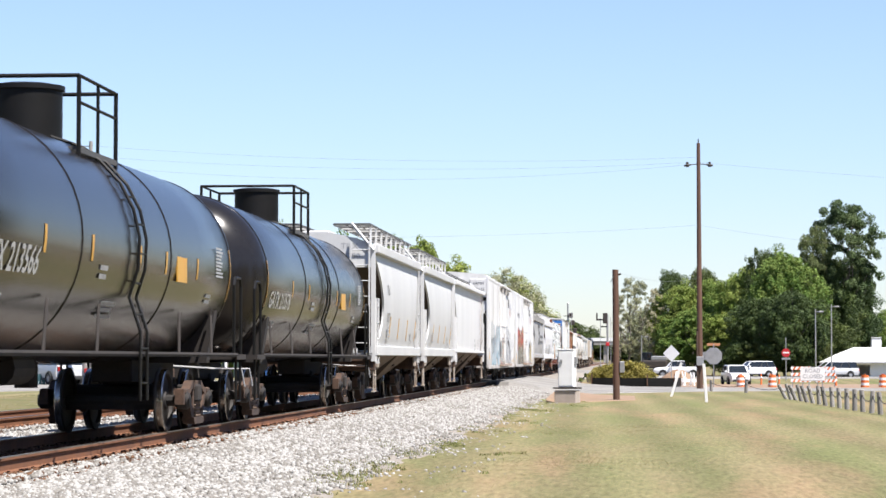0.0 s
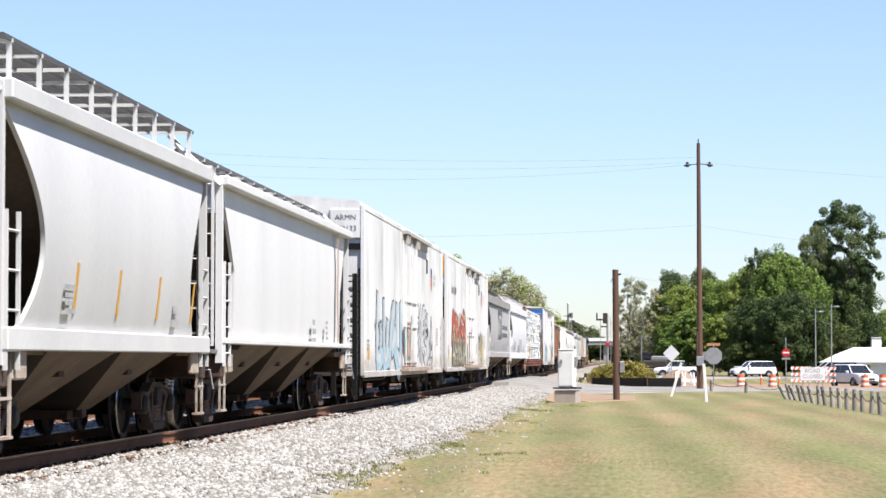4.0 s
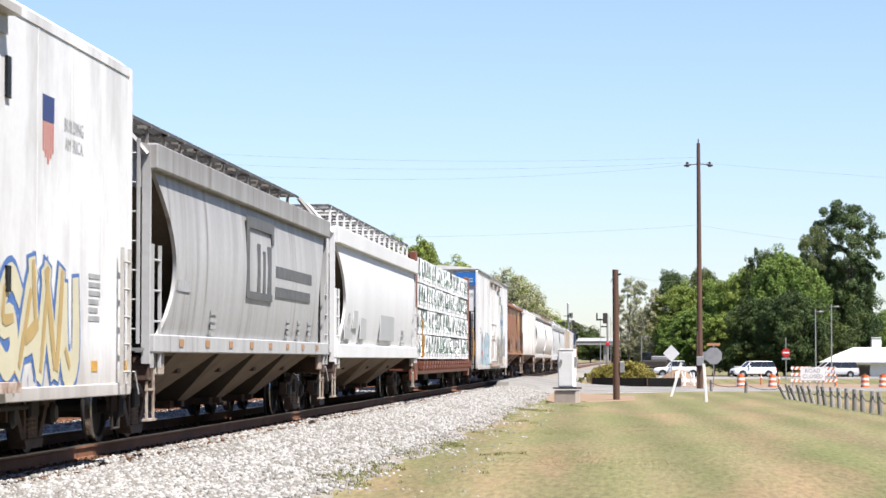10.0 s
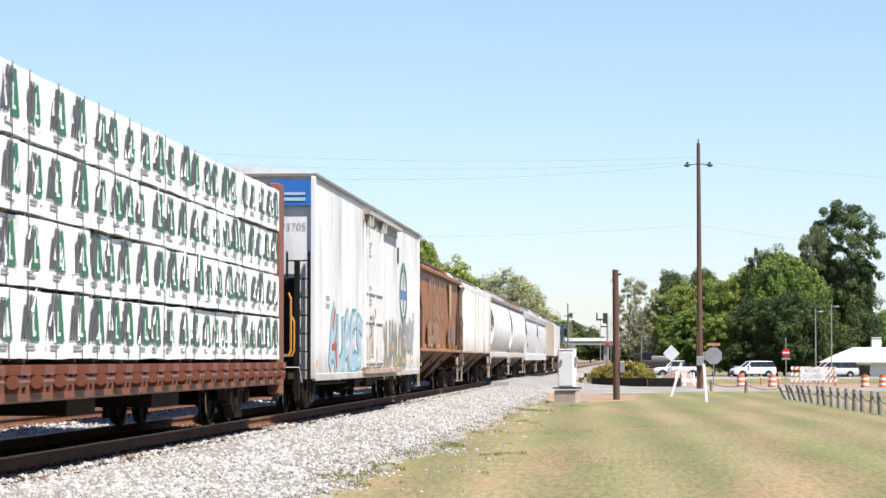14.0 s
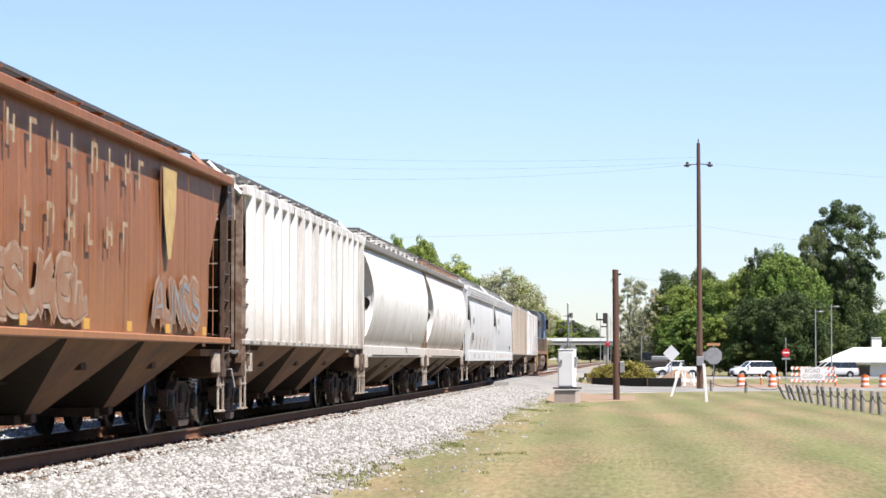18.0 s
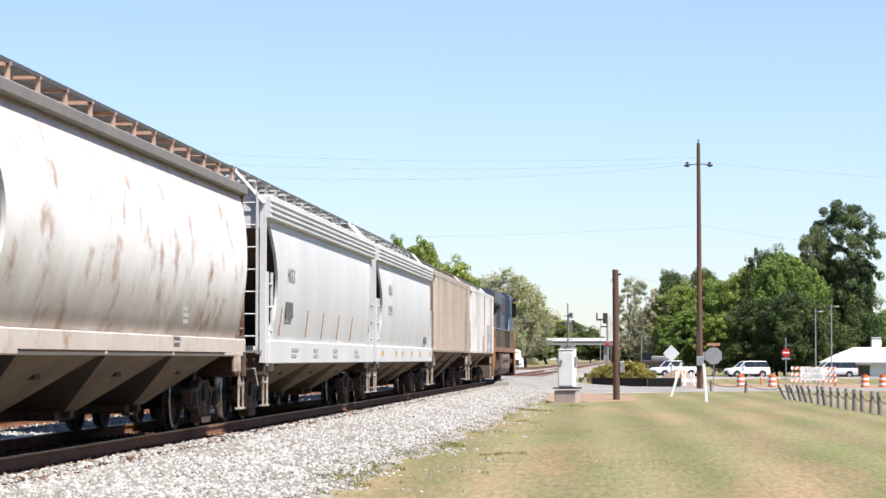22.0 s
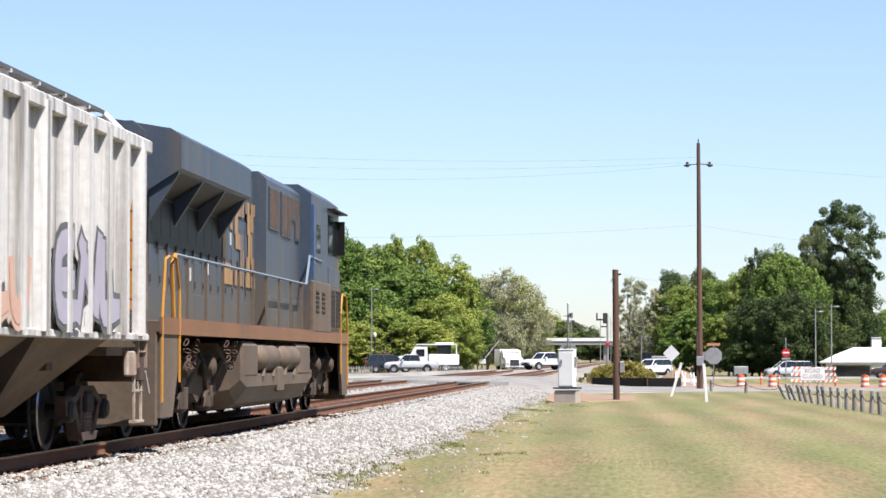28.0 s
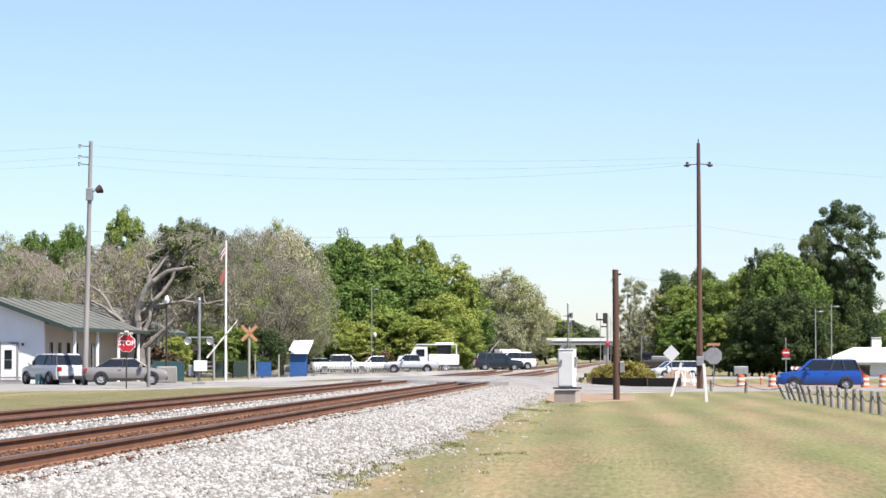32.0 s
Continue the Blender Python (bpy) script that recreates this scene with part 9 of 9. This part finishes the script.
# ---- road vehicles: built along +X, wheels on z = 0 ----
KINDS = {
    # length, width, height, belt, hood, hood end, windscreen top, roof end, rear belt x, bed
    "suv": (4.75, 1.86, 1.72, 1.08, 1.02, 1.15, 0.45, -1.95, -2.25, 0),
    "sedan": (4.5, 1.74, 1.47, 0.98, 0.92, 1.2, 0.5, -0.85, -1.65, 0),
    "van": (5.1, 1.98, 1.74, 1.05, 0.98, 1.65, 0.75, -2.15, -2.45, 0),
    "pickup": (5.2, 1.85, 1.75, 1.12, 1.08, 1.2, 0.65, -0.65, -0.85, 1),
    "crew": (5.85, 2.0, 1.92, 1.22, 1.2, 1.3, 0.75, -1.0, -1.2, 1),
}
CAR_PAINT = {}


def car_paint(key, col):
    if key not in CAR_PAINT:
        m = mat(key, col, 0.3, 0.0, col2=[c * 0.92 for c in col], scale=2, amount=0.6, spec=0.5)
        m.node_tree.nodes["Principled BSDF"].inputs["Coat Weight"].default_value = 0.6
        CAR_PAINT[key] = m
    return CAR_PAINT[key]


M["lens_red"] = mat("red_lamp_lens", (0.293, 0.013, 0.013), 0.25)
M["lens_clear"] = mat("clear_lamp_lens", (0.455, 0.468, 0.481), 0.15)
M["plastic"] = mat("dark_bumper_plastic", (0.0228, 0.0228, 0.024), 0.6)
M["rim"] = mat("alloy_wheel", (0.358, 0.358, 0.364), 0.4, 0.15)


def ring(prof, n):
    """Tyre: a closed profile of (radius, height) turned about Y, open in the middle."""
    turn = Matrix.Rotation(radians(90), 4, "X")
    rows = [[turn @ Vector((r * math.cos(2 * math.pi * i / n), r * math.sin(2 * math.pi * i / n), z)) for i in range(n)] for r, z in prof + [prof[0]]]
    return loft(B(), rows, caps=False)


def vehicle(kind, colour, col, label, category, x, y, z, heading, group="road vehicles", moving=True):
    L, W, H, belt, hood, hx, wx, rx, bx, bed = KINDS[kind]
    v = thing({"suv": "sport_utility_vehicle", "sedan": "sedan_car", "van": "minivan", "pickup": "pickup_truck", "crew": "pickup_truck"}[kind], pose(x, y, z, 0, 0, heading), label, category, group)
    pt = car_paint(colour, col)
    f, w = L / 2, W / 2
    zb = 0.28 if not bed else 0.42
    # lower body: sections along the length
    rows = [(-f, 0.86, zb + 0.18, belt * 0.86), (-f + 0.12, 0.95, zb, belt * 0.98), (bx, 1.0, zb, belt), (0, 1.0, zb, belt), (hx, 0.99, zb, belt * 0.985), (hx + 0.3, 0.98, zb, hood), (f - 0.4, 0.95, zb, hood * 0.95), (f - 0.12, 0.88, zb + 0.03, hood * 0.87), (f, 0.8, zb + 0.1, hood * 0.72)]
    if bed:
        rows[0] = (-f, 0.97, zb + 0.05, belt * 0.98)
    rings = []
    for a, q, z0, z1 in rows:
        m = (z0 + z1) / 2
        rings.append([(a, -w * q * 0.92, z0), (a, w * q * 0.92, z0), (a, w * q, m * 0.85), (a, w * q, m * 1.2), (a, w * q * 0.93, z1), (a, -w * q * 0.93, z1), (a, -w * q, m * 1.2), (a, -w * q, m * 0.85)])
    bm = B()
    loft(bm, rings)
    body = part("body", bm, pt, v, smooth=True)
    # glasshouse under a painted roof, with pillars
    gx0, gx1 = (bx + 0.05, hx)
    bm = B()
    loft(bm, [[(gx0, -w * 0.9, belt - 0.02), (gx0, w * 0.9, belt - 0.02), (gx1, w * 0.9, belt - 0.02), (gx1, -w * 0.9, belt - 0.02)], [(rx, -w * 0.76, H - 0.05), (rx, w * 0.76, H - 0.05), (wx, w * 0.76, H - 0.05), (wx, -w * 0.76, H - 0.05)]])
    part("glasshouse", bm, M["glass"], v, "dark tinted windows")
    bm = B()
    loft(bm, [[(rx - 0.04, -w * 0.77, H - 0.08), (rx - 0.04, w * 0.77, H - 0.08), (wx + 0.06, w * 0.77, H - 0.08), (wx + 0.06, -w * 0.77, H - 0.08)], [(rx + 0.1, -w * 0.68, H), (rx + 0.1, w * 0.68, H), (wx - 0.2, w * 0.68, H + 0.01), (wx - 0.2, -w * 0.68, H + 0.01)]])
    part("roof", bm, pt, v)
    cuts = [(gx1, wx), ((gx1 + gx0) * 0.52, (wx + rx) * 0.52), (gx0, rx)]
    if kind in ("suv", "van"):
        cuts.insert(2, (gx0 * 0.62, rx * 0.62))
    for s in (-1, 1):
        for lo, hi in cuts:
            bm = B()
            tube(bm, (lo, s * w * 0.915, belt - 0.03), (hi, s * w * 0.775, H - 0.06), 0.045, n=6)
            part("pillar", bm, pt if lo == gx1 else M["plastic"], v)
        bm = boxes((hx - 0.5, hx - 0.3, s * (w + 0.02) - 0.02 if s > 0 else -w - 0.2, w + 0.2 if s > 0 else -w + 0.0, belt + 0.0, belt + 0.16), bev=0.03)
        part("mirror", bm, pt, v)
        part("headlight", boxes((f - 0.3, f - 0.06, s * w * 0.68 - 0.17, s * w * 0.68 + 0.17, hood * 0.66, hood * 0.8), bev=0.03), M["lens_clear"], v)
        part("tail_light", boxes((-f - 0.01, -f + 0.16, s * w * 0.8 - 0.12, s * w * 0.8 + 0.12, belt * 0.68, belt * 0.93), bev=0.02), M["lens_red"], v)
        for y0 in (-0.35, 0.65):
            part("door_handle", boxes((y0 - 0.09, y0 + 0.09, s * w - 0.015, s * w + 0.015, belt * 0.84, belt * 0.88), bev=0.005), pt, v)
        part("sill_trim", boxes((-f * 0.5, f * 0.45, s * w * 0.96 - 0.02, s * w * 0.96 + 0.03, zb - 0.02, zb + 0.1)), M["plastic"], v)
    part("front_bumper", boxes((f - 0.12, f + 0.02, -w * 0.76, w * 0.76, zb, zb + 0.22), bev=0.04), M["plastic"], v)
    part("rear_bumper", boxes((-f - 0.04, -f + 0.12, -w * 0.86, w * 0.86, zb, zb + 0.22), bev=0.04), M["plastic"] if kind != "pickup" else M["chrome"], v)
    part("grille", boxes((f - 0.1, f + 0.005, -w * 0.45, w * 0.45, hood * 0.48, hood * 0.68), bev=0.02), M["plastic"], v)
    part("plate", boxes((-f - 0.05, -f - 0.03, -0.15, 0.15, belt * 0.55, belt * 0.7)), M["white"], v)
    if bed:
        part("bed_lining", boxes((-f + 0.1, bx - 0.12, -w * 0.82, w * 0.82, belt - 0.02, belt + 0.004)), M["plastic"], v)
    # wheels
    r = 0.36 if not bed else 0.39
    wheels = []
    for ax in (f * 0.62, -f * 0.6):
        for s in (-1, 1):
            arch = B()
            tube(arch, (ax, s * w * 0.9, r + 0.02), (ax, s * (w + 0.004), r + 0.01), r + 0.035, n=20)
            part("wheel_arch", arch, M["plastic"], v)
            prof = [(r * 0.62, -0.11), (r * 0.94, -0.11), (r, -0.07), (r, 0.07), (r * 0.94, 0.11), (r * 0.62, 0.11)]
            wh = part("wheel", ring(prof, 22), M["tyre"], v, smooth=True)
            wm = pose(ax, s * (w - 0.015), r)
            wh.matrix_basis = wm
            bm = B()
            lathe(bm, [(0.02, 0.05), (r * 0.2, 0.06), (r * 0.55, 0.02), (r * 0.66, 0.09), (r * 0.64, -0.09), (0.02, -0.05)], 20, Matrix.Rotation(radians(-90 * s), 4, "X"))
            rim = part("rim", bm, M["rim"], wh)
            wheels.append((wh, wm, r))
    return v, wheels


VEHICLES = []       # (vehicle, rows of seconds, x, y, z, heading; wheels)


def mover(made, rows):
    VEHICLES.append((made[0], rows, made[1]))


WHITE_CAR, SILVER, DARKGREEN = (0.66, 0.66, 0.66), (0.46, 0.465, 0.47), (0.008, 0.013, 0.0145)
BLUE_ROWS = [(0, 40.00, 138.00, -0.05, 180), (20, 27.74, 138.00, -0.06, 180), (28.8, 16.30, 138.00, -0.08, 180), (29.2, 15.55, 138.00, -0.08, 180), (29.6, 14.86, 138.00, -0.08, 180), (30, 14.30, 138.00, -0.08, 180), (30.5, 13.58, 138.00, -0.08, 180), (31, 12.70, 138.00, -0.08, 180), (31.5, 11.53, 138.00, -0.08, 180), (32, 10.59, 138.00, -0.08, 180)]
PICKUP_ROWS = [(0, 5.03, 258.00, -0.29, 180), (20, 4.97, 258.00, -0.29, 180), (22, 4.61, 258.00, -0.29, 209), (24, 4.07, 257.50, -0.29, 233), (25.5, 0.85, 253.00, 0.04, 232), (27.5, -6.02, 244.50, 0.48, 226), (28.3, -9.35, 242.50, 0.58, 209), (28.8, -10.45, 242.00, 0.61, 197), (29.2, -12.01, 241.70, 0.61, 193), (29.6, -13.56, 241.30, 0.59, 192), (30, -15.29, 241.00, 0.55, 189), (30.5, -17.90, 240.60, 0.44, 188), (31, -20.68, 240.20, 0.33, 186), (31.6, -23.47, 240.00, 0.22, 187), (32, -24.96, 239.70, 0.19, 191)]
SUV_ROWS = [(0, 13.06, 261.00, -0.31, -163), (20, 13.00, 261.00, -0.31, -163), (22, 12.39, 260.80, -0.31, -161), (24, 11.54, 260.50, -0.31, -164), (25.5, 9.67, 260.00, -0.30, -158), (27.5, 4.13, 257.50, -0.23, -141), (28.3, 1.14, 253.00, 0.04, -126), (29.2, -2.32, 248.50, 0.29, -130), (29.6, -3.91, 247.00, 0.39, -136), (30, -5.42, 245.50, 0.45, -137), (30.5, -7.36, 243.80, 0.52, -146), (31, -9.41, 242.80, 0.55, -154), (31.5, -10.57, 242.20, 0.58, -157), (32, -11.79, 241.80, 0.60, -162)]
VAN_ROWS = [(0, 21.71, 262.50, -0.38, -167), (20, 21.65, 262.50, -0.38, -167), (22, 21.59, 262.50, -0.38, -167), (24, 21.22, 262.40, -0.38, -167), (25.5, 20.25, 262.20, -0.37, -171), (27.5, 17.41, 261.80, -0.34, -171), (28.3, 16.32, 261.60, -0.31, -171), (28.8, 14.81, 261.40, -0.31, -172), (29.2, 14.15, 261.30, -0.31, -174), (29.6, 13.01, 261.20, -0.31, -173), (30, 11.80, 261.00, -0.31, -166), (30.5, 10.17, 260.50, -0.31, -163), (31, 8.54, 260.00, -0.30, -161), (31.5, 7.03, 259.40, -0.30, -158), (32, 4.74, 258.50, -0.30, -159)]
DARK_ROWS = [(0, -30.31, 234.00, 0.20, 7), (26, -25.96, 234.50, 0.28, 8), (28, -23.26, 235.00, 0.36, 11), (28.8, -20.66, 235.50, 0.41, 12), (29.2, -19.47, 235.80, 0.44, 11), (29.6, -18.11, 236.00, 0.47, 13), (30, -17.31, 236.30, 0.48, 16), (30.5, -16.06, 236.60, 0.50, 18), (31, -15.20, 237.00, 0.51, 15), (31.5, -13.89, 237.20, 0.52, 10), (32, -12.85, 237.40, 0.52, 11)]
CREW_ROWS = [(0, -44.32, 232.00, -0.02, 4), (26, -37.80, 232.50, 0.04, 6), (28.5, -35.40, 233.00, 0.09, 6), (30.2, -33.20, 233.00, 0.12, 6), (31, -31.33, 233.40, 0.15, 7), (31.6, -28.61, 233.60, 0.15, 7), (32, -27.86, 233.80, 0.14, 15)]
SMALL_ROWS = [(0, 9.23, 215.00, -0.61, -82), (1.5, 10.80, 212.00, -0.58, -80), (2, 11.36, 208.00, -0.56, -78), (3.5, 15.39, 192.00, -0.49, -72), (5.5, 21.35, 178.00, -0.49, -40), (12, 31.79, 178.00, -0.48, 0), (32, 35.78, 178.00, -0.48, 0)]
BROWN_ROWS = [(0, 45.57, 240.00, -0.19, 180), (24, 34.77, 240.00, -0.19, 180), (27.5, 26.62, 240.00, -0.20, 180), (28.3, 25.26, 240.00, -0.20, 180), (29.2, 23.62, 240.00, -0.20, 180), (30, 22.53, 240.00, -0.20, 180), (31, 21.16, 240.00, -0.20, 180), (32, 19.96, 240.00, -0.20, 180)]
mover(vehicle("suv", "metallic_blue", (0.003, 0.05, 0.26), "bright blue sport utility vehicle driving on the near road", "car", 0, 0, 0, 180), BLUE_ROWS)
mover(vehicle("pickup", "white_car_paint", WHITE_CAR, "white pickup truck waiting, then driving over the crossing", "pickup truck", 0, 0, 0, 180), PICKUP_ROWS)
mover(vehicle("suv", "white_car_paint", WHITE_CAR, "white sport utility vehicle waiting, then driving over the crossing", "car", 0, 0, 0, 180), SUV_ROWS)
mover(vehicle("van", "silver_car_paint", SILVER, "silver minivan waiting in the queue at the crossing", "car", 0, 0, 0, 180), VAN_ROWS)
mover(vehicle("suv", "dark_green_paint", DARKGREEN, "dark green sport utility vehicle driving over the crossing", "car", 0, 0, 0, 0), DARK_ROWS)
mover(vehicle("crew", "white_car_paint", WHITE_CAR, "large white crew-cab pickup truck on the street", "pickup truck", 0, 0, 0, 0), CREW_ROWS)
mover(vehicle("suv", "white_car_paint", WHITE_CAR, "small white sport utility vehicle driving through the works", "car", 0, 0, 0, 0), SMALL_ROWS)
mover(vehicle("suv", "dark_brown_paint", (0.0585, 0.0292, 0.0228), "dark brown sport utility vehicle driving behind the barricades", "car", 0, 0, 0, 180), BROWN_ROWS)
vehicle("suv", "silver_car_paint", SILVER, "silver sport utility vehicle parked by the white building", "car", -32.45, 135, 0.22, 130)
vehicle("sedan", "grey_car_paint", (0.2, 0.188, 0.178), "grey sedan car parked beside the pole", "car", -27.6, 131.8, 0.22, 12)
vehicle("suv", "white_car_paint", WHITE_CAR, "white sport utility vehicle parked near the blue shelter", "car", -33.0, 248, 0.0, 190)
vehicle("pickup", "silver_car_paint", SILVER, "silver pickup truck parked in front of the work truck", "pickup truck", -20.9, 232, 0.32, 183)


def work_truck(x, y, z, turn, label, crane=True):
    """White lorry with a tall cab, bonnet, ladder rack and body."""
    t = thing("work_truck", pose(x, y, z, 0, 0, turn), label, "truck")
    pt = car_paint("white_car_paint", WHITE_CAR)
    bm = B()
    loft(bm, [[(a, -1.1, z0), (a, 1.1, z0), (a, 1.05, z1), (a, -1.05, z1)] for a, z0, z1 in ((0.0, 0.5, 2.55), (1.3, 0.5, 2.55), (1.75, 0.5, 1.75), (2.9, 0.5, 1.6), (3.05, 0.6, 1.2))])
    part("cab", bm, pt, t)
    part("windscreen", boxes((1.28, 1.5, -0.95, 0.95, 1.7, 2.35)), M["glass"], t)
    for s in (-1, 1):
        part("side_window", boxes((0.3, 1.15, s * 1.085 - 0.02, s * 1.085 + 0.02, 1.6, 2.3)), M["glass"], t)
        part("headlight", boxes((3.0, 3.1, s * 0.8 - 0.15, s * 0.8 + 0.15, 0.9, 1.1)), M["lens_clear"], t)
    part("grille", boxes((3.0, 3.1, -0.55, 0.55, 0.75, 1.45), bev=0.02), M["plastic"], t)
    part("body", boxes((-3.2, -0.1, -1.15, 1.15, 0.7, 1.8 if crane else 2.7), bev=0.04), pt, t)
    if crane:
        part("rack", boxes((-3.0, 1.2, -1.0, -0.9, 2.75, 2.85), (-3.0, 1.2, 0.9, 1.0, 2.75, 2.85), (1.1, 1.2, -1.0, 1.0, 2.75, 2.85), (-3.0, -2.9, -1.0, 1.0, 1.8, 2.85)), pt, t)
    part("frame", boxes((-3.3, 3.0, -0.5, 0.5, 0.45, 0.7)), M["grime"], t)
    for ax in (2.1, -1.9):
        for s in (-1, 1):
            prof = [(0.28, -0.14), (0.47, -0.14), (0.5, 0), (0.47, 0.14), (0.28, 0.14)]
            wh = part("wheel", ring(prof, 20), M["tyre"], t, smooth=True)
            wh.matrix_basis = pose(ax, s * 0.95, 0.5)
            part("rim", lathe(B(), [(0.02, 0.03), (0.29, 0.08), (0.29, -0.08), (0.02, -0.03)], 16, Matrix.Rotation(radians(90), 4, "X")), M["white"], wh)
    return t


work_truck(-20.6, 247, 0.32, 185, "white work truck with a ladder rack")
work_truck(-14.4, 290, 0.1, 285, "white lorry with a dark grille facing the crossing", False)
# road machines among the works
e = thing("tractor", pose(-19.3, 252, 0.25, 0, 0, 180), "small blue and white tractor behind the truck", "tractor")
part("cab", boxes((-0.8, 0.7, -0.8, 0.8, 1.2, 2.9), bev=0.06), M["glass"], e)
part("cab_roof", boxes((-0.95, 0.85, -0.9, 0.9, 2.9, 3.1), bev=0.04), M["white"], e)
part("engine", boxes((0.7, 2.2, -0.45, 0.45, 0.8, 1.6), bev=0.06), M["blue_tarp"], e)
for ax, r in ((-0.3, 0.8), (1.8, 0.5)):
    for s in (-1, 1):
        wh = part("wheel", lathe(B(), [(r * 0.5, -0.18), (r, -0.15), (r, 0.15), (r * 0.5, 0.18), (r * 0.5, -0.18)], 18, Matrix.Rotation(radians(90), 4, "X")), M["tyre"], e, smooth=True)
        wh.matrix_basis = pose(ax, s * 0.85, r)
d = thing("excavator", pose(2.6, 276, ground_z(2.6, 276) + 0.03, 0, 0, 170), "dark grey road machine parked on the works site", "road machine")
part("track_base", boxes((-1.6, 1.6, -1.1, -0.6, 0, 0.7), (-1.6, 1.6, 0.6, 1.1, 0, 0.7), bev=0.15), M["tyre"], d)
part("house", boxes((-1.7, 1.2, -1.1, 1.1, 0.8, 1.7), bev=0.1), M["steel"], d)
part("cab", boxes((0.2, 1.3, -1.05, 0.1, 1.0, 2.6), bev=0.06), M["glass"], d)
part("hood", boxes((-1.7, 0.1, -1.0, 1.0, 1.7, 2.2), bev=0.1), M["galv"], d)
p = thing("gravel_pile", pose(4.0, 205, ground_z(4, 205)), "heap of reddish crushed gravel on the works site", "gravel pile")
part("heap", lathe(B(), [(2.2, -0.1), (1.9, 0.35), (1.2, 0.95), (0.5, 1.4), (0.05, 1.5)], 18), M["dirt"], p)
for k, (x, y) in enumerate(((3.6, 180), (4.3, 182), (4.9, 181))):
    b = thing("barrier_frame", pose(x, y, ground_z(x, y) + 0.04, 0, 0, 20 * k), "white folded barrier frame leaning at the works", "barrier")
    for s in (-1, 1):
        part("leg", tube(B(), (s * 0.5, -0.3, 0), (s * 0.2, 0.1, 1.3), 0.05, n=4), M["white"], b)
        part("leg", tube(B(), (s * 0.5, 0.4, 0), (s * 0.2, 0.1, 1.3), 0.05, n=4), M["white"], b)
    part("rail", boxes((-0.55, 0.55, -0.05, 0.0, 0.6, 0.8)), M["white"], b)
g = thing("generator", pose(11.8, 262, -0.45, 0, 0, 0), "pale grey machine box standing by the street", "generator")
part("case", boxes((-0.75, 0.75, -0.5, 0.5, 0.3, 1.3), bev=0.06), M["galv"], g)
part("vent", boxes((-0.4, 0.4, -0.52, -0.5, 0.6, 1.0)), M["concrete"], g)
for s in (-1, 1):
    part("wheel", tube(B(), (s * 0.4, -0.52, 0.25), (s * 0.4, -0.4, 0.25), 0.25, n=14), M["tyre"], g)


# ---- what moves: the train, its wheels, the road traffic ----
def motions():
    for car, y0, wheels in TRAIN:
        walk(car, [(t, pose(TX, y0 - run(t), ZR)) for t in range(0, 33, 2)])
        for wheel, base, r in wheels:
            # turning is keyed while the car is near enough for it to be seen
            rows = [(0, base)]
            for k in range(961):
                t = k / 30
                if 14 < y0 - run(t) < 150 and t > 0:
                    rows.append((t, base @ Matrix.Rotation(run(t) / r, 4, "X")))
            if rows[-1][0] < 32:
                rows.append((32, rows[-1][1]))
            walk(wheel, rows)
    for car, path, wheels in VEHICLES:
        walk(car, [(t, pose(x, y, z, 0, 0, h)) for t, x, y, z, h in path])
        for wheel, base, r in wheels:
            turn, rows = 0.0, [(0, base)]
            for a, b in zip(path, path[1:]):
                d = math.hypot(b[1] - a[1], b[2] - a[2])
                n = max(1, int(d / r / 1.3))
                for k in range(1, n + 1):
                    rows.append((a[0] + (b[0] - a[0]) * k / n, base @ Matrix.Rotation((turn + d * k / n) / r, 4, "Y")))
                turn += d
            walk(wheel, rows)


motions()
